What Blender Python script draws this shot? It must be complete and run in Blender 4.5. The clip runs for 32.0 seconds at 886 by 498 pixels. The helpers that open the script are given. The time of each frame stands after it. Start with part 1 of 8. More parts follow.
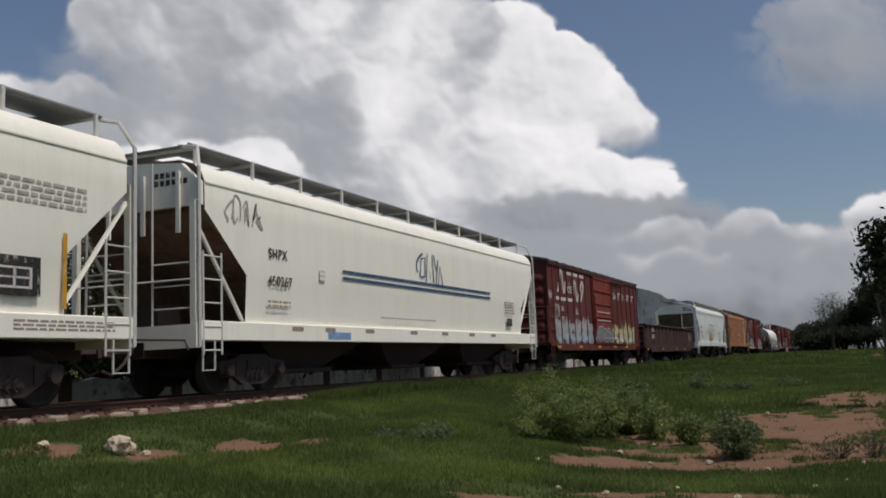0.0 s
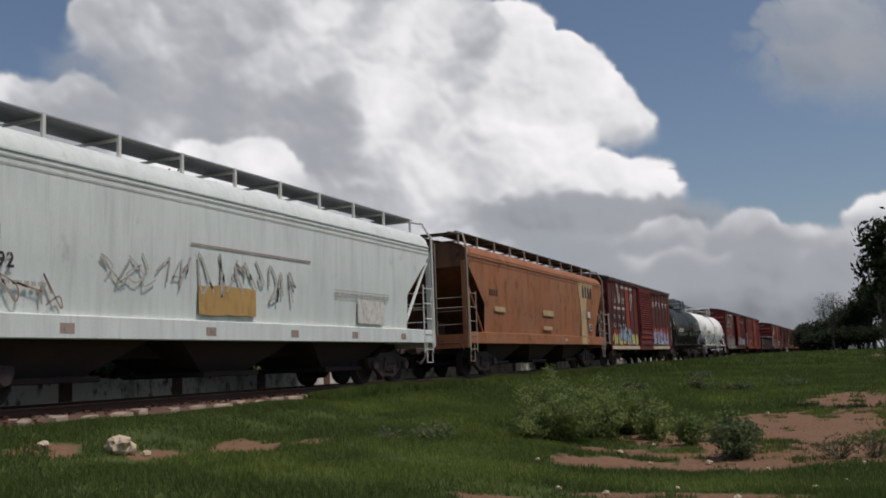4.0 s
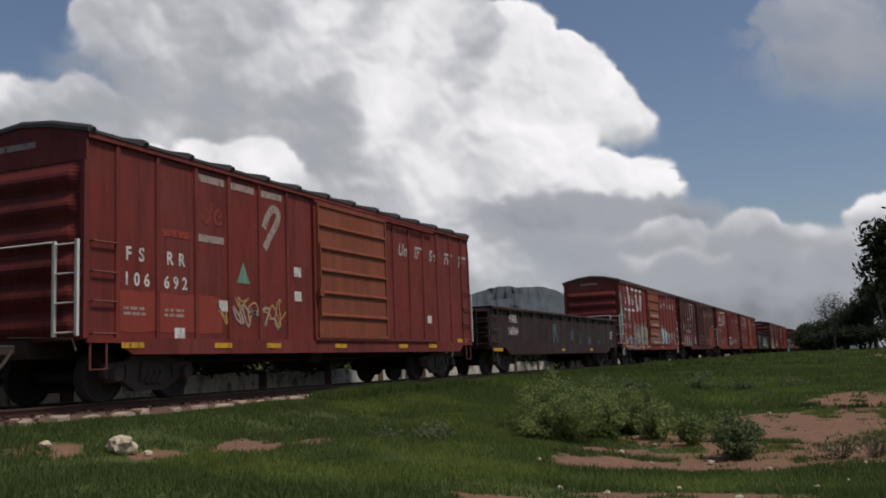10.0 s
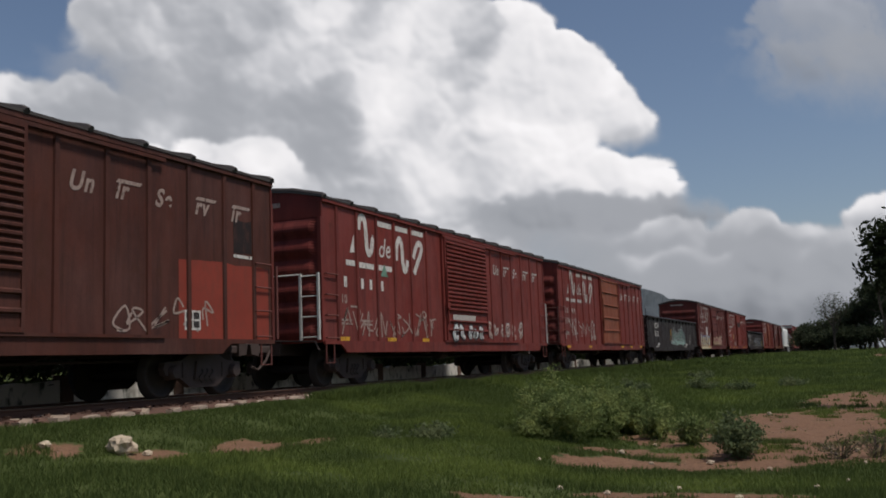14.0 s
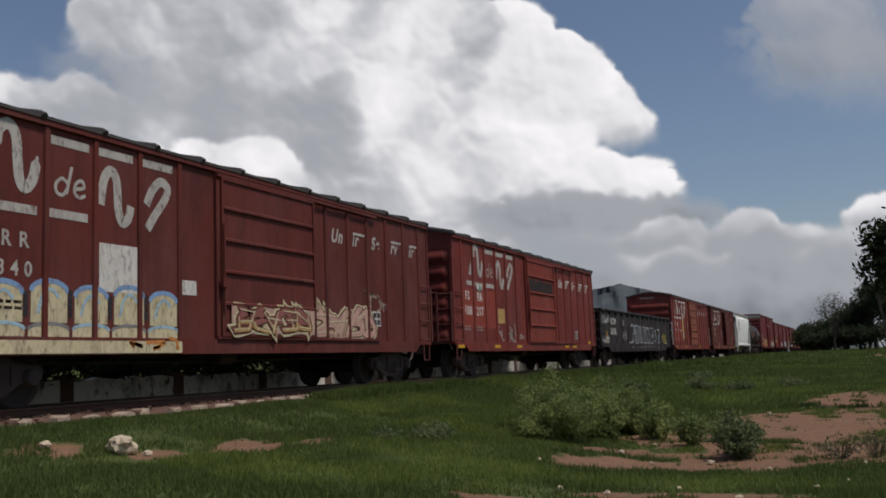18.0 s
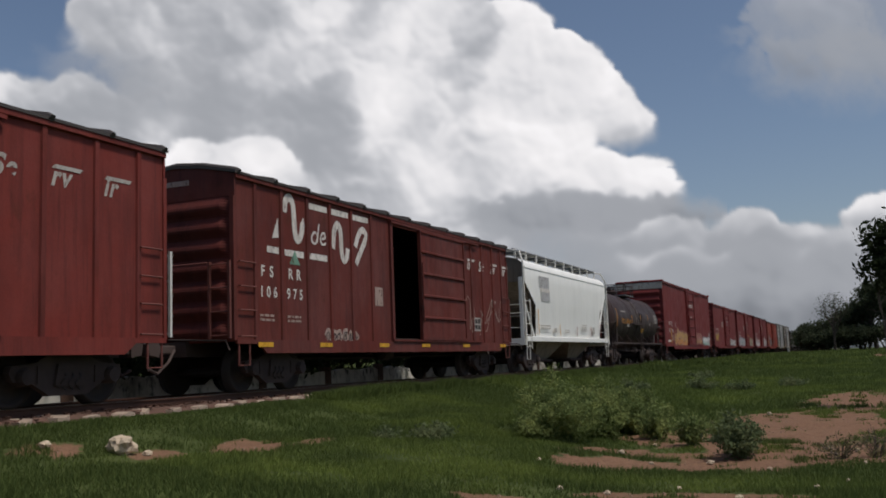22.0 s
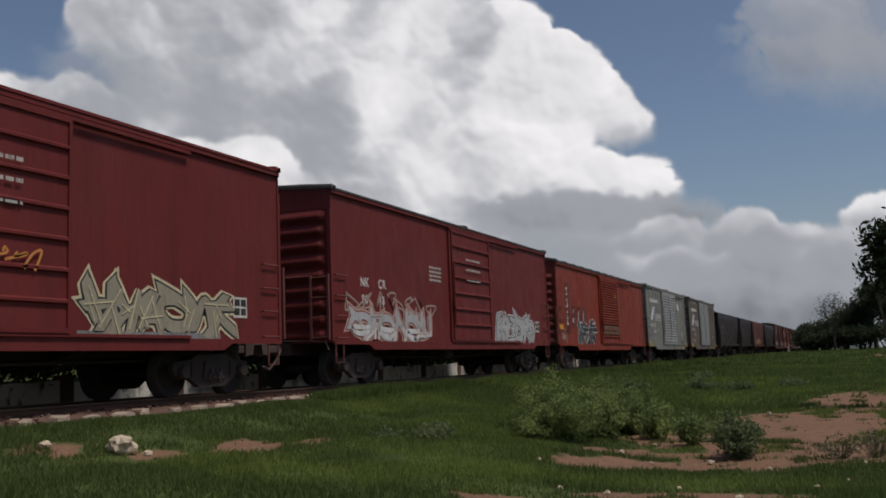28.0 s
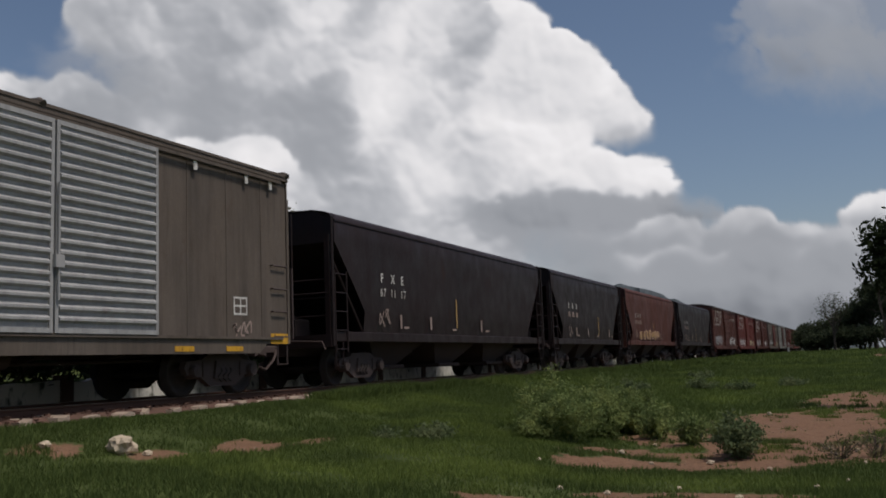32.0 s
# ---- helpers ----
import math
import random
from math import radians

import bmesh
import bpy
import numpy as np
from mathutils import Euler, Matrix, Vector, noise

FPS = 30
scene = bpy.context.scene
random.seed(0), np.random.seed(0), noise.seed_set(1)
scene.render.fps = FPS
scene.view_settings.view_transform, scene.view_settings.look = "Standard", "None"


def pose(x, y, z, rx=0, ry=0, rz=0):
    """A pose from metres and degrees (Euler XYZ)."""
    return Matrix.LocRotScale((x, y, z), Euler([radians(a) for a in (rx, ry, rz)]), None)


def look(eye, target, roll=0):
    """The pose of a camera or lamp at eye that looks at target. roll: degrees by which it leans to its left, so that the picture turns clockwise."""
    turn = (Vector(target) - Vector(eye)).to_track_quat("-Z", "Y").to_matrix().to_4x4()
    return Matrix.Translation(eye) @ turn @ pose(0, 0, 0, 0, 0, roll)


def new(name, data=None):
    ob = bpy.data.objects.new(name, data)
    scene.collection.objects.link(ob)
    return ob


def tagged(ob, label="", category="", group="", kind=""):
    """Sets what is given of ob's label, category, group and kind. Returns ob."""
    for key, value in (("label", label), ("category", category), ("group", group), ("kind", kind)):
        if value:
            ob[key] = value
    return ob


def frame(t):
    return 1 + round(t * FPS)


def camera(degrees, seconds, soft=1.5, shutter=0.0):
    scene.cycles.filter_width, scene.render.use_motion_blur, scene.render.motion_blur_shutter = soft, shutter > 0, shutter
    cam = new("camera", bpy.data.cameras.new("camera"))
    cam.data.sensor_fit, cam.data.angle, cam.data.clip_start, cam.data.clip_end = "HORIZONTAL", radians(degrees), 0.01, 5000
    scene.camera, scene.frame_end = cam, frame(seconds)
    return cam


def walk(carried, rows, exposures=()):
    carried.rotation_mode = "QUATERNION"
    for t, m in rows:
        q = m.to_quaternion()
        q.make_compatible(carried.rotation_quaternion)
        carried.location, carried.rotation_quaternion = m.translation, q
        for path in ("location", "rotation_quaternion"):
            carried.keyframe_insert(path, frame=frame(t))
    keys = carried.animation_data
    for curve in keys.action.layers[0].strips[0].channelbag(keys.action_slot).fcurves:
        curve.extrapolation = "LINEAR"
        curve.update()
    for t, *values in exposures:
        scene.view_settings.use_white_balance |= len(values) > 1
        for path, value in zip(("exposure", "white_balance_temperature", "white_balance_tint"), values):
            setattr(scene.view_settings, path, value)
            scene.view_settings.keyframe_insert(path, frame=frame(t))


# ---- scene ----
cam = camera(50.899, 32.0, soft=1.8)
EYE = Vector((0.0, 0.0, 0.407))


def heading(yaw, pitch):
    y, p = radians(yaw), radians(pitch)
    return Vector((math.sin(y) * math.cos(p), math.cos(y) * math.cos(p), math.sin(p)))


def aim(yaw, pitch=7.019):
    return look(EYE, EYE + heading(yaw, pitch), -2.236)


walk(cam, [(0, aim(66.56)), (3.5, aim(66.56)), (5.5, aim(66.51)), (10.5, aim(66.4725)), (20, aim(66.4725)), (32, aim(66.4725))],
     [(0, -0.05, 6500, 13), (1, -0.12, 6500, 13), (2, -0.22, 6500, 13), (3, -0.06, 6500, 13), (6, 0.02, 6500, 13), (9, 0.03, 6500, 13), (23, 0.0, 6500, 13), (32, -0.10, 6500, 13)])

# ---- light ----
SUN_DIR = Vector((-0.05, -0.46, 0.94)).normalized()
world = bpy.data.worlds.new("sky")
scene.world = world
world.use_nodes = True
wn = world.node_tree.nodes
sky = wn.new("ShaderNodeTexSky")
sky.sky_type, sky.sun_disc = "NISHITA", False
sky.sun_elevation = math.asin(SUN_DIR.z)
sky.sun_rotation = math.atan2(SUN_DIR.x, SUN_DIR.y)
sky.air_density, sky.dust_density, sky.ozone_density = 1.0, 1.2, 1.0
wn["Background"].inputs["Strength"].default_value = 0.075
world.node_tree.links.new(sky.outputs[0], wn["Background"].inputs["Color"])
sun = new("sun", bpy.data.lights.new("sun", "SUN"))
sun.data.energy, sun.data.angle, sun.data.color = 2.65, radians(10), (1.0, 0.95, 0.87)
sun.matrix_world = look(SUN_DIR * 50, (0, 0, 0))

# ---- materials ----
MATS = {}


def shader(name):
    mat = bpy.data.materials.new(name)
    mat.use_nodes = True
    nt = mat.node_tree
    return mat, nt, nt.nodes["Principled BSDF"]


def noise_tex(nt, scale, detail=4.0, stretch=(1, 1, 1), rough=0.55, coord="Object", offset=True):
    tc = nt.nodes.new("ShaderNodeTexCoord")
    mp = nt.nodes.new("ShaderNodeMapping")
    mp.inputs["Scale"].default_value = stretch
    nt.links.new(tc.outputs[coord], mp.inputs["Vector"])
    tex = nt.nodes.new("ShaderNodeTexNoise")
    tex.noise_dimensions = "4D" if offset else "3D"
    tex.inputs["Scale"].default_value = scale
    tex.inputs["Detail"].default_value = detail
    tex.inputs["Roughness"].default_value = rough
    nt.links.new(mp.outputs[0], tex.inputs["Vector"])
    if offset:
        info = nt.nodes.new("ShaderNodeObjectInfo")
        mul = nt.nodes.new("ShaderNodeMath")
        mul.operation, mul.inputs[1].default_value = "MULTIPLY", 13.0
        nt.links.new(info.outputs["Random"], mul.inputs[0])
        nt.links.new(mul.outputs[0], tex.inputs["W"])
    return tex.outputs["Fac"]


def ramp(nt, fac, lo, hi, a=0.0, b=1.0):
    node = nt.nodes.new("ShaderNodeMapRange")
    node.inputs["From Min"].default_value, node.inputs["From Max"].default_value = lo, hi
    node.inputs["To Min"].default_value, node.inputs["To Max"].default_value = a, b
    nt.links.new(fac, node.inputs["Value"])
    return node.outputs[0]


def mix(nt, fac, a, b, blend="MIX"):
    node = nt.nodes.new("ShaderNodeMix")
    node.data_type, node.blend_type = "RGBA", blend
    for sock, v in ((node.inputs[0], fac), (node.inputs[6], a), (node.inputs[7], b)):
        if isinstance(v, (int, float)):
            sock.default_value = v
        elif isinstance(v, tuple):
            sock.default_value = (*v, 1)
        else:
            nt.links.new(v, sock)
    return node.outputs[2]


def bump(nt, bsdf, fac, strength, dist=0.01):
    node = nt.nodes.new("ShaderNodeBump")
    node.inputs["Strength"].default_value, node.inputs["Distance"].default_value = strength, dist
    nt.links.new(fac, node.inputs["Height"])
    nt.links.new(node.outputs[0], bsdf.inputs["Normal"])


def paint(name, rgb, rust=0.28, grime=0.58, rough=0.62, fade=0.32):
    """Weathered railcar paint: sun-faded cloudiness, vertical run-down streaks, rust blooms."""
    if name in MATS:
        return MATS[name]
    mat, nt, b = shader(name)
    dark = tuple(c * 0.34 + 0.008 for c in rgb)
    rgb = tuple(min(0.93, c * (1 + 0.16 * grime)) for c in rgb)
    pale = tuple(c * 0.75 + 0.07 for c in rgb)
    big = noise_tex(nt, 0.55, 5)
    col = mix(nt, ramp(nt, big, 0.42, 0.72, 0.0, fade), rgb, pale)
    cloudy = noise_tex(nt, 1.0, 4, (0.75, 0.75, 0.55), 0.6)
    col = mix(nt, ramp(nt, cloudy, 0.48, 0.66, 0.0, grime * 0.8), col, tuple(c * 0.55 + 0.006 for c in rgb))
    streak = noise_tex(nt, 1.0, 6, (3.2, 3.2, 0.4), 0.65)
    col = mix(nt, ramp(nt, streak, 0.45, 0.68, 0.0, grime), col, dark)
    runs = noise_tex(nt, 1.0, 6, (10.0, 10.0, 0.55), 0.68)
    col = mix(nt, ramp(nt, runs, 0.53, 0.70, 0.0, min(0.8, grime)), col, tuple(c * 0.30 + 0.006 for c in rgb))
    dust = noise_tex(nt, 1.3, 6, (1.0, 1.0, 0.5), 0.7)
    col = mix(nt, ramp(nt, dust, 0.56, 0.76, 0.0, grime * 0.6), col, (rgb[0] * 0.8 + 0.045, rgb[1] * 0.8 + 0.028, rgb[2] * 0.8 + 0.022))
    blotch = noise_tex(nt, 2.6, 6, (1, 1, 0.6), 0.65)
    col = mix(nt, ramp(nt, blotch, 0.63 - 0.1 * rust, 0.74, 0.0, min(1.0, rust * 2.2)), col, (0.075, 0.03, 0.018))
    fine = noise_tex(nt, 30, 3)
    col = mix(nt, ramp(nt, fine, 0.3, 0.7, 0.0, min(0.2, grime * 0.4)), col, dark)
    nt.links.new(col, b.inputs["Base Color"])
    nt.links.new(ramp(nt, blotch, 0.3, 0.7, rough - 0.12, rough + 0.2), b.inputs["Roughness"])
    b.inputs["Specular IOR Level"].default_value = 0.18
    both = nt.nodes.new("ShaderNodeMath")
    both.operation = "MULTIPLY_ADD"
    nt.links.new(fine, both.inputs[0])
    both.inputs[1].default_value = 0.06
    nt.links.new(dust, both.inputs[2])
    bump(nt, b, both.outputs[0], 0.5, 0.035)
    MATS[name] = mat
    return mat


def plain(name, rgb, rough=0.7, metal=0.0, var=0.3, scale=9.0):
    if name in MATS:
        return MATS[name]
    mat, nt, b = shader(name)
    n1, n2 = noise_tex(nt, scale, 5), noise_tex(nt, scale * 0.12, 3)
    col = mix(nt, ramp(nt, n1, 0.3, 0.7, 0.0, var), rgb, tuple(c * 0.45 for c in rgb))
    col = mix(nt, ramp(nt, n2, 0.4, 0.7, 0.0, var), col, tuple(min(1, c * 1.25 + 0.015) for c in rgb))
    nt.links.new(col, b.inputs["Base Color"])
    b.inputs["Roughness"].default_value, b.inputs["Metallic"].default_value = rough, metal
    bump(nt, b, n1, 0.3, 0.01)
    MATS[name] = mat
    return mat


SOLID = {}


def spray(name, rgb, worn=True):
    """Thin, worn lettering or spray paint: chipped where the steel shows through."""
    if name in MATS:
        return MATS[name]
    mat, nt, b = shader(name)
    n1 = noise_tex(nt, 5.0, 6, (2.0, 2.0, 0.8), 0.65)
    col = mix(nt, ramp(nt, n1, 0.48, 0.74, 0.0, 0.55), rgb, (0.13, 0.05, 0.035))
    n2 = noise_tex(nt, 1.1, 4)
    col = mix(nt, ramp(nt, n2, 0.4, 0.7, 0.0, 0.35), col, tuple(c * 0.6 for c in rgb))
    nt.links.new(col, b.inputs["Base Color"])
    n3 = noise_tex(nt, 9.0, 5, (1.6, 1.6, 0.7), 0.7)
    if worn:
        nt.links.new(ramp(nt, n3, 0.52, 0.70, 1.0, 0.25), b.inputs["Alpha"])
        SOLID[name] = spray(name + "_fresh", rgb, False)
    b.inputs["Roughness"].default_value = 0.7
    b.inputs["Specular IOR Level"].default_value = 0.25
    MATS[name] = mat
    return mat


RED = paint("oxide_red_paint", (0.178, 0.031, 0.023))
RED_B = paint("brown_red_paint", (0.125, 0.026, 0.019), 0.35, 0.55)
DARKRED = paint("dark_brown_paint", (0.085, 0.026, 0.017), 0.4, 0.6)
BRIGHT = paint("bright_red_paint", (0.215, 0.036, 0.022), 0.2, 0.4)
ORANGE = paint("orange_red_paint", (0.225, 0.032, 0.015), 0.25, 0.45)
DOOR_OR = paint("faded_orange_door_paint", (0.24, 0.066, 0.032), 0.3, 0.45)
CRIMSON = paint("crimson_paint", (0.145, 0.022, 0.020), 0.06, 0.3, fade=0.12)
WHITE = paint("cream_white_paint", (0.93, 0.88, 0.76), 0.04, 0.08, 0.5, 0.1)
WHITE_G = paint("grey_white_paint", (0.68, 0.71, 0.67), 0.14, 0.22, 0.5, 0.15)
WHITE_C = paint("clean_white_paint", (0.80, 0.80, 0.76), 0.04, 0.12, 0.45, 0.1)
TAN = paint("rusty_orange_paint", (0.34, 0.135, 0.062), 0.75, 0.35, fade=0.6)
TANPALE = paint("faded_cream_paint", (0.50, 0.36, 0.19), 0.35, 0.35)
GREY = paint("grey_silver_paint", (0.205, 0.200, 0.178), 0.3, 0.6)
BROWNGREY = paint("brown_grey_paint", (0.125, 0.098, 0.078), 0.15, 0.5)
SILVER = paint("silver_door_paint", (0.37, 0.36, 0.35), 0.22, 0.4, 0.45)
BLACK = paint("black_paint", (0.022, 0.0125, 0.012), 0.2, 0.4, 0.5, 0.1)
BLACKGREEN = paint("black_green_paint", (0.022, 0.026, 0.022), 0.15, 0.4, 0.45, 0.08)
GONBROWN = paint("gondola_brown_paint", (0.052, 0.017, 0.013), 0.25, 0.45)
TANKBROWN = paint("tank_brown_black_paint", (0.046, 0.029, 0.026), 0.25, 0.5, 0.5, 0.15)
ROOF = plain("weathered_roof_metal", (0.055, 0.046, 0.042), 0.75)
UNDER = plain("grimy_underframe", (0.036, 0.021, 0.018), 0.92)
TRUCKM = plain("truck_cast_steel", (0.056, 0.036, 0.031), 0.9, 0, 0.75, 5)
WHEELM = plain("rusty_wheel_steel", (0.030, 0.021, 0.017), 0.8, 0.1, 0.6)
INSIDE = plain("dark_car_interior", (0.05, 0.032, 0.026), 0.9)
GRATE = plain("galvanised_grating", (0.20, 0.20, 0.20), 0.6, 0.4)
IRON_W = plain("white_hand_iron", (0.62, 0.60, 0.55), 0.6)
IRON_D = plain("dark_hand_iron", (0.05, 0.03, 0.026), 0.7)
IRON_R = plain("red_hand_iron", (0.14, 0.04, 0.03), 0.7)
YELLOW = spray("yellow_reflector", (0.62, 0.33, 0.03))
LET_W = spray("white_lettering", (0.66, 0.63, 0.58))
LET_F = spray("faded_lettering", (0.36, 0.27, 0.23))
LET_P = spray("pale_grey_lettering", (0.45, 0.42, 0.38))
LET_K = spray("black_lettering", (0.03, 0.03, 0.03))
LET_O = spray("orange_lettering", (0.55, 0.24, 0.04))
STREAK = spray("dried_spill_streak", (0.16, 0.145, 0.125))
TANKWHITE = paint("tank_white_paint", (0.88, 0.86, 0.81), 0.03, 0.10, 0.45, 0.1)
LET_BLUE = spray("dark_blue_stripe", (0.03, 0.085, 0.18))
LET_NAVY = spray("royal_blue_mark", (0.05, 0.09, 0.33))
PATCH_R = spray("fresh_red_patch", (0.26, 0.045, 0.028))
PATCH_D = spray("dark_patch_paint", (0.022, 0.014, 0.013))
GREEN_T = spray("green_mark", (0.16, 0.30, 0.22))
SP = {k: spray("spray_" + k, v) for k, v in dict(
    silver=(0.42, 0.42, 0.42), white=(0.62, 0.62, 0.60), black=(0.03, 0.03, 0.035), blue=(0.22, 0.36, 0.58), sky=(0.36, 0.52, 0.62), teal=(0.13, 0.42, 0.38),
    mint=(0.36, 0.55, 0.47), lime=(0.50, 0.55, 0.16), cream=(0.60, 0.52, 0.33), lilac=(0.36, 0.30, 0.48), tan=(0.48, 0.30, 0.11), pink=(0.52, 0.32, 0.26),
    grey=(0.22, 0.22, 0.22), khaki=(0.30, 0.27, 0.20), moss=(0.10, 0.17, 0.14), brown=(0.10, 0.035, 0.02), rose=(0.27, 0.10, 0.085), pale=(0.40, 0.36, 0.34), yellow=(0.58, 0.45, 0.07), orange=(0.55, 0.22, 0.06)).items()}

# ---- mesh building ----


class M:
    """A light mesh builder: lists of corners and faces."""

    def __init__(self):
        self.v, self.f = [], []

    def add(self, verts, faces):
        n = len(self.v)
        self.v += [tuple(p) for p in verts]
        self.f += [tuple(i + n for i in f) for f in faces]
        return self

    def box(self, x0, x1, y0, y1, z0, z1, c=0.0):
        """A block; c cuts its long edges along x by that much."""
        if c <= 0:
            v = [(x, y, z) for x in (x0, x1) for y in (y0, y1) for z in (z0, z1)]
            return self.add(v, [(0, 1, 3, 2), (4, 6, 7, 5), (0, 4, 5, 1), (2, 3, 7, 6), (0, 2, 6, 4), (1, 5, 7, 3)])
        ring = [(y0 + c, z0), (y1 - c, z0), (y1, z0 + c), (y1, z1 - c), (y1 - c, z1), (y0 + c, z1), (y0, z1 - c), (y0, z0 + c)]
        return self.prism_x(ring, x0, x1)

    def prism_x(self, ring, x0, x1):
        n = len(ring)
        v = [(x0, y, z) for y, z in ring] + [(x1, y, z) for y, z in ring]
        f = [(i, i + n, (i + 1) % n + n, (i + 1) % n) for i in range(n)]
        return self.add(v, f + [tuple(range(n)), tuple(range(2 * n - 1, n - 1, -1))])

    def prism_y(self, ring, y0, y1):
        n = len(ring)
        v = [(x, y0, z) for x, z in ring] + [(x, y1, z) for x, z in ring]
        f = [(i, (i + 1) % n, (i + 1) % n + n, i + n) for i in range(n)]
        return self.add(v, f + [tuple(range(n - 1, -1, -1)), tuple(range(n, 2 * n))])

    def tube(self, pts, r, n=6, cap=True):
        """A round rod along a polyline; r may be one radius or one for each point."""
        pts = [Vector(p) for p in pts]
        rs = r if isinstance(r, (list, tuple)) else [r] * len(pts)
        verts, faces = [], []
        side = None
        for i, p in enumerate(pts):
            d = (pts[min(i + 1, len(pts) - 1)] - pts[max(i - 1, 0)]).normalized()
            if side is None:
                side = d.orthogonal().normalized()
            side = (side - d * side.dot(d)).normalized()
            up = d.cross(side)
            verts += [p + (side * math.cos(6.2832 * k / n) + up * math.sin(6.2832 * k / n)) * rs[i] for k in range(n)]
        for i in range(len(pts) - 1):
            faces += [(i * n + k, i * n + (k + 1) % n, (i + 1) * n + (k + 1) % n, (i + 1) * n + k) for k in range(n)]
        if cap:
            faces += [tuple(range(n - 1, -1, -1)), tuple(range((len(pts) - 1) * n, len(pts) * n))]
        return self.add(verts, faces)

    def disc_y(self, cx, cz, prof, n=28):
        """A turned body about an axis along y; prof: (radius, y)."""
        verts, faces = [], []
        for r, y in prof:
            verts += [(cx + r * math.cos(6.2832 * k / n), y, cz + r * math.sin(6.2832 * k / n)) for k in range(n)]
        for i in range(len(prof) - 1):
            faces += [(i * n + k, (i + 1) * n + k, (i + 1) * n + (k + 1) % n, i * n + (k + 1) % n) for k in range(n)]
        faces += [tuple(range(n)), tuple(range(len(prof) * n - 1, (len(prof) - 1) * n - 1, -1))]
        return self.add(verts, faces)

    def turn_x(self, cy, cz, prof, n=40):
        """A turned body about an axis along x; prof: (radius, x)."""
        verts, faces = [], []
        for r, x in prof:
            verts += [(x, cy + r * math.cos(6.2832 * k / n), cz + r * math.sin(6.2832 * k / n)) for k in range(n)]
        for i in range(len(prof) - 1):
            faces += [(i * n + k, i * n + (k + 1) % n, (i + 1) * n + (k + 1) % n, (i + 1) * n + k) for k in range(n)]
        faces += [tuple(range(n - 1, -1, -1)), tuple(range((len(prof) - 1) * n, len(prof) * n))]
        return self.add(verts, faces)

    def flat(self, pts, y):
        """A thin plate of paint on a side, from points in x and z, facing -y."""
        n = len(pts)
        return self.add([(x, y, z) for x, z in pts], [tuple(range(n))])

    def mesh(self, name, mat, smooth=False):
        me = bpy.data.meshes.new(name)
        me.from_pydata(self.v, [], self.f)
        me.materials.append(mat)
        if smooth:
            me.polygons.foreach_set("use_smooth", [True] * len(me.polygons))
        return me


def part(name, m, mat, parent, label="", smooth=False, at=None):
    """Links a builder's mesh, or a shared mesh, as one object under a thing or part."""
    me = m.mesh(name, mat, smooth) if isinstance(m, M) else m
    ob = new(name, me)
    ob.parent = parent
    if at:
        ob.location = at
    if label:
        ob["label"] = label
    return ob


def thing(name, label, category, group="", kind=""):
    ob = new(name)
    ob.empty_display_size = 0.3
    return tagged(ob, label, category, group, kind)


SHARED = {}


def shared(key, build, mat, smooth=False):
    if (key, mat.name) not in SHARED:
        SHARED[key, mat.name] = build().mesh(key, mat, smooth)
    return SHARED[key, mat.name]


# ---- running gear, shared by all the cars ----
TRACK_Y = 11.81
SPEED = 15.80
CAR_SPREAD = 1.02265      # fitted scale that spreads the car places along the train to suit SPEED


def wheelset_mesh():
    m = M()
    for s in (-1, 1):
        a, b = s * 0.70, s * 0.79
        m.disc_y(0, 0, [(0.06, a - s * 0.02), (0.20, a), (0.34, a + s * 0.035), (0.43, a), (0.455, a - s * 0.01), (0.452, a + s * 0.02), (0.425, a + s * 0.035), (0.42, b + s * 0.05),
                        (0.36, b + s * 0.05), (0.33, b), (0.20, b - s * 0.02), (0.13, b + s * 0.05), (0.06, b + s * 0.09)], 24)
    m.disc_y(0, 0, [(0.085, -0.95), (0.085, 0.95)], 12)
    return m


def sideframe_mesh():
    m = M()
    out = [(-1.08, 0.50), (-1.05, 0.60), (-0.62, 0.64), (-0.42, 0.74), (0.42, 0.74), (0.62, 0.64), (1.05, 0.60), (1.08, 0.50), (1.02, 0.38), (0.70, 0.36), (0.36, 0.16), (-0.36, 0.16), (-0.70, 0.36), (-1.02, 0.38)]
    m.prism_y(out, -0.06, 0.06)
    for x in (-0.84, 0.84):
        m.disc_y(x, 0.44, [(0.02, -0.17), (0.11, -0.16), (0.13, -0.10), (0.14, 0.05)], 12)
    m.prism_y([(-0.30, 0.30), (0.30, 0.30), (0.24, 0.62), (-0.24, 0.62)], -0.11, -0.055)
    for x in (-0.55, 0.55):
        m.prism_y([(x - 0.05, 0.34), (x + 0.05, 0.34), (x + 0.05, 0.60), (x - 0.05, 0.60)], -0.085, -0.055)
    return m


def spring_mesh():
    m = M()
    for x in (-0.16, -0.02, 0.12):
        m.tube([(x + 0.045 * math.cos(a), -0.15 + 0.045 * math.sin(a) * 0.6, 0.24 + 0.035 * a) for a in [k * 0.8 for k in range(12)]], 0.016, 4)
    return m


def bolster_mesh():
    m = M()
    m.box(-0.22, 0.22, -1.02, 1.02, 0.48, 0.72, 0.0)
    m.box(-0.30, 0.30, -0.35, 0.35, 0.70, 0.82, 0.0)
    return m


def brake_mesh():
    m = M()
    for x in (-0.36, 0.36):
        m.box(x - 0.03, x + 0.03, -0.75, 0.75, 0.30, 0.40)
    m.tube([(-0.36, 0.1, 0.34), (0.0, 0.15, 0.52), (0.36, 0.1, 0.34)], 0.025)
    return m


WHEELS = []


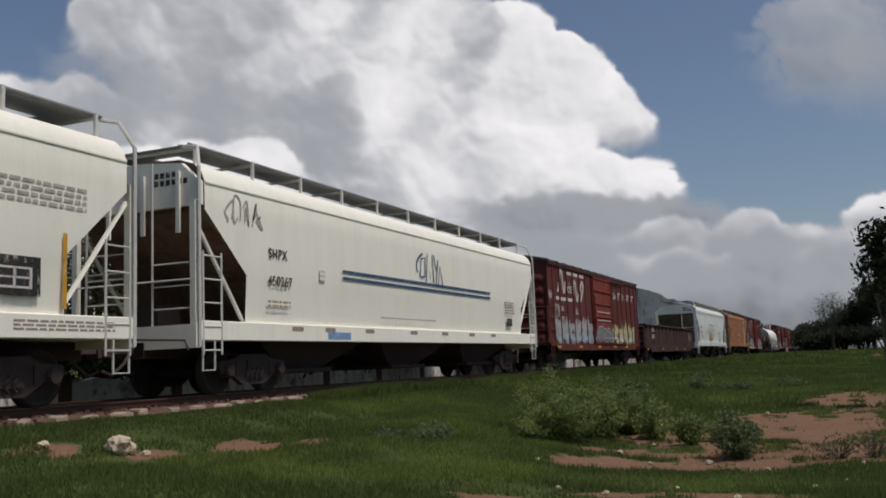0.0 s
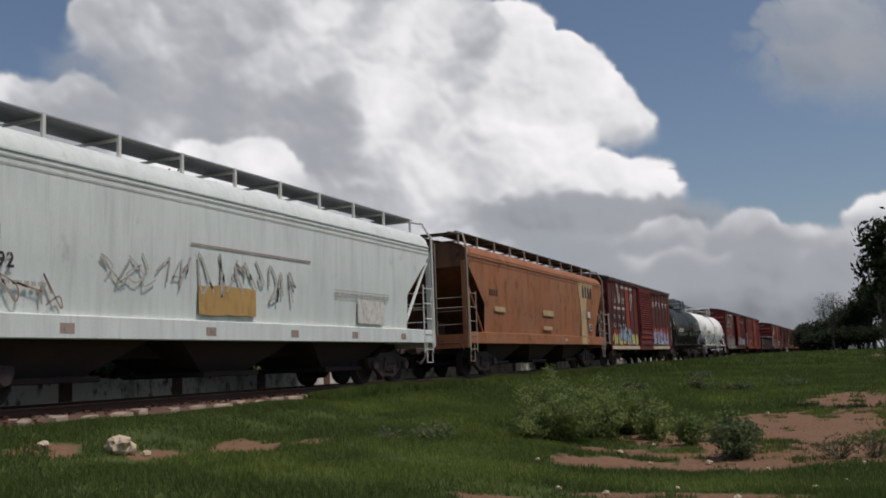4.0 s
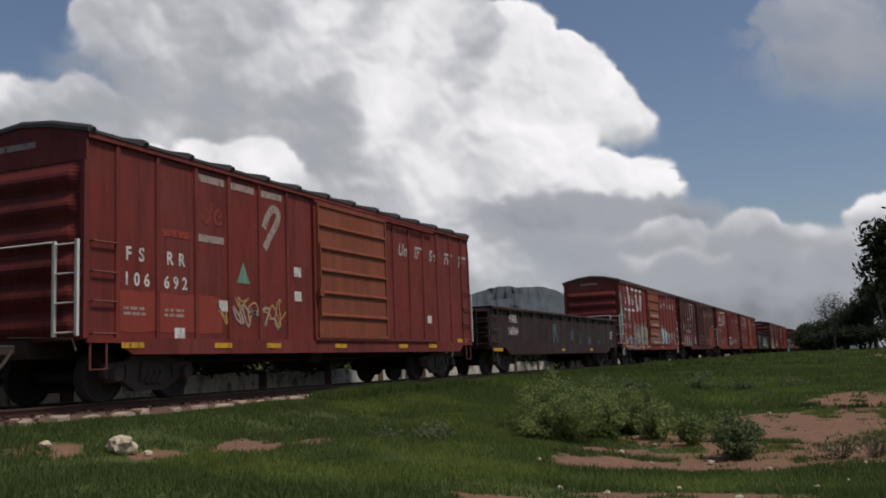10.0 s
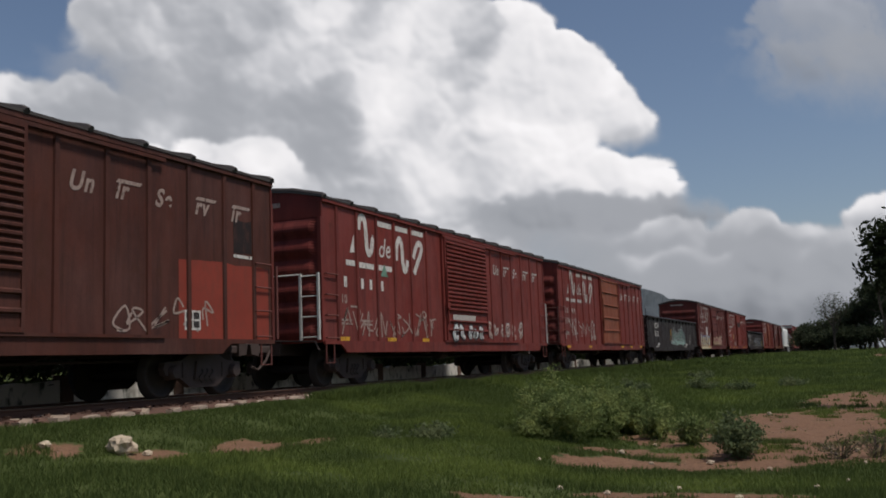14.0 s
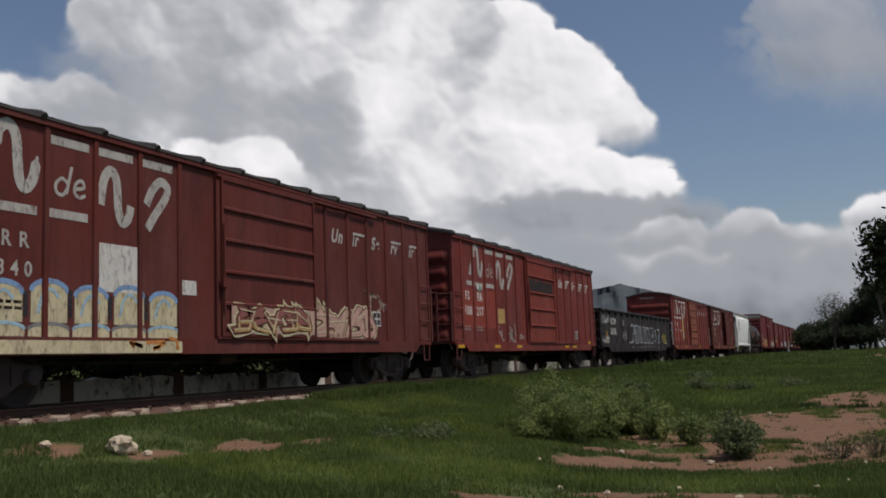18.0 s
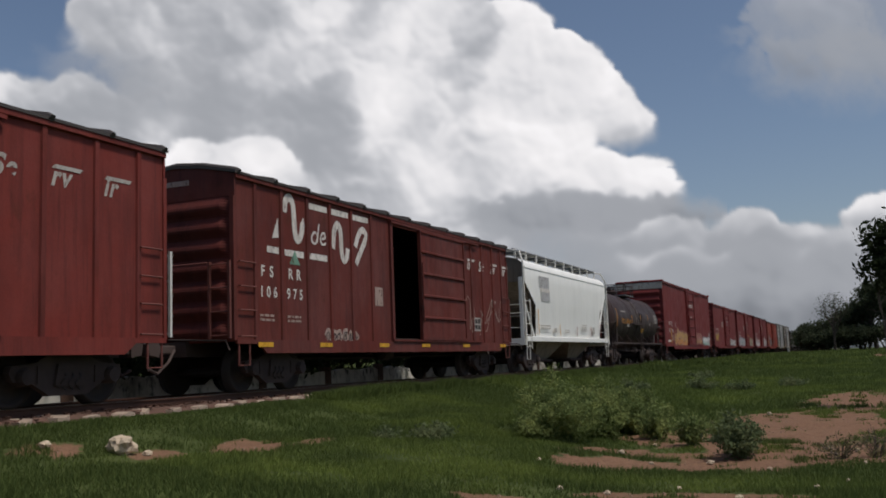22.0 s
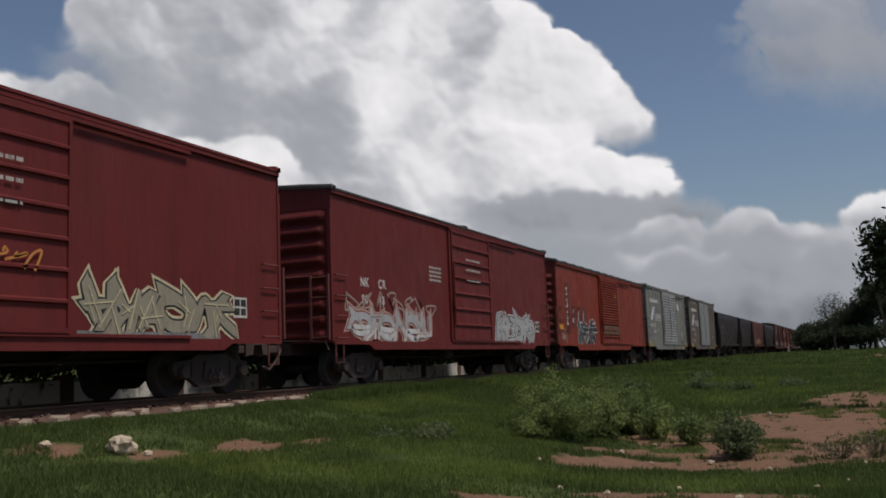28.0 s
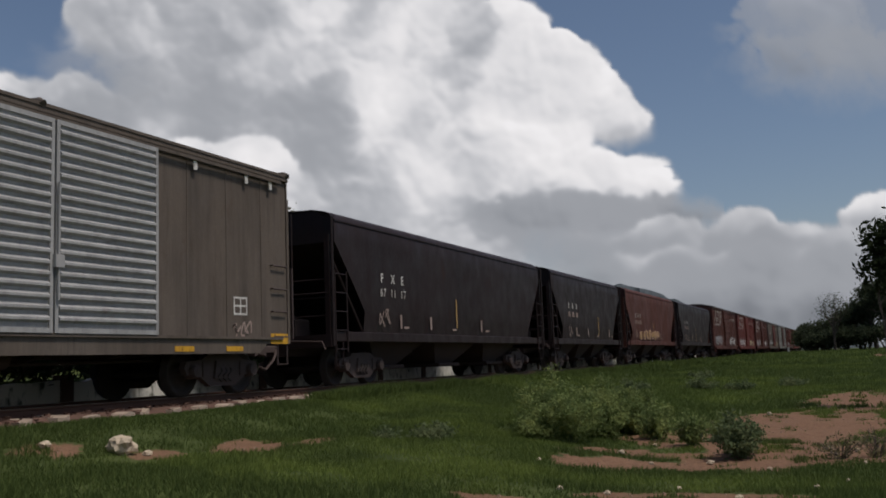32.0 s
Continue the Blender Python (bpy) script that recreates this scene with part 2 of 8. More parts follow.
def add_truck(car, x, mat=None):
    mat = mat or TRUCKM
    tr = part("truck", shared("bolster", bolster_mesh, mat), mat, car, at=(x, 0, 0))
    for y, rot in ((-1.03, 0.0), (1.03, math.pi)):
        fr = part("sideframe", shared("sideframe", sideframe_mesh, mat), mat, tr, at=(0, y, 0))
        fr.rotation_euler[2] = rot
    part("spring", shared("spring", spring_mesh, WHEELM), WHEELM, tr, at=(0, -1.0, 0))
    part("brake_beam", shared("brake_beam", brake_mesh, mat), mat, tr)
    for dx in (-0.84, 0.84):
        WHEELS.append(part("wheelset", shared("wheelset", wheelset_mesh, WHEELM, True), WHEELM, tr, at=(dx, 0, 0.42)))


def coupler_mesh():
    m = M()
    m.box(-0.64, 0.35, -0.08, 0.08, 0.78, 0.94, 0.02)
    m.prism_y([(-0.60, 0.72), (-0.70, 0.74), (-0.86, 0.76), (-0.90, 0.97), (-0.70, 0.99), (-0.60, 1.0)], -0.15, 0.13)
    m.tube([(-0.20, -0.16, 0.85), (-0.44, -0.22, 0.62), (-0.72, -0.20, 0.42), (-0.92, -0.18, 0.50)], 0.03)
    m.tube([(-0.05, 0.10, 1.05), (-0.08, -0.5, 1.02), (-0.10, -1.25, 0.98), (-0.12, -1.35, 0.80)], 0.018)
    return m


def add_coupler(car, x, rear=False):
    ob = part("coupler", shared("coupler", coupler_mesh, TRUCKM), TRUCKM, car, at=(x, 0, 0))
    if rear:
        ob.rotation_euler[2] = math.pi


def rod(car, name, pts, mat, r=0.017, n=5):
    return part(name, M().tube(pts, r, n), mat, car)


def rungs_mesh(w):
    return lambda: M().tube([(0, 0.05, 0), (0, -0.045, 0), (w, -0.045, 0), (w, 0.05, 0)], 0.016, 5)


def side_grabs(car, x, zs, y, mat, w=0.5):
    me = shared("grab_iron%.2f" % w, rungs_mesh(w), mat)
    for z in zs:
        part("grab_iron", me, mat, car, at=(x, y, z))


def end_ladder(car, x, y0, y1, z0, z1, n, mat):
    """A ladder that stands across the car's end, with its rungs as parts."""
    lad = part("ladder", M().box(x - 0.025, x + 0.025, y0 - 0.02, y0 + 0.03, z0, z1).box(x - 0.025, x + 0.025, y1 - 0.03, y1 + 0.02, z0, z1), mat, car)
    for i in range(n):
        z = z0 + 0.06 + (z1 - z0 - 0.12) * i / (n - 1)
        part("rung", M().tube([(x, y0, z), (x, y1, z)], 0.016, 5), mat, lad)
    return lad


def side_ladder(car, x0, x1, y, z0, z1, n, mat, top=None):
    lad = part("ladder", M().tube([(x0, y, z0), (x0, y, z1)] + ([(x0, y + 0.1, top), (x0, y + 0.45, top)] if top else []), 0.022, 5)
               .tube([(x1, y, z0), (x1, y, z1)] + ([(x1, y + 0.1, top), (x1, y + 0.45, top)] if top else []), 0.022, 5), mat, car)
    for i in range(n):
        z = z0 + 0.08 + (z1 - z0 - 0.16) * i / (n - 1)
        part("rung", M().tube([(x0, y, z), (x1, y, z)], 0.016, 5), mat, lad)
    return lad


def stirrup(car, x, y, mat, z0=0.52, z1=0.98, w=0.34):
    rod(car, "stirrup_step", [(x, y, z1), (x, y, z0), (x + w, y, z0), (x + w, y, z1)], mat, 0.02)


# ---- lettering and spray paint ----
GLYPHS = {}


def digits(car, text, x, z, h, mat, y, up=False, slant=0.0, wide=1.0):
    """Stencilled characters on a car's near side."""
    key = (text, slant > 0)
    if key not in GLYPHS:
        cu = bpy.data.curves.new("lettering", "FONT")
        cu.body, cu.size, cu.space_character, cu.offset = text, 1.38, 1.14, 0.042 if slant else 0.034
        tmp = new("tmp", cu)
        bpy.context.view_layer.update()
        GLYPHS[key] = bpy.data.meshes.new_from_object(tmp.evaluated_get(bpy.context.evaluated_depsgraph_get()))
        bpy.data.objects.remove(tmp)
        GLYPHS[key].materials.clear()
    src = GLYPHS[key]
    me = bpy.data.meshes.new("lettering")
    co = np.empty(len(src.vertices) * 3)
    src.vertices.foreach_get("co", co)
    co = co.reshape(-1, 3) * h
    if up:
        v = [(x - c[1], y, z + c[0]) for c in co]
    else:
        v = [(x + c[0] * 0.92 * wide + c[1] * slant, y, z + c[1]) for c in co]
    me.from_pydata(v, [], [tuple(p.vertices) for p in src.polygons])
    me.materials.append(mat)
    ob = new("lettering", me)
    ob.parent = car
    return ob


def apart(car, pair, x, z, h, mat, y, gap=0.37):
    """A pair of stencilled characters set wide apart between two posts."""
    for k, ch in enumerate(pair):
        digits(car, ch, x + k * gap, z, h, mat, y)


def stroke(m, pts, w, y):
    """A ribbon of paint along a polyline in x and z; w: one width or one a point."""
    ws = w if isinstance(w, (list, tuple)) else [w] * len(pts)
    vs = []
    for i, p in enumerate(pts):
        a, b = pts[max(i - 1, 0)], pts[min(i + 1, len(pts) - 1)]
        dx, dz = b[0] - a[0], b[1] - a[1]
        k = math.hypot(dx, dz) or 1
        nx, nz = -dz / k * ws[i] / 2, dx / k * ws[i] / 2
        vs += [(p[0] + nx, y, p[1] + nz), (p[0] - nx, y, p[1] - nz)]
    m.add(vs, [(2 * i, 2 * i + 1, 2 * i + 3, 2 * i + 2) for i in range(len(pts) - 1)])
    return m


def curve_pts(pts, n=5):
    """A smooth line through the points."""
    out = []
    for i in range(len(pts) - 1):
        p0, p1, p2, p3 = pts[max(i - 1, 0)], pts[i], pts[i + 1], pts[min(i + 2, len(pts) - 1)]
        for k in range(n):
            t = k / n
            out.append(tuple(0.5 * (2 * p1[a] + (p2[a] - p0[a]) * t + (2 * p0[a] - 5 * p1[a] + 4 * p2[a] - p3[a]) * t * t + (3 * p1[a] - p0[a] - 3 * p2[a] + p3[a]) * t ** 3) for a in (0, 1)))
    return out + [pts[-1]]


def rect(m, x0, x1, z0, z1, y, lean=0.0):
    return m.flat([(x0, z0), (x1, z0), (x1 + lean, z1), (x0 + lean, z1)], y)


def marks(car, x, z, n, h, mat, y, gap=None, name="lettering"):
    """A row of plain bars where a company's initials stand."""
    w = h * 0.62
    for i in range(n):
        a = x + i * (gap or h * 0.86)
        part(name, rect(M(), a, a + w * 0.86, z, z + h, y), mat, car)


def small_print(car, x, z, rows, w, mat, y, h=0.045, seed=1):
    """Lines of lettering too small to read, as short bars."""
    rnd, m = random.Random(seed), M()
    for r in range(rows):
        a = x
        while a < x + w:
            b = a + rnd.uniform(0.08, 0.22)
            rect(m, a, min(b, x + w), z - r * h * 1.9, z - r * h * 1.9 + h, y)
            a = b + 0.035
    part("small_lettering", m, mat, car)


def panel_sign(car, x, z, w, h, y, edge=None, inner=None):
    """A consolidated stencil: a framed box with lines in it."""
    m = M()
    rect(m, x, x + w, z, z + h, y)
    part("stencil_frame", m, edge or LET_W, car)
    m = M()
    for a, b, c, d in ((0.08, 0.46, 0.12, 0.46), (0.54, 0.92, 0.12, 0.46), (0.08, 0.46, 0.56, 0.9), (0.54, 0.92, 0.56, 0.9)):
        rect(m, x + w * a, x + w * b, z + h * c, z + h * d, y - 0.003)
    part("stencil_panel", m, inner or LET_K, car)


# curls and hooks for the murals' inner lines
SKEL = [[(0.8, 0.9), (0.2, 0.8), (0.25, 0.3), (0.7, 0.35), (0.6, 0.65)], [(0.1, 0.1), (0.3, 0.9), (0.5, 0.3), (0.9, 0.75)], [(0.2, 0.95), (0.65, 0.75), (0.3, 0.4), (0.85, 0.1)],
        [(0.9, 0.2), (0.4, 0.08), (0.15, 0.5), (0.6, 0.92), (0.9, 0.6)], [(0.1, 0.5), (0.4, 0.95), (0.85, 0.6), (0.5, 0.15), (0.3, 0.45)], [(0.2, 0.1), (0.15, 0.7), (0.5, 0.95), (0.7, 0.5), (0.95, 0.3)]]


def graffiti(car, x0, x1, z0, z1, n, fill, edge, y, seed, fat=0.34, drips=0, second=None, dark=None):
    """A row of swelling, overlapping shapes in layers of spray paint: rim, body, gleam and a dark inner line."""
    rnd = random.Random(seed)
    cw = (x1 - x0) / n
    dark = dark or SP["black"]
    for i in range(n):
        sk = rnd.choice(SKEL)
        a, wd = x0 + i * cw - 0.08 * cw, cw * rnd.uniform(1.05, 1.3)
        lo, hi = z0 + rnd.uniform(0.02, 0.14) * (z1 - z0), z1 - rnd.uniform(0, 0.28) * (z1 - z0)
        lean = rnd.uniform(-0.15, 0.3) * cw
        raw = [(a + wd * (0.1 + 0.8 * p[0] + rnd.uniform(-0.07, 0.07)) + lean * p[1], lo + (hi - lo) * min(1, max(0, p[1] + rnd.uniform(-0.07, 0.07)))) for p in sk]
        pts = curve_pts(raw, 5)
        k = len(pts)
        w = min(cw, z1 - z0) * fat
        amp, ph = rnd.uniform(0.12, 0.3), rnd.uniform(0, 6)
        ws = [w * (1 + amp * math.sin(ph + 0.8 * j)) * min(1.0, 0.35 + 0.45 * min(j, k - 1 - j)) for j in range(k)]
        d = 0.0004 * (i % 3)
        rim = part("graffiti_rim", stroke(M(), pts, [q + 0.10 for q in ws], y - d), SOLID.get(edge.name, edge), car)
        part("graffiti_body", stroke(M(), pts, ws, y - 0.002 - d), SOLID.get(fill.name, fill), rim)
        if second:
            h = max(3, k // 2)
            s0 = rnd.randint(0, k - h)
            part("graffiti_gleam", stroke(M(), [(p[0] + 0.012, p[1] + 0.02) for p in pts[s0: s0 + h]], [q * 0.5 for q in ws[s0: s0 + h]], y - 0.004 - d), second, rim)
        else:
            part("graffiti_line", stroke(M(), [(p[0] - 0.02, p[1] - 0.03) for p in pts[1:-1]], 0.028, y - 0.004 - d), dark if fill is not dark else edge, rim)
    for i in range(drips):
        a = rnd.uniform(x0, x1)
        part("paint_run", rect(M(), a, a + rnd.uniform(0.015, 0.035), z0 - rnd.uniform(0.0, 0.12), z0 + 0.3, y - 0.0046), fill, car)


# letter-like bones of spiky murals: strokes in a unit box
WILD = [[[(0.05, -0.05), (0.48, 1.05)], [(0.42, 1.0), (0.95, -0.04)], [(0.12, 0.36), (0.98, 0.46)]],
        [[(0.12, -0.04), (0.18, 1.05)], [(0.15, 0.42), (0.62, 0.62), (0.98, 1.12)], [(0.34, 0.55), (0.66, 0.34), (1.04, -0.10)]],
        [[(1.0, 1.06), (0.34, 0.92), (0.12, 0.66), (0.80, 0.42), (0.84, 0.14), (-0.04, -0.02)]],
        [[(0.12, -0.06), (0.10, 1.02)], [(0.06, 1.06), (0.50, 0.45), (0.84, -0.02)], [(0.84, -0.06), (0.95, 1.14)]],
        [[(0.16, 0.0), (0.14, 1.02)], [(0.10, 1.0), (1.02, 1.08)], [(0.16, 0.52), (0.80, 0.56)], [(0.12, 0.04), (1.04, -0.08)]],
        [[(0.50, 1.06), (0.10, 0.72), (0.18, 0.14), (0.60, -0.02), (0.92, 0.30), (0.84, 0.84), (0.40, 1.04)]],
        [[(0.14, -0.08), (0.12, 1.04)], [(0.10, 1.0), (0.84, 0.92), (0.78, 0.55), (0.18, 0.48)], [(0.36, 0.50), (1.02, -0.10)]]]


def blade(m, pts, w, y):
    """A brush stroke that swells along its way and ends in cut points."""
    pts = curve_pts(pts, 4) if len(pts) > 2 else [tuple(pts[0][a] + (pts[1][a] - pts[0][a]) * k / 4 for a in (0, 1)) for k in range(5)]
    k = len(pts) - 1
    stroke(m, pts, [w * (0.55 + 0.55 * (j / k) + 0.25 * math.sin(3.14 * j / k)) for j in range(k + 1)], y)
    a, b = pts[-2], pts[-1]
    d = math.hypot(b[0] - a[0], b[1] - a[1]) or 1
    ux, uz = (b[0] - a[0]) / d, (b[1] - a[1]) / d
    m.flat([(b[0] + uz * w * 0.55, b[1] - ux * w * 0.55), (b[0] + ux * w * 0.9 + uz * w * 0.5, b[1] + uz * w * 0.9 - ux * w * 0.5), (b[0] - uz * w * 0.55, b[1] + ux * w * 0.55)], y)


def piece(car, x0, x1, z0, z1, n, fill, edge, y, seed, second=None, dark=None):
    """A mural of spiky interlocked shapes: pale rim, dark contour, body, lower tint and gleams."""
    rnd = random.Random(seed)
    dark = SOLID[(dark or SP["black"]).name]
    fill, edge = SOLID[fill.name], SOLID[edge.name]
    second = SOLID[second.name] if second else None
    cw, h = (x1 - x0) / n, z1 - z0
    last = -1
    for i in range(n):
        pick = rnd.choice([k for k in range(len(WILD)) if k != last])
        last = pick
        a, wd, lean = x0 + (i - 0.15) * cw, cw * rnd.uniform(1.15, 1.5), rnd.uniform(-0.25, 0.35) * cw
        flip, tip, turn = rnd.random() < 0.6, rnd.random() < 0.5, rnd.random() < 0.5
        lo, hi = z0 + rnd.uniform(0.04, 0.14) * h, z1 - rnd.uniform(0.03, 0.24) * h
        w = min(cw, h * 0.8) * rnd.uniform(0.26, 0.34)
        bones = [[(a + wd * (0.08 + 0.84 * p[0] + rnd.uniform(-0.05, 0.05)) + lean * p[1], lo + (hi - lo) * (0.08 + 0.84 * p[1] + rnd.uniform(-0.04, 0.04))) for p in [(1 - q[0] if flip else q[0], 1 - q[1] if tip else q[1]) for q in ([(r[1], r[0]) for r in bone] if turn else bone)]] for bone in WILD[pick]]
        u = rnd.uniform(0.1, 0.8)
        bones.append([(a + wd * u, lo + rnd.uniform(-0.1, 0.3) * h), (a + wd * (u + rnd.uniform(-0.3, 0.3)), lo + 0.5 * h), (a + wd * rnd.uniform(0.0, 1.0), hi + rnd.uniform(-0.05, 0.12) * h)])
        d = 0.0012 * (i % 3)
        layers = [M(), M(), M(), M(), M()]
        for j, bone in enumerate(bones):
            e = d + 0.0003 * j
            blade(layers[0], bone, w + 0.13, y - e)
            blade(layers[1], bone, w + 0.045, y - 0.005 - e)
            blade(layers[2], bone, w * 0.92, y - 0.010 - e)
            low = [p for p in (curve_pts(bone, 4) if len(bone) > 2 else [tuple(bone[0][q] + (bone[1][q] - bone[0][q]) * t / 6 for q in (0, 1)) for t in range(7)]) if p[1] < lo + (hi - lo) * 0.45]
            if second and len(low) > 2:
                stroke(layers[3], low, w * 0.66, y - 0.015 - e)
            stroke(layers[4], [(p[0] - w * 0.18, p[1] + w * 0.12) for p in bone[:2]], 0.022, y - 0.020 - e)
        rim = part("graffiti_rim", layers[0], edge, car)
        part("graffiti_contour", layers[1], dark, rim)
        part("graffiti_body", layers[2], fill, rim)
        if layers[3].v:
            part("graffiti_tint", layers[3], second, rim)
        part("graffiti_gleam", layers[4], edge, rim)


def scribble(car, x0, x1, z0, z1, n, mat, y, seed, w=0.035):
    """Thin tags: looping lines of one spray can."""
    rnd = random.Random(seed)
    for i in range(n):
        a = x0 + (x1 - x0) * i / n
        pts = [(a + rnd.uniform(0, 1.3) * (x1 - x0) / n, rnd.uniform(z0, z1)) for _ in range(5)]
        part("graffiti_tag", stroke(M(), curve_pts(pts, 4), w, y - 0.0004 * (i % 5)), SOLID.get(mat.name, mat), car)


def field(car, x0, x1, z0, z1, mat, y, seed=0, name="paint_patch"):
    """A ragged-edged block of repainting."""
    rnd = random.Random(seed)
    n = max(3, int((x1 - x0) / 0.25))
    top = [(x1 - (x1 - x0) * i / n, z1 + rnd.uniform(-0.03, 0.03)) for i in range(n + 1)]
    bot = [(x0 + (x1 - x0) * i / n, z0 + rnd.uniform(-0.02, 0.02)) for i in range(n + 1)]
    part(name, M().flat(bot + top, y), SOLID.get(mat.name, mat), car)


def reflectors(car, xs, z, y, w=0.32, h=0.09):
    for x in xs:
        part("reflector_strip", M().box(x, x + w, y - 0.004, y + 0.002, z, z + h), YELLOW, car)


def rail_mark(car, y, mat, faint=None, skip=(), x=0.0):
    """The railway's old emblem: spikes, looping strokes and bars."""
    faint = faint or mat
    one = M().flat([(x + 1.24, 3.02), (x + 1.47, 3.05), (x + 1.45, 3.46)], y)
    stroke(one, curve_pts([(x + 1.70, 3.60), (x + 1.74, 3.84), (x + 1.90, 3.93), (x + 2.02, 3.78), (x + 2.06, 3.40), (x + 2.10, 3.16), (x + 2.20, 3.08), (x + 2.32, 3.22), (x + 2.40, 3.56)]), [0.10] + [0.17] * 38 + [0.05] * 2, y)
    if 1 not in skip:
        part("emblem", one, mat, car)
    two = M()
    if 2 not in skip:
        stroke(two, curve_pts([(x + 3.62, 3.04), (x + 3.69, 3.44), (x + 3.83, 3.60), (x + 3.96, 3.46), (x + 4.0, 3.02), (x + 4.09, 2.82), (x + 4.22, 2.90), (x + 4.28, 3.10)]), 0.17, y)
    stroke(two, curve_pts([(x + 4.66, 2.78), (x + 4.86, 3.05), (x + 5.08, 3.32), (x + 5.16, 3.52), (x + 4.98, 3.61), (x + 4.78, 3.44), (x + 4.64, 3.18)]), 0.16, y)
    part("emblem", two, mat, car)
    mid = M()
    stroke(mid, curve_pts([(x + 2.98, 3.24), (x + 2.86, 3.32), (x + 2.74, 3.22), (x + 2.76, 3.10), (x + 2.88, 3.08), (x + 2.98, 3.22)], 4), 0.055, y)
    stroke(mid, [(x + 2.94, 3.10), (x + 3.04, 3.52)], 0.055, y - 0.0005)
    stroke(mid, curve_pts([(x + 3.12, 3.20), (x + 3.28, 3.24), (x + 3.24, 3.34), (x + 3.12, 3.28), (x + 3.10, 3.14), (x + 3.20, 3.08), (x + 3.31, 3.13)], 4), 0.055, y)
    if 3 not in skip:
        part("emblem", mid, faint, car)
    for i, (a, b, z) in enumerate(((1.06, 1.47, 2.72), (1.68, 2.40, 2.71), (2.62, 3.36, 2.72), (2.64, 3.38, 3.80), (3.57, 4.32, 3.80), (4.53, 5.28, 3.80))):
        if 10 + i not in skip:
            part("emblem_bar", rect(M(), x + a, x + b, z, z + 0.13, y), mat if i != 1 else faint, car)


def service_mark(car, y, mat, x=10.55, z=3.20, h=0.31):
    """Slanted stencilled slogan, broken up by the posts, each piece under a short bar."""
    for text, a in (("Un", -0.02), ("ir", 0.94), ("Se", 1.86), ("rv", 2.88), ("ir", 3.92)):
        digits(car, text, x + a, z, h, mat, y, slant=0.28)
        if text in ("ir", "rv"):
            part("service_bar", rect(M(), x + a + 0.02, x + a + 0.56, z + h * 0.80, z + h * 1.0, y - 0.002, 0.06), mat, car)


# ---- the cars ----
CARS = []


def end_mesh(hw, z0, z1, ribs, peak):
    """A car end pressed into horizontal ribs, closed by the roof's gable."""
    def build():
        m = M()
        ys = [-hw, -hw + 0.10, -hw + 0.30, -0.02, 0.02, hw - 0.30, hw - 0.10, hw]
        amp = [0, 0, 1, 1, 1, 1, 0, 0]
        rows = ribs * 8
        top = z1 - 0.42
        verts = []
        for r in range(rows + 1):
            u = r / rows
            s = abs(math.sin(math.pi * u * ribs)) ** 1.6
            verts += [(-0.085 * s * a, y, z0 + (top - z0) * u) for y, a in zip(ys, amp)]
        n = len(ys)
        m.add(verts, [(r * n + k, (r + 1) * n + k, (r + 1) * n + k + 1, r * n + k + 1) for r in range(rows) for k in range(n - 1)])
        return m
    return build


def gable_mesh(hw, z1, peak):
    top = z1 - 0.42
    return lambda: M().prism_x([(-hw, top), (hw, top), (hw, z1), (hw * 0.45, z1 + peak * 0.8), (0, z1 + peak), (-hw * 0.45, z1 + peak * 0.8), (-hw, z1)], -0.012, 0.03)


def roof_mesh(L, hw, z, peak):
    m = M()
    crest = [(-hw, z + 0.03), (-hw * 0.45, z + peak * 0.8), (0, z + peak + 0.02), (hw * 0.45, z + peak * 0.8), (hw, z + 0.03)]
    ring = [(-hw, z - 0.02)] + crest + [(hw, z - 0.02)] + [(y * 0.98, h - 0.04) for y, h in crest[::-1]]
    m.prism_x(ring, -0.04, L + 0.04)
    return m


def roof_rib_mesh(hw, z, peak):
    def build():
        m = M()
        line = [(0, -hw - 0.02, z + 0.01), (0, -hw * 0.96, z + 0.055), (0, -hw * 0.45, z + peak * 0.8 + 0.03), (0, 0, z + peak + 0.05), (0, hw * 0.45, z + peak * 0.8 + 0.03), (0, hw * 0.96, z + 0.055), (0, hw + 0.02, z + 0.01)]
        m.tube(line, 0.055, 8)
        return m
    return build


def door_frame(dr, w, h, col):
    """The raised stiles and rails round a sliding door."""
    for x in (0.0, w - 0.06):
        part("door_stile", M().box(x, x + 0.06, -0.06, -0.031, 0, h), col, dr)
    for z in (0.0, h - 0.07):
        part("door_rail", M().box(0.061, w - 0.061, -0.06, -0.031, z, z + 0.07), col, dr)


def seg_side(L, z0, z1, y0, y1, gap):
    """One side's sheet with the door opening cut through."""
    a, b, top = gap
    return M().prism_y([(0.03, z0), (a, z0), (a, top), (b, top), (b, z0), (L - 0.03, z0), (L - 0.03, z1), (0.03, z1)], y0, y1)


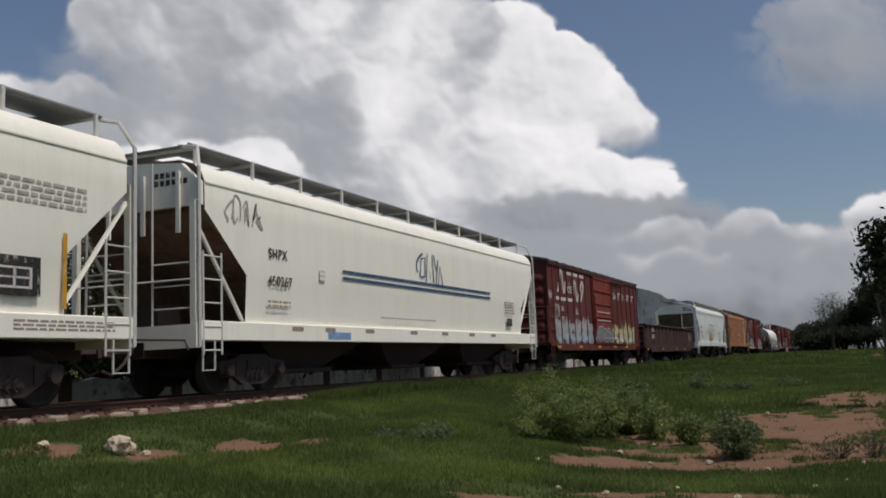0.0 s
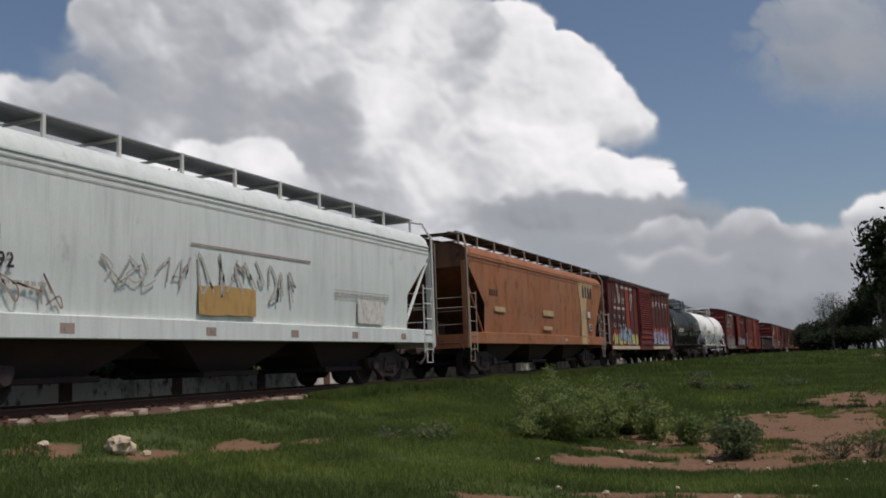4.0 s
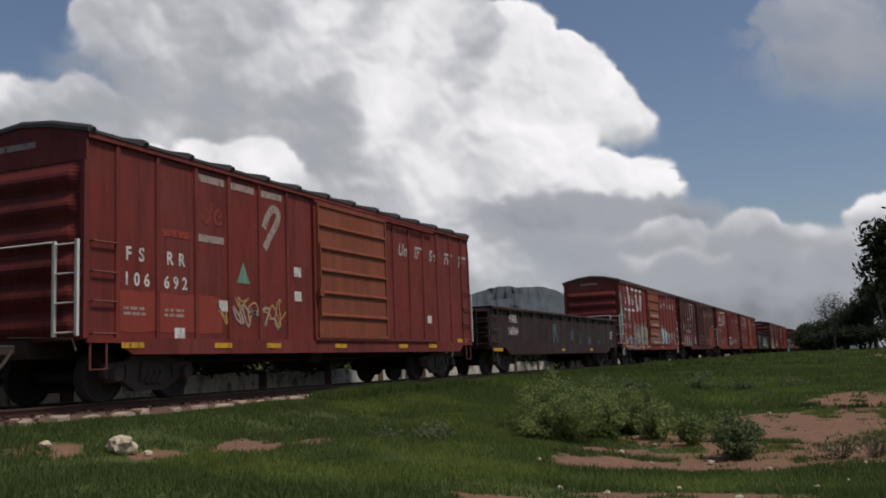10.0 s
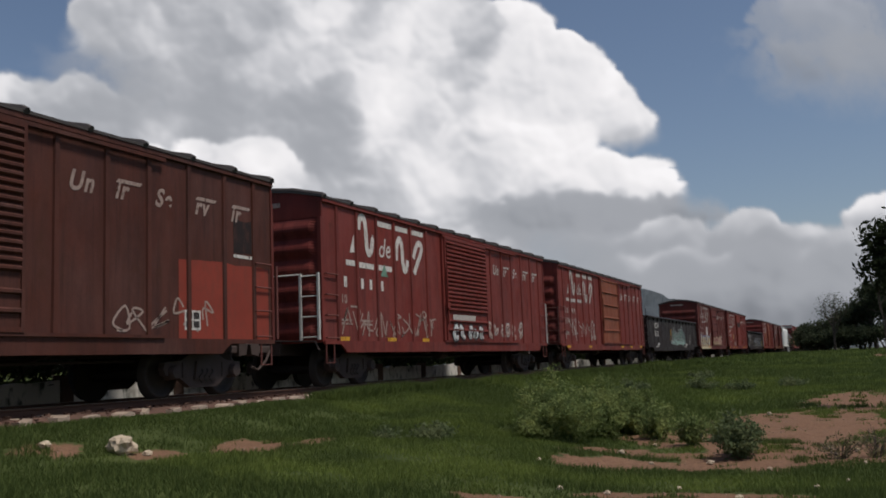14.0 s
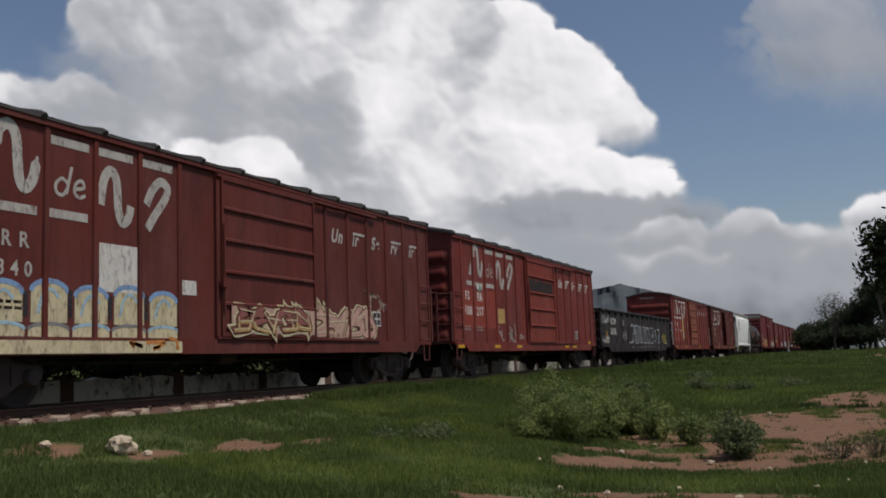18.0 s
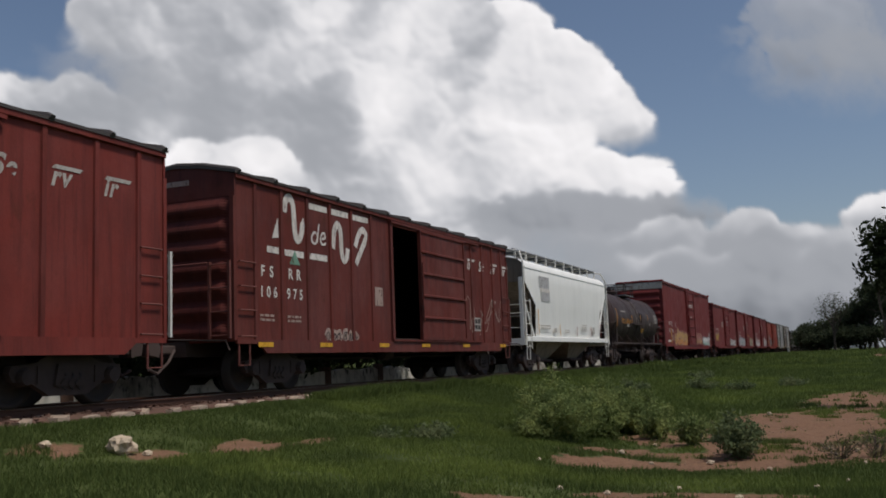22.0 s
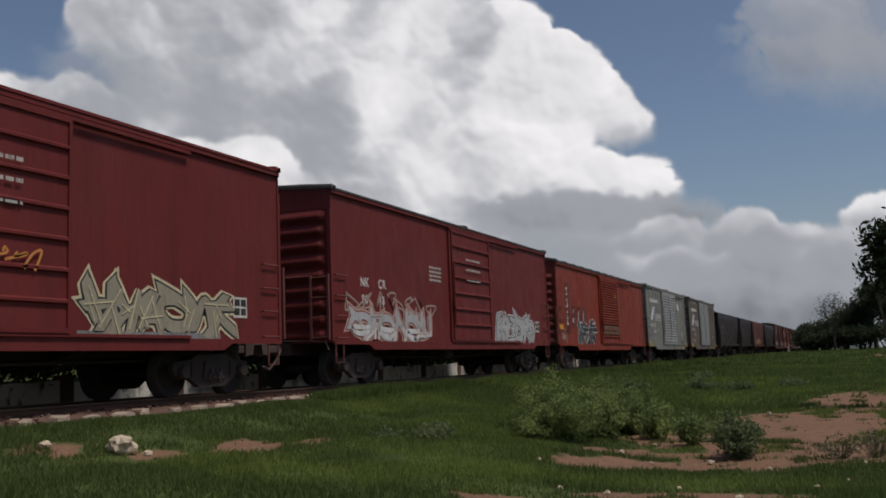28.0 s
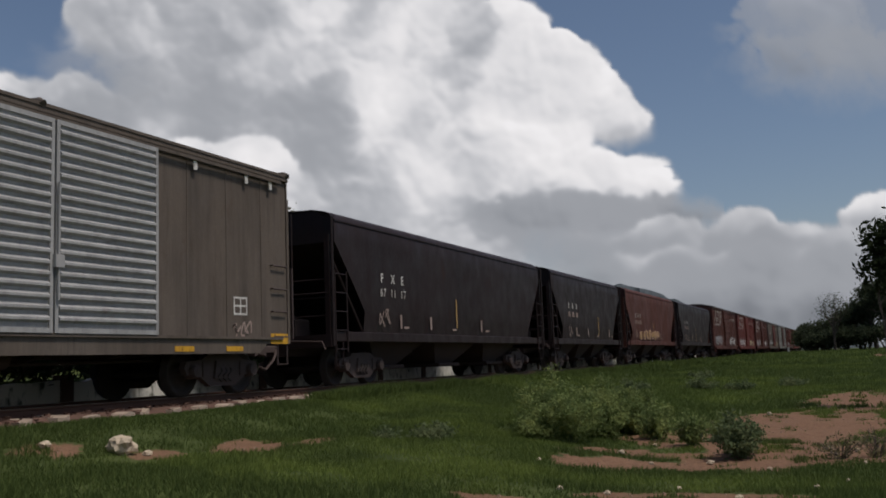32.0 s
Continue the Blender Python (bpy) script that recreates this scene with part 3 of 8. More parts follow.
def boxcar(q, L, col, label, door_col=None, door=(6.5, 9.7), style="panel", opened=0.0, eave=4.12, posts=True, iron=IRON_R, ribs=6, peak=0.24, drop=(0.7, 0.7), roof=None,
           panels=5, ladder=True, tall=0.98, grabs=IRON_R, rear_grabs=None, end_col=None, sill_z=0.74, rib_step=1.15, fascia=None):
    car = thing("boxcar", label, "boxcar", "freight train cars")
    hw, ys = 1.40, -1.375
    door_col = door_col or col
    z1 = eave
    a, b = door
    dtop = z1 - 0.16
    part("side_wall", seg_side(L, tall, z1, ys, ys + 0.05, (a + 0.05, b - 0.05, dtop - 0.05)), col, car)
    part("side_wall", M().box(0.03, L - 0.03, 1.325, 1.375, tall, z1), col, car)
    # lining and floor are coloured dark, so open doorways look dark inside
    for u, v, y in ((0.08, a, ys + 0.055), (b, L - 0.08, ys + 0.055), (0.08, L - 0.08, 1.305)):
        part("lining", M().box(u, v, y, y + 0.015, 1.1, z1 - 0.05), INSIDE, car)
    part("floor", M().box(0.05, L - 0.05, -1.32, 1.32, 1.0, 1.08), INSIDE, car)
    part("side_sill", M().prism_y([(0.0, tall + 0.02), (0.0, tall - 0.06), (drop[0], tall - 0.06), (drop[0] + 0.25, sill_z), (L - drop[1] - 0.25, sill_z), (L - drop[1], tall - 0.06), (L, tall - 0.06), (L, tall + 0.02)], -1.43, -1.376), fascia or col, car)
    part("side_sill", M().box(0.0, L, 1.376, 1.43, tall - 0.18, tall + 0.02), col, car)
    part("top_chord", M().box(0.0, L, -1.435, -1.376, z1 - 0.09, z1 + 0.01, 0.01), fascia or col, car)
    part("top_chord", M().box(0.0, L, 1.376, 1.435, z1 - 0.09, z1 + 0.01, 0.01), col, car)
    e = shared("end_panel_%.2f_%d_%.2f" % (z1, ribs, tall), end_mesh(hw, tall - 0.02, z1, ribs, peak), end_col or col)
    gb = shared("end_gable_%.2f_%.2f" % (z1, peak), gable_mesh(hw, z1, peak), end_col or col)
    cp = shared("corner_post_%.2f_%.2f" % (z1, tall), lambda: M().box(-0.05, 0.029, -hw, -hw + 0.09, tall, z1 - 0.43), end_col or col)
    part("end_panel", e, col, car)
    part("end_panel", e, col, car, at=(L, 0, 0)).rotation_euler[2] = math.pi
    part("end_gable", gb, col, car)
    part("end_gable", gb, col, car, at=(L, 0, 0)).rotation_euler[2] = math.pi
    for x, sgn in ((0, 0), (L, 1)):
        for y in (0.0, 2 * hw - 0.09):
            o = part("corner_post", cp, col, car, at=(x, y if not sgn else -y, 0))
            o.rotation_euler[2] = math.pi * sgn
    rf = part("roof", roof_mesh(L, 1.45, z1 + 0.02, peak), roof or ROOF, car)
    rm = shared("roof_rib_%.2f" % z1, roof_rib_mesh(1.45, z1 + 0.02, peak), roof or ROOF)
    k = max(2, int(L / rib_step))
    for i in range(k + 1):
        part("roof_rib", rm, ROOF, rf, at=(0.06 + (L - 0.12) * i / k, 0, 0))
    if posts:
        h = z1 - 0.1 - tall
        w = 0.055
        pm = shared("side_post_%.2f" % h, lambda: M().add([(-w, 0, 0), (-w * 0.75, -0.036, 0), (w * 0.75, -0.036, 0), (w, 0, 0), (-w, 0, h), (-w * 0.75, -0.036, h), (w * 0.75, -0.036, h), (w, 0, h)],
                                                        [(0, 1, 5, 4), (1, 2, 6, 5), (2, 3, 7, 6), (0, 3, 2, 1), (4, 5, 6, 7)]), col)
        left = [a * f for f in (0.100, 0.242, 0.394, 0.540, 0.689, 0.838)]
        right = [b + (L - b) * f for f in (0.10, 0.265, 0.42, 0.585, 0.75, 0.90)]
        for x in left + right:
            part("side_post", pm, col, car, at=(x, ys, tall + 0.01))
    # the door, its tracks and its locking bar
    w, hgt = b - a, dtop - 1.04
    part("door_post", M().box(a - 0.10, a + 0.02, -1.44, -1.376, tall, z1 - 0.1), col, car)
    part("door_track", M().box(a - 0.1, min(L - 0.3, b + w * 0.9), -1.47, -1.431, 1.0, 1.05), col, car)
    part("door_track", M().box(a - 0.1, min(L - 0.3, b + w * 0.9), -1.475, -1.436, dtop - 0.01, dtop + 0.05), col, car)
    if style == "double":
        leaves = [(a, w / 2 - 0.02), (a + w / 2 + 0.02, w / 2 - 0.02)]
    else:
        leaves = [(a + opened, w)]
    for x, lw in leaves:
        dr = part("door", M().box(0, lw, -0.03, 0.03, 0, hgt), door_col, car, at=(x, -1.425, 1.05))
        door_frame(dr, lw, hgt, door_col)
        if style in ("panel", "plug"):
            for i in range(1, panels):
                part("door_rib", M().prism_x([(-0.03, -0.045), (-0.075, -0.02), (-0.075, 0.02), (-0.03, 0.045)], 0.06, lw - 0.06), door_col, dr, at=(0, 0, hgt * i / panels))
        else:
            cor = shared("door_corrugation_%.2f" % lw, lambda lw=lw: M().prism_x([(-0.03, -0.06), (-0.085, -0.025), (-0.085, 0.01), (-0.03, 0.05)], 0.07, lw - 0.07), door_col)
            nn = int(hgt / 0.165)
            low = 0.28 if style == "corrugated" else 0.04
            for i in range(nn):
                z = hgt * low + (hgt * (0.97 - low)) * (i + 0.5) / nn
                if i % (nn + 1) < nn:
                    part("corrugation", cor, door_col, dr, at=(0, 0, z))
            if style == "corrugated":
                for z in (0.10, 0.19):
                    part("door_rib", M().prism_x([(-0.03, -0.045), (-0.075, -0.02), (-0.075, 0.02), (-0.03, 0.045)], 0.06, lw - 0.06), door_col, dr, at=(0, 0, hgt * z))
        if style == "plug":
            for dx in (0.3, lw - 0.35):
                part("locking_bar", M().tube([(dx, -0.10, 0.1), (dx, -0.10, hgt - 0.1)], 0.02, 6), door_col, dr)
        part("latch", M().tube([(0.03, -0.09, hgt * 0.15), (0.03, -0.09, hgt * 0.7)], 0.022, 6).box(-0.06, 0.10, -0.13, -0.06, hgt * 0.30, hgt * 0.36), door_col, dr)
    # hand irons, steps, gear below
    if ladder:
        end_ladder(car, -0.16, -1.38, -0.92, 1.02, 2.46, 4, iron)
        end_ladder(car, L + 0.16, -1.38, -0.92, 1.02, 2.46, 4, iron)
    rod(car, "end_grab_iron", [(-0.02, -0.9, 2.42), (-0.17, -0.88, 2.44), (-0.17, 0.6, 2.44), (-0.02, 0.62, 2.42)], iron)
    side_grabs(car, 0.10, (1.06, 1.55, 2.0, 2.46), -1.39, grabs)
    side_grabs(car, L - 0.60, (1.06, 1.55, 2.0, 2.46), -1.39, rear_grabs or grabs)
    stirrup(car, 0.08, -1.40, grabs)
    stirrup(car, L - 0.42, -1.40, rear_grabs or grabs)
    part("centre_sill", M().box(-0.1, L + 0.1, -0.33, 0.33, 0.72, 1.0), UNDER, car)
    for x in (L * 0.3, L * 0.42, L * 0.55, L * 0.68):
        part("cross_bearer", M().prism_x([(-1.36, 1.0), (-1.36, 0.86), (-0.4, 0.66), (0.4, 0.66), (1.36, 0.86), (1.36, 1.0)], x, x + 0.12), UNDER, car)
    part("brake_cylinder", M().turn_x(-0.75, 0.74, [(0.10, L * 0.46), (0.19, L * 0.46 + 0.05), (0.19, L * 0.46 + 0.5), (0.08, L * 0.46 + 0.6)], 14), UNDER, car)
    rod(car, "brake_rod", [(2.4, -0.5, 0.66), (L * 0.46, -0.6, 0.62), (L - 2.4, -0.5, 0.66)], UNDER, 0.025)
    add_coupler(car, -0.02)
    add_coupler(car, L + 0.02, True)
    add_truck(car, 1.75)
    add_truck(car, L - 1.75)
    CARS.append((car, q))
    return car


Y0 = -1.382      # painted marks on a side sheet
YS = -1.436      # on a side sill


def emblem_box(car, mat, faint=None, skip=(), svc=None, n=4, num="", nmat=None, numbered=True):
    rail_mark(car, Y0, mat, faint, skip)
    service_mark(car, Y0, svc or mat)
    nm = nmat or mat
    if num:
        if len(num) == 6:
            apart(car, "FS", 0.84, 2.24, 0.22, nm, Y0, 0.30)
            apart(car, "RR", 1.80, 2.24, 0.22, nm, Y0, 0.30)
            apart(car, num[:3], 0.80, 1.84, 0.21, nm, Y0, 0.23)
            apart(car, num[3:], 1.74, 1.84, 0.21, nm, Y0, 0.23)
        else:
            for i in range(3):
                digits(car, "FXE"[i], 0.95 + i * 0.97, 2.25, 0.20, nm, Y0)
                apart(car, num[2 * i:2 * i + 2], 0.84 + i * 0.97, 1.83, 0.21, nm, Y0)
    small_print(car, 0.80, 1.45, 2, 0.5, LET_F, Y0, seed=3)
    small_print(car, 1.75, 1.45, 2, 0.5, LET_F, Y0, seed=4)
    part("end_lettering", M().add([(-0.016, y, 4.0 + (0.0 if k < 2 else 0.1)) for y, k in ((0.55, 0), (-0.35, 1), (-0.35, 2), (0.55, 3))], [(0, 1, 2, 3)]), LET_F, car)


def hopper(q, L, col, label, top=4.10, cut=1.4, z_cut=(2.2, 3.3), sill=(0.97, 1.32), roof_col=None, iron=IRON_W, bays=3, slope_col=None, hw=1.46, board=GRATE, shoulder=0.5, post_n=11, sill_col=None,
           open_under=False, cap=0.0):
    """A covered hopper: body with cut-away ends, sills, end posts, ladders, roof walk and outlets."""
    car = thing("covered_hopper_car", label, "hopper car", "freight train cars")
    slope_col = slope_col or (paint("grimy_slope_paint", (0.23, 0.185, 0.14), 0.4, 0.6) if col in (WHITE, WHITE_G, WHITE_C) else col)
    sill_col = sill_col or col
    zc0, zc1 = z_cut

    def off(z):
        return cut if z <= zc0 else 0.15 if z >= zc1 else cut + (0.15 - cut) * (z - zc0) / (zc1 - zc0)

    zs = [sill[1] - 0.02, zc0 - 0.08, zc0, zc0 + (zc1 - zc0) * 0.33, zc0 + (zc1 - zc0) * 0.66, zc1, zc1 + 0.08, top - shoulder, top - shoulder * 0.62, top - shoulder * 0.3, top - shoulder * 0.08]
    ws = [hw * 0.955, hw * 0.985, hw * 0.99, hw * 0.995, hw, hw, hw, hw, hw * 0.955, hw * 0.84, hw * 0.62]
    m = M()
    ring = [(-w, z) for w, z in zip(ws, zs)] + [(0, top)] + [(w, z) for w, z in reversed(list(zip(ws, zs)))]
    n = len(ring)
    nx = 14
    verts = []
    for i in range(nx + 1):
        u = i / nx
        for y, z in ring:
            o = off(z)
            verts.append((o + (L - 2 * o) * u, y, z))
    m.add(verts, [(i * n + k, (i + 1) * n + k, (i + 1) * n + k + 1, i * n + k + 1) for i in range(nx) for k in range(n - 1)])
    part("body", m, col, car, smooth=True)
    # end slope sheets, hollow towards the middle
    nh = len(zs)
    for end in (0, 1):
        s = M()
        vs = []
        for j in range(nh):
            for f in (-1, -0.82, 0, 0.82, 1):
                inset = 0.0 if abs(f) == 1 else (0.05 + max(0.0, (zc1 - zs[j])) * 0.95 if zs[j] < zc1 else 0.05)
                x = off(zs[j]) + inset
                vs.append((x if end == 0 else L - x, f * ws[j], zs[j] if abs(f) == 1 else zs[j] + 0.001))
        fs = [(j * 5 + k, j * 5 + k + 1, (j + 1) * 5 + k + 1, (j + 1) * 5 + k) for j in range(nh - 1) for k in range(4)]
        s.add(vs, fs)
        s.add([(0.15 if end == 0 else L - 0.15, y, z) for y, z in ((-ws[-1], zs[-1]), (ws[-1], zs[-1]), (0, top))], [(0, 1, 2)])
        part("slope_sheet", s, slope_col, car)
        x = -0.02 if end == 0 else L + 0.02
        d = 1 if end == 0 else -1
        for y in (-1.36, 1.36):
            part("end_post", M().box(x - 0.05, x + 0.05, y - 0.06, y + 0.06, sill[0], zc1 + 0.15), col, car)
            rod(car, "end_brace", [(x, y * 0.97, zc1 - 0.1), (x + d * cut * 1.05, y * 0.97, sill[1])], col, 0.04)
        part("end_platform", M().box(min(x, x + d * (cut + 0.2)), max(x, x + d * (cut + 0.2)), -1.40, 1.40, sill[0] + 0.02, sill[0] + 0.10), sill_col, car)
        part("end_sill", M().box(x - 0.06, x + 0.06, -1.44, 1.44, sill[0] - 0.12, sill[1] - 0.06), sill_col, car)
        side_ladder(car, x + d * 0.10, x + d * 0.62, -1.47, sill[0] - 0.25, 2.55 if end == 0 else 2.5, 5, iron)
        rod(car, "hand_rail", [(x, -1.47, sill[0] - 0.1), (x, -1.47, top - 0.25)] + ([(x + d * 0.18, -1.30, top + 0.15), (x + d * 0.35, -0.75, top + 0.27)] if board else [(x + d * 0.2, -1.40, top - 0.2)]), iron, 0.035, 7)
        rod(car, "hand_rail", [(x - d * 0.02, -0.45, sill[0]), (x - d * 0.02, -0.45, top - 0.1)], iron, 0.022)
        for z in (1.55, 1.95, 2.35):
            rod(car, "end_rung", [(x - d * 0.02, -1.42, z), (x - d * 0.02, -0.45, z)], iron, 0.016)
        rod(car, "end_grab_iron", [(x - d * 0.04, -1.4, 2.05), (x - d * 0.04, 1.4, 2.05)], iron)
        part("brake_stand", M().box(x + d * 0.3, x + d * 0.9, -0.3, 0.35, sill[1] - 0.1, sill[1] + 0.35, 0.05), UNDER, car)
        stirrup(car, x + d * 0.1 - (0.34 if end else 0), -1.45, iron, 0.45, sill[0])
    part("side_sill", M().box(0.0, L, -hw - 0.01, -hw + 0.10, sill[0], sill[1], 0.015), sill_col, car)
    part("side_sill", M().box(0.0, L, hw - 0.10, hw + 0.01, sill[0], sill[1], 0.015), sill_col, car)
    part("roof_moulding", M().box(0.16, L - 0.16, -hw - 0.018, -hw + 0.03, top - shoulder - 0.03, top - shoulder + 0.02, 0.008), col, car)
    # roof walk on brackets, with hatch covers
    wz = top + 0.23
    if board:
        walk_ob = part("roof_walk", M().box(0.25, L - 0.25, -1.0, -0.30, wz, wz + 0.025).box(0.25, L - 0.25, 0.30, 1.0, wz, wz + 0.025).box(0.25, 0.85, -0.3, 0.3, wz, wz + 0.025).box(L - 0.85, L - 0.25, -0.3, 0.3, wz, wz + 0.025), board, car)
        rod(car, "walk_rail", [(0.25, -1.02, wz + 0.03), (L - 0.25, -1.02, wz + 0.03)], board, 0.03)
        for i in range(post_n):
            x = 0.4 + (L - 0.8) * i / (post_n - 1)
            part("walk_bracket", M().box(x - 0.03, x + 0.03, -1.08, -1.03, top - shoulder * 0.5, wz + 0.05).box(x - 0.02, x + 0.02, -1.03, 1.0, wz - 0.05, wz), iron, walk_ob)
    for i in range(8):
        x = 1.2 + (L - 2.4) * i / 7
        part("hatch_cover", M().box(x - 0.5, x + 0.5, -0.28, 0.28, top - 0.02, top + 0.10, 0.04), roof_col or col, car)
    for i in range(bays):
        x0 = cut + 0.35 + (L - 2 * cut - 0.7) * i / bays
        x1 = cut + 0.35 + (L - 2 * cut - 0.7) * (i + 1) / bays
        c, w = (x0 + x1) / 2, (x1 - x0)
        b = M()
        b.add([(x0 + 0.05, -1.3, sill[0] + 0.2), (x1 - 0.05, -1.3, sill[0] + 0.2), (x1 - 0.05, 1.3, sill[0] + 0.2), (x0 + 0.05, 1.3, sill[0] + 0.2), (c - w * 0.16, -0.75, 0.42), (c + w * 0.16, -0.75, 0.42), (c + w * 0.16, 0.75, 0.42), (c - w * 0.16, 0.75, 0.42)],
              [(0, 1, 5, 4), (1, 2, 6, 5), (2, 3, 7, 6), (3, 0, 4, 7), (4, 5, 6, 7)])
        part("hopper_bay", b, slope_col if open_under else UNDER, car)
        part("outlet_gate", M().box(c - w * 0.2, c + w * 0.2, -0.95, 0.95, 0.33, 0.43, 0.02), UNDER, car)
    part("centre_sill", M().box(-0.1, L + 0.1, -0.3, 0.3, 0.70, 0.98), UNDER, car)
    add_coupler(car, -0.05)
    add_coupler(car, L + 0.05, True)
    return car


def finish(car, q, L, inset, mat=None):
    add_truck(car, inset, mat)
    add_truck(car, L - inset, mat)
    CARS.append((car, q))


def gondola(q, L, col, label, top=2.17, bottom=0.62, posts=14, iron=IRON_R, chord=0.12):
    car = thing("gondola_car", label, "gondola car", "freight train cars")
    ys, floor = -1.38, 1.05
    part("side_wall", M().box(0.03, L - 0.03, ys, ys + 0.04, bottom + 0.25, top - 0.02), col, car)
    part("side_wall", M().box(0.03, L - 0.03, 1.34, 1.38, bottom + 0.25, top - 0.02), col, car)
    part("floor", M().box(0.05, L - 0.05, -1.34, 1.34, floor - 0.1, floor), INSIDE, car)
    part("side_sill", M().prism_y([(0.0, bottom + 0.40), (0.0, bottom + 0.22), (1.2, bottom + 0.22), (1.7, bottom), (L - 1.7, bottom), (L - 1.2, bottom + 0.22), (L, bottom + 0.22), (L, bottom + 0.40)], -1.405, -1.381), col, car)
    part("side_sill", M().box(0.0, L, 1.381, 1.405, bottom + 0.05, bottom + 0.40), col, car)
    for s in (-1, 1):
        part("top_chord", M().box(-0.02, L + 0.02, s * 1.40 - 0.07, s * 1.40 + 0.07, top - chord, top, 0.03), col, car)
    h = top - chord - bottom - 0.25
    pm = shared("gondola_post_%.2f" % h, lambda: M().add([(-0.03, 0, 0), (-0.02, -0.008, 0), (0.02, -0.008, 0), (0.03, 0, 0), (-0.03, 0, h), (-0.02, -0.008, h), (0.02, -0.008, h), (0.03, 0, h)],
                                                       [(0, 1, 5, 4), (1, 2, 6, 5), (2, 3, 7, 6), (4, 5, 6, 7), (0, 3, 2, 1)]), col)
    gm = shared("gondola_gusset", lambda: M().prism_y([(-0.05, 0.0), (0.05, 0.0), (0.07, 0.14), (-0.07, 0.14)], -0.07, -0.002), col)
    for i in range(posts):
        x = 0.5 + (L - 1.0) * i / (posts - 1)
        part("side_post", pm, col, car, at=(x, ys, bottom + 0.25))
        part("gusset", gm, col, car, at=(x, ys, top - chord - 0.13))
    part("end_panel", M().box(-0.01, 0.04, -1.38, 1.38, bottom + 0.2, top), col, car)
    part("end_panel", M().box(L - 0.04, L + 0.01, -1.38, 1.38, bottom + 0.2, top), col, car)
    for k in range(4):
        z = bottom + 0.55 + (top - bottom - 0.7) * k / 3
        for x in (-0.05, L + 0.05):
            part("end_rib", M().tube([(x, -1.3, z), (x, 1.3, z)], 0.07, 8), col, car)
    end_ladder(car, -0.15, -1.38, -0.95, bottom + 0.3, top - 0.1, 4, iron)
    end_ladder(car, L + 0.15, -1.38, -0.95, bottom + 0.3, top - 0.1, 4, iron)
    side_grabs(car, 0.08, [bottom + 0.4 + 0.4 * k for k in range(3)], -1.39, iron, 0.42)
    side_grabs(car, L - 0.5, [bottom + 0.4 + 0.4 * k for k in range(3)], -1.39, iron, 0.42)
    stirrup(car, 0.08, -1.40, iron, 0.45, 0.9)
    stirrup(car, L - 0.42, -1.40, iron, 0.45, 0.9)
    part("centre_sill", M().box(-0.1, L + 0.1, -0.33, 0.33, 0.62, 0.95), UNDER, car)
    for i in range(6):
        x = 2.9 + (L - 5.8) * i / 5
        part("cross_bearer", M().box(x - 0.06, x + 0.06, -1.34, 1.34, 0.72, 0.95), UNDER, car)
    add_coupler(car, -0.02)
    add_coupler(car, L + 0.02, True)
    finish(car, q, L, 1.9)
    return car


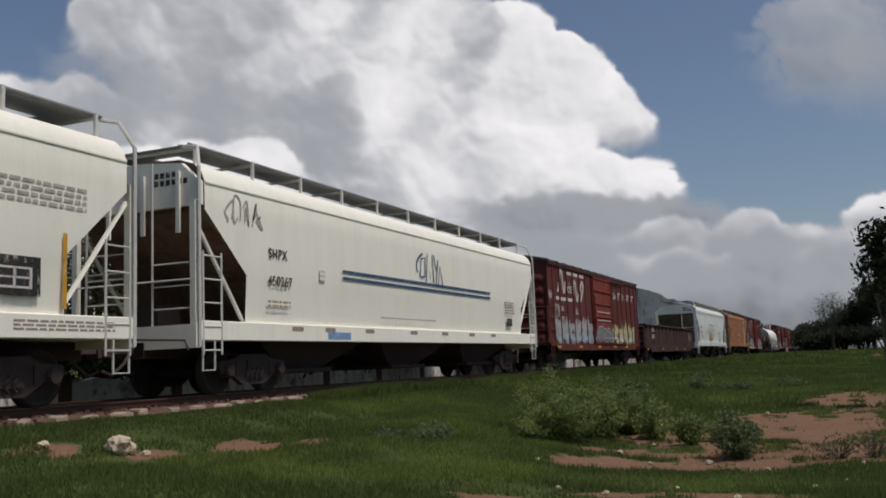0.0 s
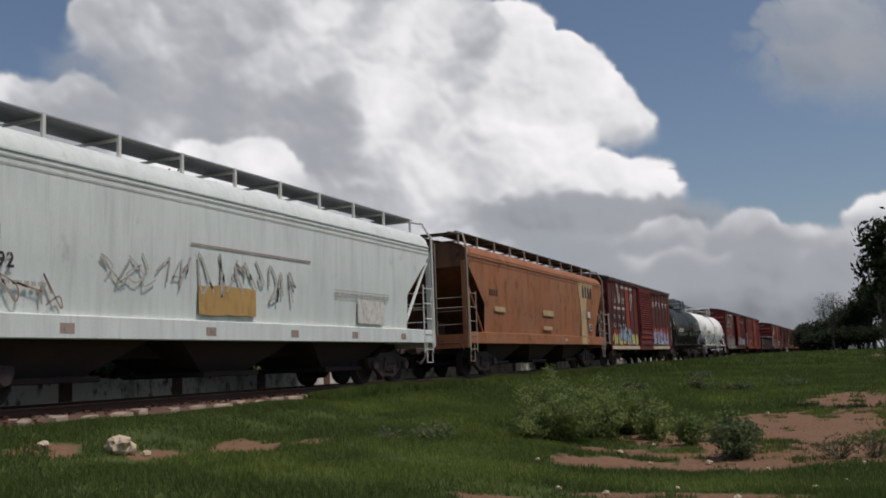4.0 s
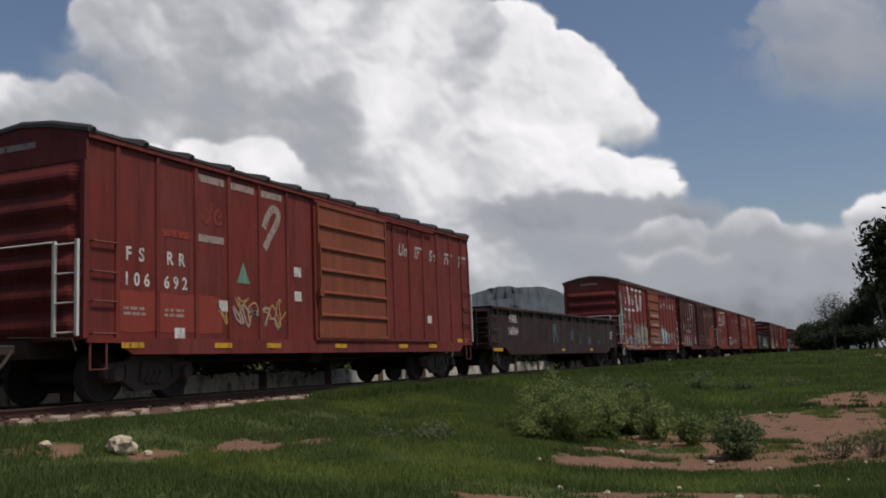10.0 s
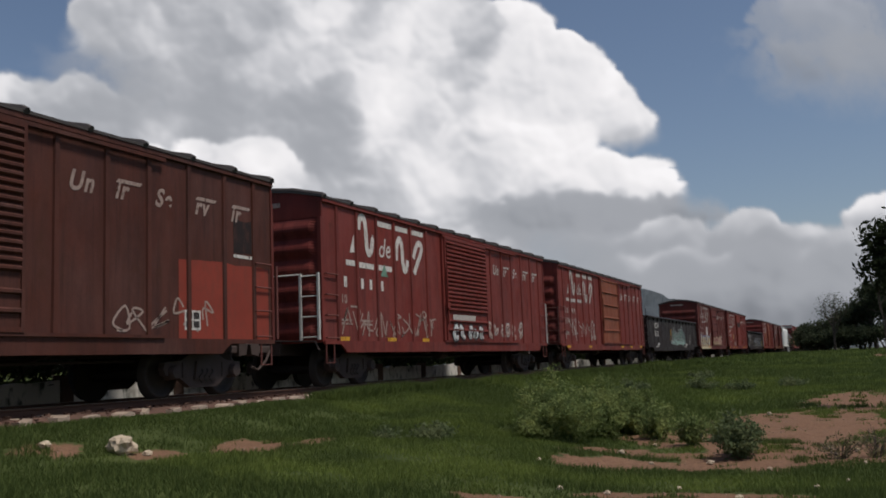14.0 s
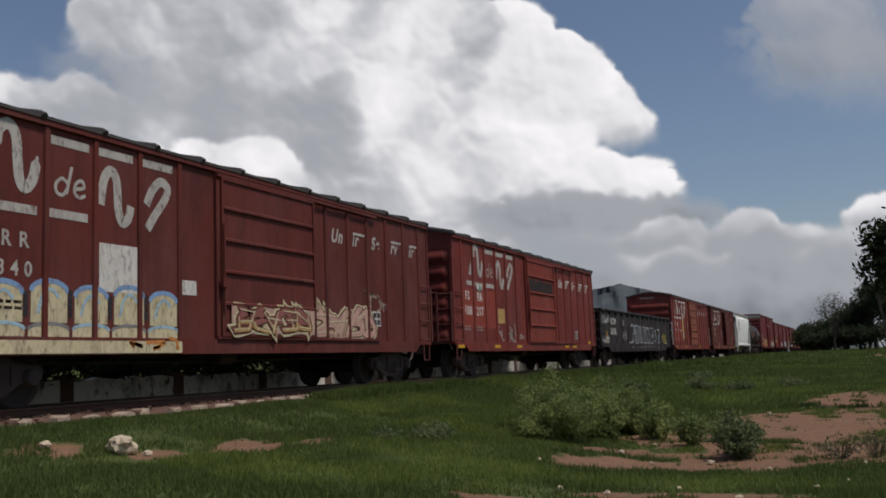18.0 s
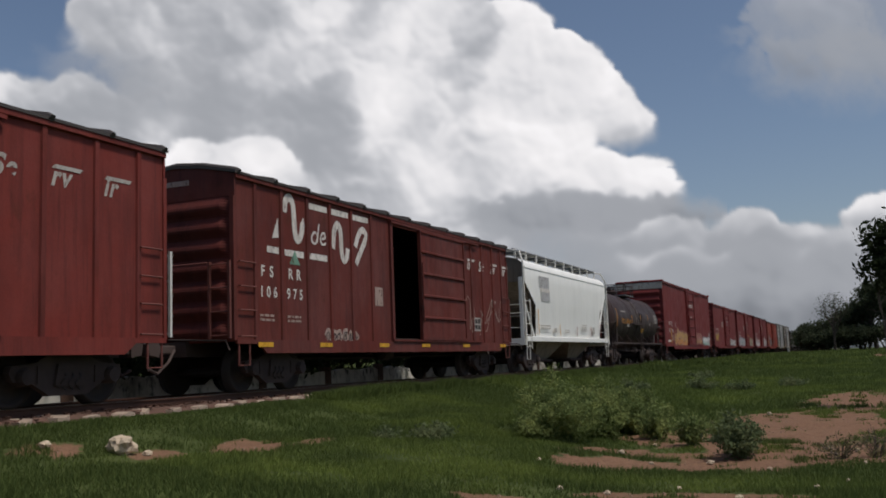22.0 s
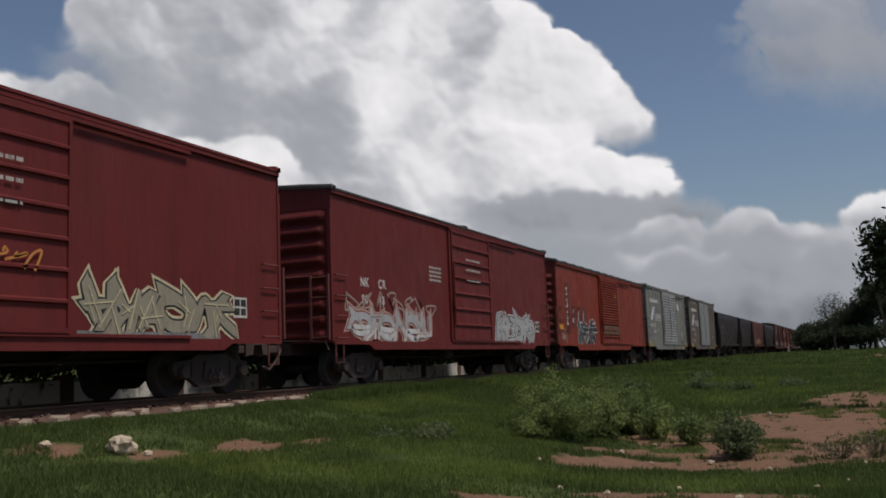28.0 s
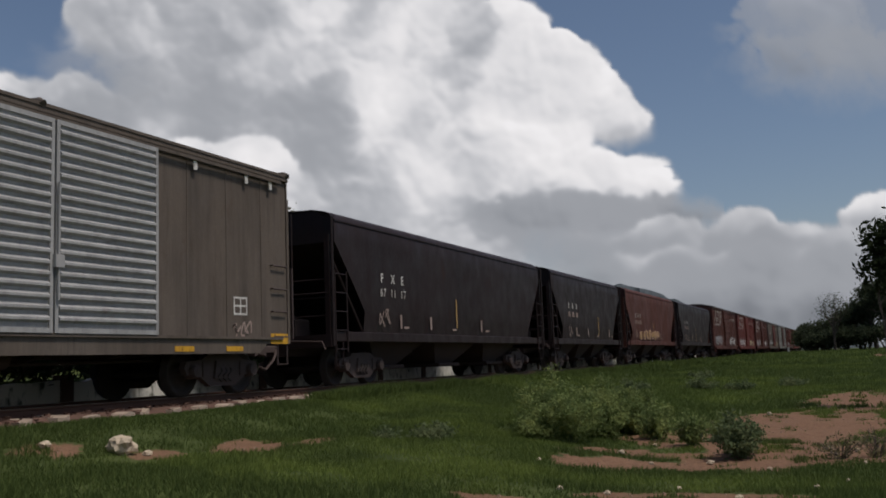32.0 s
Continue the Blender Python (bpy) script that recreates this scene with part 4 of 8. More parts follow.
def tank_car(q, L, col, label, r=1.40, zc=2.36, iron=None, sill_col=None, dome=6.1, ends=0.55, back=1.03, board=0.7):
    """A tank on a stub frame: heads, bands, dome cage, ladder, end rails and running rail."""
    car = thing("tank_car", label, "tank car", "freight train cars")
    iron = iron or col
    sill_col = sill_col or UNDER
    a, b = ends, L - ends
    prof = [(0.02, a)]
    for k in range(1, 9):
        t = k / 8 * math.pi / 2
        prof.append((r * math.sin(t), a + 0.62 * (1 - math.cos(t))))
    prof += [(r, a + (b - a) * f) for f in (0.2, 0.35, 0.5, 0.65, 0.8)]
    for k in range(8, 0, -1):
        t = k / 8 * math.pi / 2
        prof.append((r * math.sin(t), b - 0.62 * (1 - math.cos(t))))
    prof.append((0.02, b))
    part("tank_shell", M().turn_x(0, zc, prof, 48), col, car, smooth=True)
    for x in (a + 0.62, a + (b - a) * 0.34, b - 0.62):
        part("weld_band", M().turn_x(0, zc, [(r + 0.001, x - 0.03), (r + 0.012, x - 0.02), (r + 0.012, x + 0.02), (r + 0.001, x + 0.03)], 48), col, car, smooth=True)
    dx = dome
    part("dome_strap", M().turn_x(0, zc, [(r + 0.001, dx - 0.16), (r + 0.02, dx - 0.15), (r + 0.02, dx + 0.02), (r + 0.001, dx + 0.03)], 48), UNDER, car, smooth=True)
    part("centre_sill", M().box(-0.05, L + 0.05, -0.3, 0.3, 0.72, 1.0), sill_col, car)
    for x in (1.55, L - 1.55):
        part("saddle", M().prism_x([(-1.25, 0.95), (1.25, 0.95), (1.3, 1.55), (0.9, 1.25), (0, 1.0), (-0.9, 1.25), (-1.3, 1.55)], x - 0.2, x + 0.2), sill_col, car)
    for x in (0.0, L):
        d = 1 if x == 0 else -1
        part("end_sill", M().box(x - 0.06, x + 0.06, -1.42, 1.42, 0.90, 1.10, 0.02), iron, car)
        part("end_platform", M().box(min(x, x + d * 0.7), max(x, x + d * 0.7), -1.38, 1.38, 1.05, 1.09), GRATE, car)
        rod(car, "end_rail", [(x + d * 0.9, -1.42, 1.05), (x + d * 0.9, -1.42, 2.0), (x + d * 0.8, -1.42, 2.08), (x - d * 0.02, -1.40, 2.02), (x - d * 0.02, 1.40, 2.02), (x + d * 0.8, 1.42, 2.08), (x + d * 0.9, 1.42, 1.05)], iron, 0.028)
        rod(car, "end_brace", [(x + d * 0.7, -1.40, 1.02), (x, -1.1, 1.98)], iron, 0.028)
        stirrup(car, x + d * 0.1 - (0 if d > 0 else 0.4), -1.42, iron, 0.45, 1.0, 0.4)
        add_coupler(car, x - d * 0.03, d < 0)
    for s in (-1, 1):
        part("running_rail", M().box(0.1, L - 0.1, s * 1.42 - 0.035, s * 1.42 + 0.035, 1.02, 1.10, 0.01), iron, car)
    for f in (0.22, 0.36, 0.52, 0.68, 0.80):
        x = L * f
        rod(car, "rail_strut", [(x, -1.42, 1.06), (x - 0.25, -1.15, zc - r * 0.56)], iron, 0.03)
        rod(car, "rail_hanger", [(x, -1.42, 1.04), (x, -1.42, 0.68)], iron, 0.018)
    rod(car, "lower_rail", [(L * 0.22, -1.42, 0.68), (L * 0.80, -1.42, 0.68)], iron, 0.018)
    # dome, valves and their cage
    top = zc + r
    part("dome", M().add(*[(lambda pr, nn: ([(dx + p[0] * math.cos(6.2832 * k / nn), p[0] * math.sin(6.2832 * k / nn), p[1]) for p in pr for k in range(nn)],
                                             [(i * nn + k, i * nn + (k + 1) % nn, (i + 1) * nn + (k + 1) % nn, (i + 1) * nn + k) for i in range(len(pr) - 1) for k in range(nn)] + [tuple(range((len(pr) - 1) * nn, len(pr) * nn))]))([(0.36, top - 0.12), (0.36, top + 0.12), (0.42, top + 0.13), (0.42, top + 0.18), (0.25, top + 0.25)], 20)][0]), UNDER, car)
    for vx, vy, vh in ((-0.28, -0.1, 0.36), (0.22, 0.15, 0.40), (0.0, -0.22, 0.33), (-0.75, 0.0, 0.22)):
        part("valve", M().tube([(dx + vx, vy, top - 0.02), (dx + vx, vy, top + vh)], 0.06, 8).box(dx + vx - 0.1, dx + vx + 0.1, vy - 0.05, vy + 0.05, top + vh - 0.08, top + vh - 0.02), UNDER, car)
    part("dome_platform", M().box(dx - 0.85, dx + back, -1.0, -0.45, top - 0.10, top - 0.06).box(dx - 0.85, dx + back, 0.45, 1.0, top - 0.10, top - 0.06), GRATE, car)
    # two hoops of hand rail, before and behind the dome
    for xe, d in ((dx - 0.8, 1), (dx + back, -1)):
        lo, hi = top - 0.08, top + 0.50
        rod(car, "cage_rail", [(xe + d * 0.5, -0.95, lo), (xe + d * 0.46, -0.95, hi - 0.16), (xe + d * 0.36, -0.95, hi - 0.03), (xe, -0.95, hi), (xe, 0.95, hi), (xe + d * 0.36, 0.95, hi - 0.03), (xe + d * 0.46, 0.95, hi - 0.16), (xe + d * 0.5, 0.95, lo)], iron, 0.026)
        for y in (-0.95, 0.95):
            rod(car, "cage_post", [(xe, y, lo), (xe, y, hi)], iron, 0.022)
        rod(car, "cage_rail", [(xe, -0.95, top + 0.22), (xe, 0.95, top + 0.22)], iron, 0.02)
    rod(car, "cage_rail", [(dx - 0.35, 0.95, top + 0.25), (dx + back, 0.95, top + 0.25)], iron, 0.02)
    side_ladder(car, dx + 0.08, dx + 0.52, -r - 0.10, 0.55, zc + 0.35, 9, iron)
    for k in range(5):
        t = 0.25 + k * 0.21
        y, z = -(r + 0.09) * math.cos(t), zc + (r + 0.09) * math.sin(t)
        rod(car, "upper_rung", [(dx + 0.08, y, z), (dx + 0.52, y, z)], iron, 0.016)
    part("foot_board", M().box(dx - board, dx + board - 0.5, -1.52, -1.28, zc - 0.26, zc - 0.22), iron, car)
    part("bottom_outlet", M().box(L * 0.5 - 0.18, L * 0.5 + 0.18, -0.2, 0.2, 0.42, 0.98, 0.05), UNDER, car)
    part("brake_cylinder", M().turn_x(-0.7, 0.72, [(0.1, L * 0.62), (0.17, L * 0.62 + 0.05), (0.17, L * 0.62 + 0.5), (0.07, L * 0.62 + 0.6)], 14), UNDER, car)
    finish(car, q, L, 1.6)
    return car


def tank_patch(car, x0, x1, t0, t1, r, zc, mat, name="lettering"):
    """A painted mark laid round a tank's shell between two angles from the horizontal."""
    m = M()
    n = 6
    vs = []
    for i in range(n + 1):
        t = t0 + (t1 - t0) * i / n
        vs += [(x0, -r * math.cos(t), zc + r * math.sin(t)), (x1, -r * math.cos(t), zc + r * math.sin(t))]
    m.add(vs, [(2 * i, 2 * i + 1, 2 * i + 3, 2 * i + 2) for i in range(n)])
    part(name, m, mat, car)


# ---- ground ----
def smooth01(a, b, x):
    t = np.clip((x - a) / (b - a), 0, 1)
    return t * t * (3 - 2 * t)


def vnoise(x, y, seed):
    """Smooth value noise on arrays."""
    rs = np.random.RandomState(seed)
    tab = rs.rand(256, 256)
    xi, yi = np.floor(x).astype(int), np.floor(y).astype(int)
    fx, fy = x - xi, y - yi
    fx, fy = fx * fx * fx * (fx * (fx * 6 - 15) + 10), fy * fy * fy * (fy * (fy * 6 - 15) + 10)
    g = lambda i, j: tab[(xi + i) % 256, (yi + j) % 256]
    return (g(0, 0) * (1 - fx) + g(1, 0) * fx) * (1 - fy) + (g(0, 1) * (1 - fx) + g(1, 1) * fx) * fy


def fbm(x, y, seed, octaves=5, gain=0.5):
    out, amp, tot = 0.0, 1.0, 0.0
    for o in range(octaves):
        out = out + amp * vnoise(x * 2 ** o + 17.3 * o, y * 2 ** o + 5.1 * o, seed + o)
        tot += amp
        amp *= gain
    return out / tot


def ground_z(x, y):
    x, y = np.asarray(x, float), np.asarray(y, float)
    base = -1.05 + 0.45 * smooth01(2.5, 8, y)
    r = smooth01(22, 85, x)
    base = base * (1 - r) - 0.02 * r
    bumps = (fbm(x * 0.45, y * 0.45, 5, 4) - 0.5) * 0.16 * smooth01(11.0, 8.5, y)
    t = smooth01(7.8, 10.0, y)
    z = (base + bumps) * (1 - t) - 0.24 * t
    return z + 0.62 * smooth01(14.55, 14.75, y) + 0.5 * smooth01(15, 26, y) * smooth01(400, 60, x)


# bare earth: centre, half-lengths along x and y
BARE = [(8.5, 8.85, 0.55, 0.28), (9.3, 8.0, 0.5, 0.3), (10.75, 7.65, 0.95, 0.50), (11.7, 7.2, 0.8, 0.32), (12.9, 3.2, 0.75, 1.2), (13.4, 1.2, 1.1, 1.6), (15.5, 1.4, 2.2, 2.1), (19.5, 0.9, 5.0, 2.2), (27.5, 0.0, 5.5, 1.5), (14.2, 3.4, 0.7, 0.9), (17.8, 2.9, 1.5, 0.6), (10.05, 1.9, 0.42, 1.9), (9.2, 3.3, 0.3, 0.8),
        (16.8, 3.4, 1.2, 0.6), (70.0, -1.6, 6.0, 0.7)]
GRASSY = [(11.25, 1.7, 0.45, 2.4), (14.6, 2.6, 0.35, 0.5)]


def bare_mask(x, y):
    d = np.full(np.shape(x), -1.0)
    wob = (fbm(np.asarray(x) * 1.9, np.asarray(y) * 1.9, 21, 5, 0.65) - 0.5) * 2.1
    for cx, cy, ax, ay in BARE:
        d = np.maximum(d, 1 - np.sqrt(((x - cx) / ax) ** 2 + ((y - cy) / ay) ** 2) + wob * 0.8)
    for cx, cy, ax, ay in GRASSY:
        d = d - 2.2 * np.clip(1 - np.sqrt(((x - cx) / ax) ** 2 + ((y - cy) / ay) ** 2) + wob * 0.4, 0, 1)
    d = np.maximum(d, 1.2 * (1 - np.abs(np.asarray(y) - 11.8) / 1.6))
    return smooth01(-0.05, 0.35, d)


def grid_object(name, xs, ys, zfun, mat):
    X, Y = np.meshgrid(xs, ys, indexing="ij")
    Z = zfun(X, Y)
    n, k = len(xs), len(ys)
    idx = np.arange(n * k).reshape(n, k)
    faces = np.stack([idx[:-1, :-1], idx[1:, :-1], idx[1:, 1:], idx[:-1, 1:]], -1).reshape(-1, 4)
    me = bpy.data.meshes.new(name)
    me.from_pydata(np.stack([X, Y, Z], -1).reshape(-1, 3).tolist(), [], faces.tolist())
    me.polygons.foreach_set("use_smooth", [True] * len(me.polygons))
    me.materials.append(mat)
    return new(name, me), X, Y


gmat, nt, bs = shader("meadow_soil")
att = nt.nodes.new("ShaderNodeAttribute")
att.attribute_name = "bare"
n1, n2, n3 = noise_tex(nt, 0.8, 6, offset=False), noise_tex(nt, 14, 5, offset=False), noise_tex(nt, 60, 3, offset=False)
turf = mix(nt, ramp(nt, n1, 0.35, 0.65), (0.040, 0.056, 0.017), (0.075, 0.095, 0.029))
turf = mix(nt, ramp(nt, n2, 0.45, 0.75, 0, 0.7), turf, (0.052, 0.064, 0.022))
soil = mix(nt, ramp(nt, n2, 0.3, 0.7), (0.225, 0.128, 0.078), (0.130, 0.074, 0.046))
soil = mix(nt, ramp(nt, n3, 0.55, 0.75, 0, 0.6), soil, (0.32, 0.19, 0.11))
edge = nt.nodes.new("ShaderNodeMath")
edge.operation = "ADD"
nt.links.new(att.outputs["Fac"], edge.inputs[0])
nt.links.new(ramp(nt, n2, 0.3, 0.7, -0.3, 0.3), edge.inputs[1])
nt.links.new(mix(nt, ramp(nt, edge.outputs[0], 0.35, 0.65), turf, soil), bs.inputs["Base Color"])
bs.inputs["Roughness"].default_value = 0.95
bs.inputs["Specular IOR Level"].default_value = 0.1
bump(nt, bs, n2, 0.6, 0.05)
xs = np.concatenate([[-3000, -1200, -500, -200, -80, -40, -20, -10], np.arange(-5, 5, 1.0), np.arange(5, 36, 0.22), np.arange(36, 90, 1.2), np.geomspace(92, 4200, 26)])
ys = np.concatenate([-np.geomspace(3000, 6, 20), np.arange(-5, 11, 0.22), np.arange(11, 14.4, 0.8), [14.5, 14.6, 14.7, 14.8], np.arange(15.2, 20, 0.8), np.geomspace(21, 3500, 22)])
ground, GX, GY = grid_object("ground", xs, ys, ground_z, gmat)
at = ground.data.attributes.new("bare", "FLOAT", "POINT")
at.data.foreach_set("value", bare_mask(GX, GY).reshape(-1).astype(np.float32))
tagged(ground, "green grassy verge with patches of bare reddish earth", "ground", kind="structure")

# ---- grass ----
grass_m, nt, bs = shader("grass_blades")
geo = nt.nodes.new("ShaderNodeNewGeometry")
lu = nt.nodes.new("ShaderNodeAttribute")
lu.attribute_name = "lush"
c = mix(nt, geo.outputs["Random Per Island"], (0.072, 0.104, 0.029), (0.124, 0.162, 0.045))
c = mix(nt, lu.outputs["Fac"], c, (0.190, 0.240, 0.055))
nt.links.new(c, bs.inputs["Base Color"])
bs.inputs["Roughness"].default_value = 0.7
bs.inputs["Specular IOR Level"].default_value = 0.1


def see_through(nt, bs, colour, share):
    """Lets part of the light pass through a leaf or blade."""
    tl, mx = nt.nodes.new("ShaderNodeBsdfTranslucent"), nt.nodes.new("ShaderNodeMixShader")
    nt.links.new(colour, tl.inputs["Color"])
    mx.inputs[0].default_value = share
    nt.links.new(bs.outputs[0], mx.inputs[1])
    nt.links.new(tl.outputs[0], mx.inputs[2])
    nt.links.new(mx.outputs[0], nt.nodes["Material Output"].inputs["Surface"])


see_through(nt, bs, c, 0.4)


def blades(n, x0, x1, y0, y1, hmin, hmax, w, seed, power=1.0, keep=None):
    rs = np.random.RandomState(seed)
    x = x0 + (x1 - x0) * rs.rand(n) ** power
    y = y0 + (y1 - y0) * rs.rand(n)
    ok = ((bare_mask(x, y) < 0.25 + 0.25 * rs.rand(n)) | (fbm(x * 1.7, y * 1.7, 91, 4) + 0.12 * rs.rand(n) > 0.76)) & (y < 10.5) & (fbm(x * 0.9, y * 0.9, 31, 3) + rs.rand(n) * 0.35 > 0.45)
    if keep is not None:
        ok &= keep(x, y)
    x, y = x[ok], y[ok]
    n = len(x)
    tall = 0.55 + 0.9 * fbm(x * 0.6, y * 0.6, 41, 3)
    h = (hmin + (hmax - hmin) * rs.rand(n)) * tall
    a, lean = rs.rand(n) * 6.283, rs.rand(n) * 0.7
    ww = w * (0.6 + 0.8 * rs.rand(n))
    z = ground_z(x, y) - 0.01
    dx, dy = np.cos(a), np.sin(a)
    b = rs.rand(n) * 6.283
    lx, ly = np.cos(b) * lean * h, np.sin(b) * lean * h
    p0 = np.stack([x - dx * ww, y - dy * ww, z], -1)
    p1 = np.stack([x + dx * ww, y + dy * ww, z], -1)
    p2 = np.stack([x + lx, y + ly, z + h], -1)
    return np.stack([p0, p1, p2], 1).reshape(-1, 3)


def tri_object(name, pts, mat):
    me = bpy.data.meshes.new(name)
    n = len(pts) // 3
    me.vertices.add(n * 3)
    me.vertices.foreach_set("co", pts.astype(np.float32).reshape(-1))
    me.loops.add(n * 3)
    me.loops.foreach_set("vertex_index", np.arange(n * 3, dtype=np.int32))
    me.polygons.add(n)
    me.polygons.foreach_set("loop_start", np.arange(0, n * 3, 3, dtype=np.int32))
    me.update(calc_edges=True)
    me.materials.append(mat)
    return new(name, me)


near = blades(560000, 4.5, 26, -1.5, 10.3, 0.03, 0.095, 0.0075, 1, 1.15)
mid = blades(150000, 24, 60, -3, 10.0, 0.05, 0.15, 0.018, 2, 1.2)
far = blades(60000, 55, 190, -9, 10.2, 0.12, 0.26, 0.06, 3, 1.3)
edge = blades(20000, 6, 40, 10.0, 10.38, 0.04, 0.10, 0.008, 6, 1.2)
verge = blades(60000, 16.5, 75, 9.7, 10.42, 0.13, 0.27, 0.016, 8, 1.2)
berm = blades(30000, 45, 150, 8.5, 10.4, 0.15, 0.36, 0.05, 4, 1.3)
# where the grass stands greener: centre, half-lengths, strength
LUSH = [(9.0, 6.0, 1.3, 0.7, 0.9), (10.3, 5.2, 1.6, 0.9, 0.8), (12.4, 6.4, 1.6, 0.6, 0.45), (10.0, 3.8, 0.7, 0.6, 0.7), (11.2, 2.2, 0.7, 2.8, 0.8), (12.6, 5.0, 1.5, 1.0, 0.6), (11.0, 4.4, 1.2, 0.8, 0.5), (18.3, 8.9, 3.0, 0.7, 0.45), (20.0, 6.5, 5.0, 1.2, 0.4), (34.0, 4.0, 12.0, 3.0, 0.35)]
blades_all = np.concatenate([near, mid, far, berm, edge, verge])
grass = tri_object("grass", blades_all, grass_m)
lx, ly = blades_all[:, 0], blades_all[:, 1]
lush = 0.9 * smooth01(0.50, 0.72, fbm(lx * 0.55, ly * 0.55, 61, 4)) * 0.6
for cx, cy, ax, ay, k in LUSH:
    lush = lush + k * smooth01(1.25, 0.2, np.hypot((lx - cx) / ax, (ly - cy) / ay) + (fbm(lx * 1.5, ly * 1.5, 67, 3) - 0.5) * 0.9)
at = grass.data.attributes.new("lush", "FLOAT", "POINT")
at.data.foreach_set("value", np.clip(lush, 0, 1).astype(np.float32))
tagged(grass, "short green grass, thicker and brighter in clumps", "grass", kind="stuff")

# ---- track ----
BALLAST = plain("ballast_stone", (0.110, 0.057, 0.038), 0.9, 0, 0.5, 14)
RAILM = plain("rusted_rail", (0.085, 0.038, 0.024), 0.6, 0.4)
RAILTOP = plain("worn_rail_head", (0.32, 0.29, 0.27), 0.35, 0.9)
SLEEPER = plain("concrete_sleeper", (0.38, 0.29, 0.22), 0.95, 0, 0.6, 7)
bed = M().prism_x([(-1.62, -0.46), (-1.37, -0.24), (-1.24, -0.135), (-0.85, -0.13), (1.25, -0.15), (1.9, -0.42)], -120, 900)
bd = part("ballast_bed", bed, BALLAST, None)
bd.location = (0, TRACK_Y, 0)
tagged(bd, "dark brown stone ballast under the rails", "ballast", kind="structure")
rnd = random.Random(4)
lumps = M()
for i in range(2600):
    x, y = rnd.uniform(4, 75), TRACK_Y - rnd.choice((rnd.uniform(0.2, 1.7), rnd.uniform(0.85, 1.6)))
    r = rnd.uniform(0.025, 0.06)
    z = -0.14 - max(0, (TRACK_Y - y - 1.22)) * 0.75 + r * 0.25
    pts = [(x + r * rnd.uniform(0.6, 1.2) * math.cos(a), y + r * rnd.uniform(0.6, 1.2) * math.sin(a), z + dz) for dz, o in ((0, 0), (r * 0.7, 0.5)) for a in (0 + o, 1.57 + o, 3.14 + o, 4.71 + o)]
    lumps.add(pts, [(0, 1, 5, 4), (1, 2, 6, 5), (2, 3, 7, 6), (3, 0, 4, 7), (4, 5, 6, 7)])
tagged(part("ballast_stones", lumps, BALLAST, None), "loose brown ballast stones beside the rails", "stones", kind="stuff")
track = thing("railway_track", "rusty steel rails on pale concrete sleepers", "railway track", kind="structure")
track.location = (0, TRACK_Y, 0)
for s in (-1, 1):
    y = s * 0.755
    prof = [(y - 0.07, -0.16), (y + 0.07, -0.16), (y + 0.07, -0.145), (y + 0.012, -0.125), (y + 0.012, -0.04), (y + 0.036, -0.03), (y + 0.036, -0.004), (y - 0.036, -0.004), (y - 0.036, -0.03), (y - 0.012, -0.04), (y - 0.012, -0.125), (y - 0.07, -0.145)]
    part("rail", M().prism_x(prof, -120, 900), RAILM, track)
    part("rail_head", M().box(-120, 900, y - 0.03, y + 0.03, -0.003, 0.0), RAILTOP, track)
slms = [shared("sleeper_%d" % k, lambda k=k: M().prism_y([(-0.15, -0.42), (0.15, -0.42), (0.16 - 0.02 * k, -0.26 + 0.02 * k), (0.11, -0.15 + 0.01 * k), (0.02, -0.135 - 0.012 * k), (-0.10, -0.16), (-0.15 + 0.02 * k, -0.22)], -1.46 + 0.02 * k, 1.33), SLEEPER) for k in range(4)]
for i in range(190):
    ob = part("sleeper", slms[i * 7 % 4], SLEEPER, track, at=(4 + i * 0.61 + rnd.uniform(-0.04, 0.04), rnd.uniform(-0.09, 0.05), rnd.uniform(-0.02, 0.02)))
    ob.rotation_euler[2] = rnd.uniform(-0.05, 0.05)


# ---- clouds: a far backdrop of glowing vapour ----
CLOUD_R = 3600.0
FOCAL = 1647.4


def blur(a, n):
    """Softens a field by n small averagings."""
    for _ in range(n):
        p = np.pad(a, 1, mode="edge")
        a = (p[:-2, 1:-1] + p[2:, 1:-1] + p[1:-1, :-2] + p[1:-1, 2:] + 2 * p[1:-1, 1:-1]) / 6
    return a


def knobs(x, y, seed):
    """Rounded bulges, one to each cell of a jittered grid: 1 at a bulge's middle, 0 between bulges."""
    rs = np.random.RandomState(seed)
    jx, jy = rs.rand(128, 128), rs.rand(128, 128)
    xi, yi = np.floor(x).astype(int), np.floor(y).astype(int)
    best = np.full(x.shape, 9.0)
    for i in (-1, 0, 1):
        for j in (-1, 0, 1):
            a, b = xi + i, yi + j
            best = np.minimum(best, (a + jx[a % 128, b % 128] - x) ** 2 + (b + jy[a % 128, b % 128] - y) ** 2)
    return np.sqrt(np.maximum(0, 1 - best))


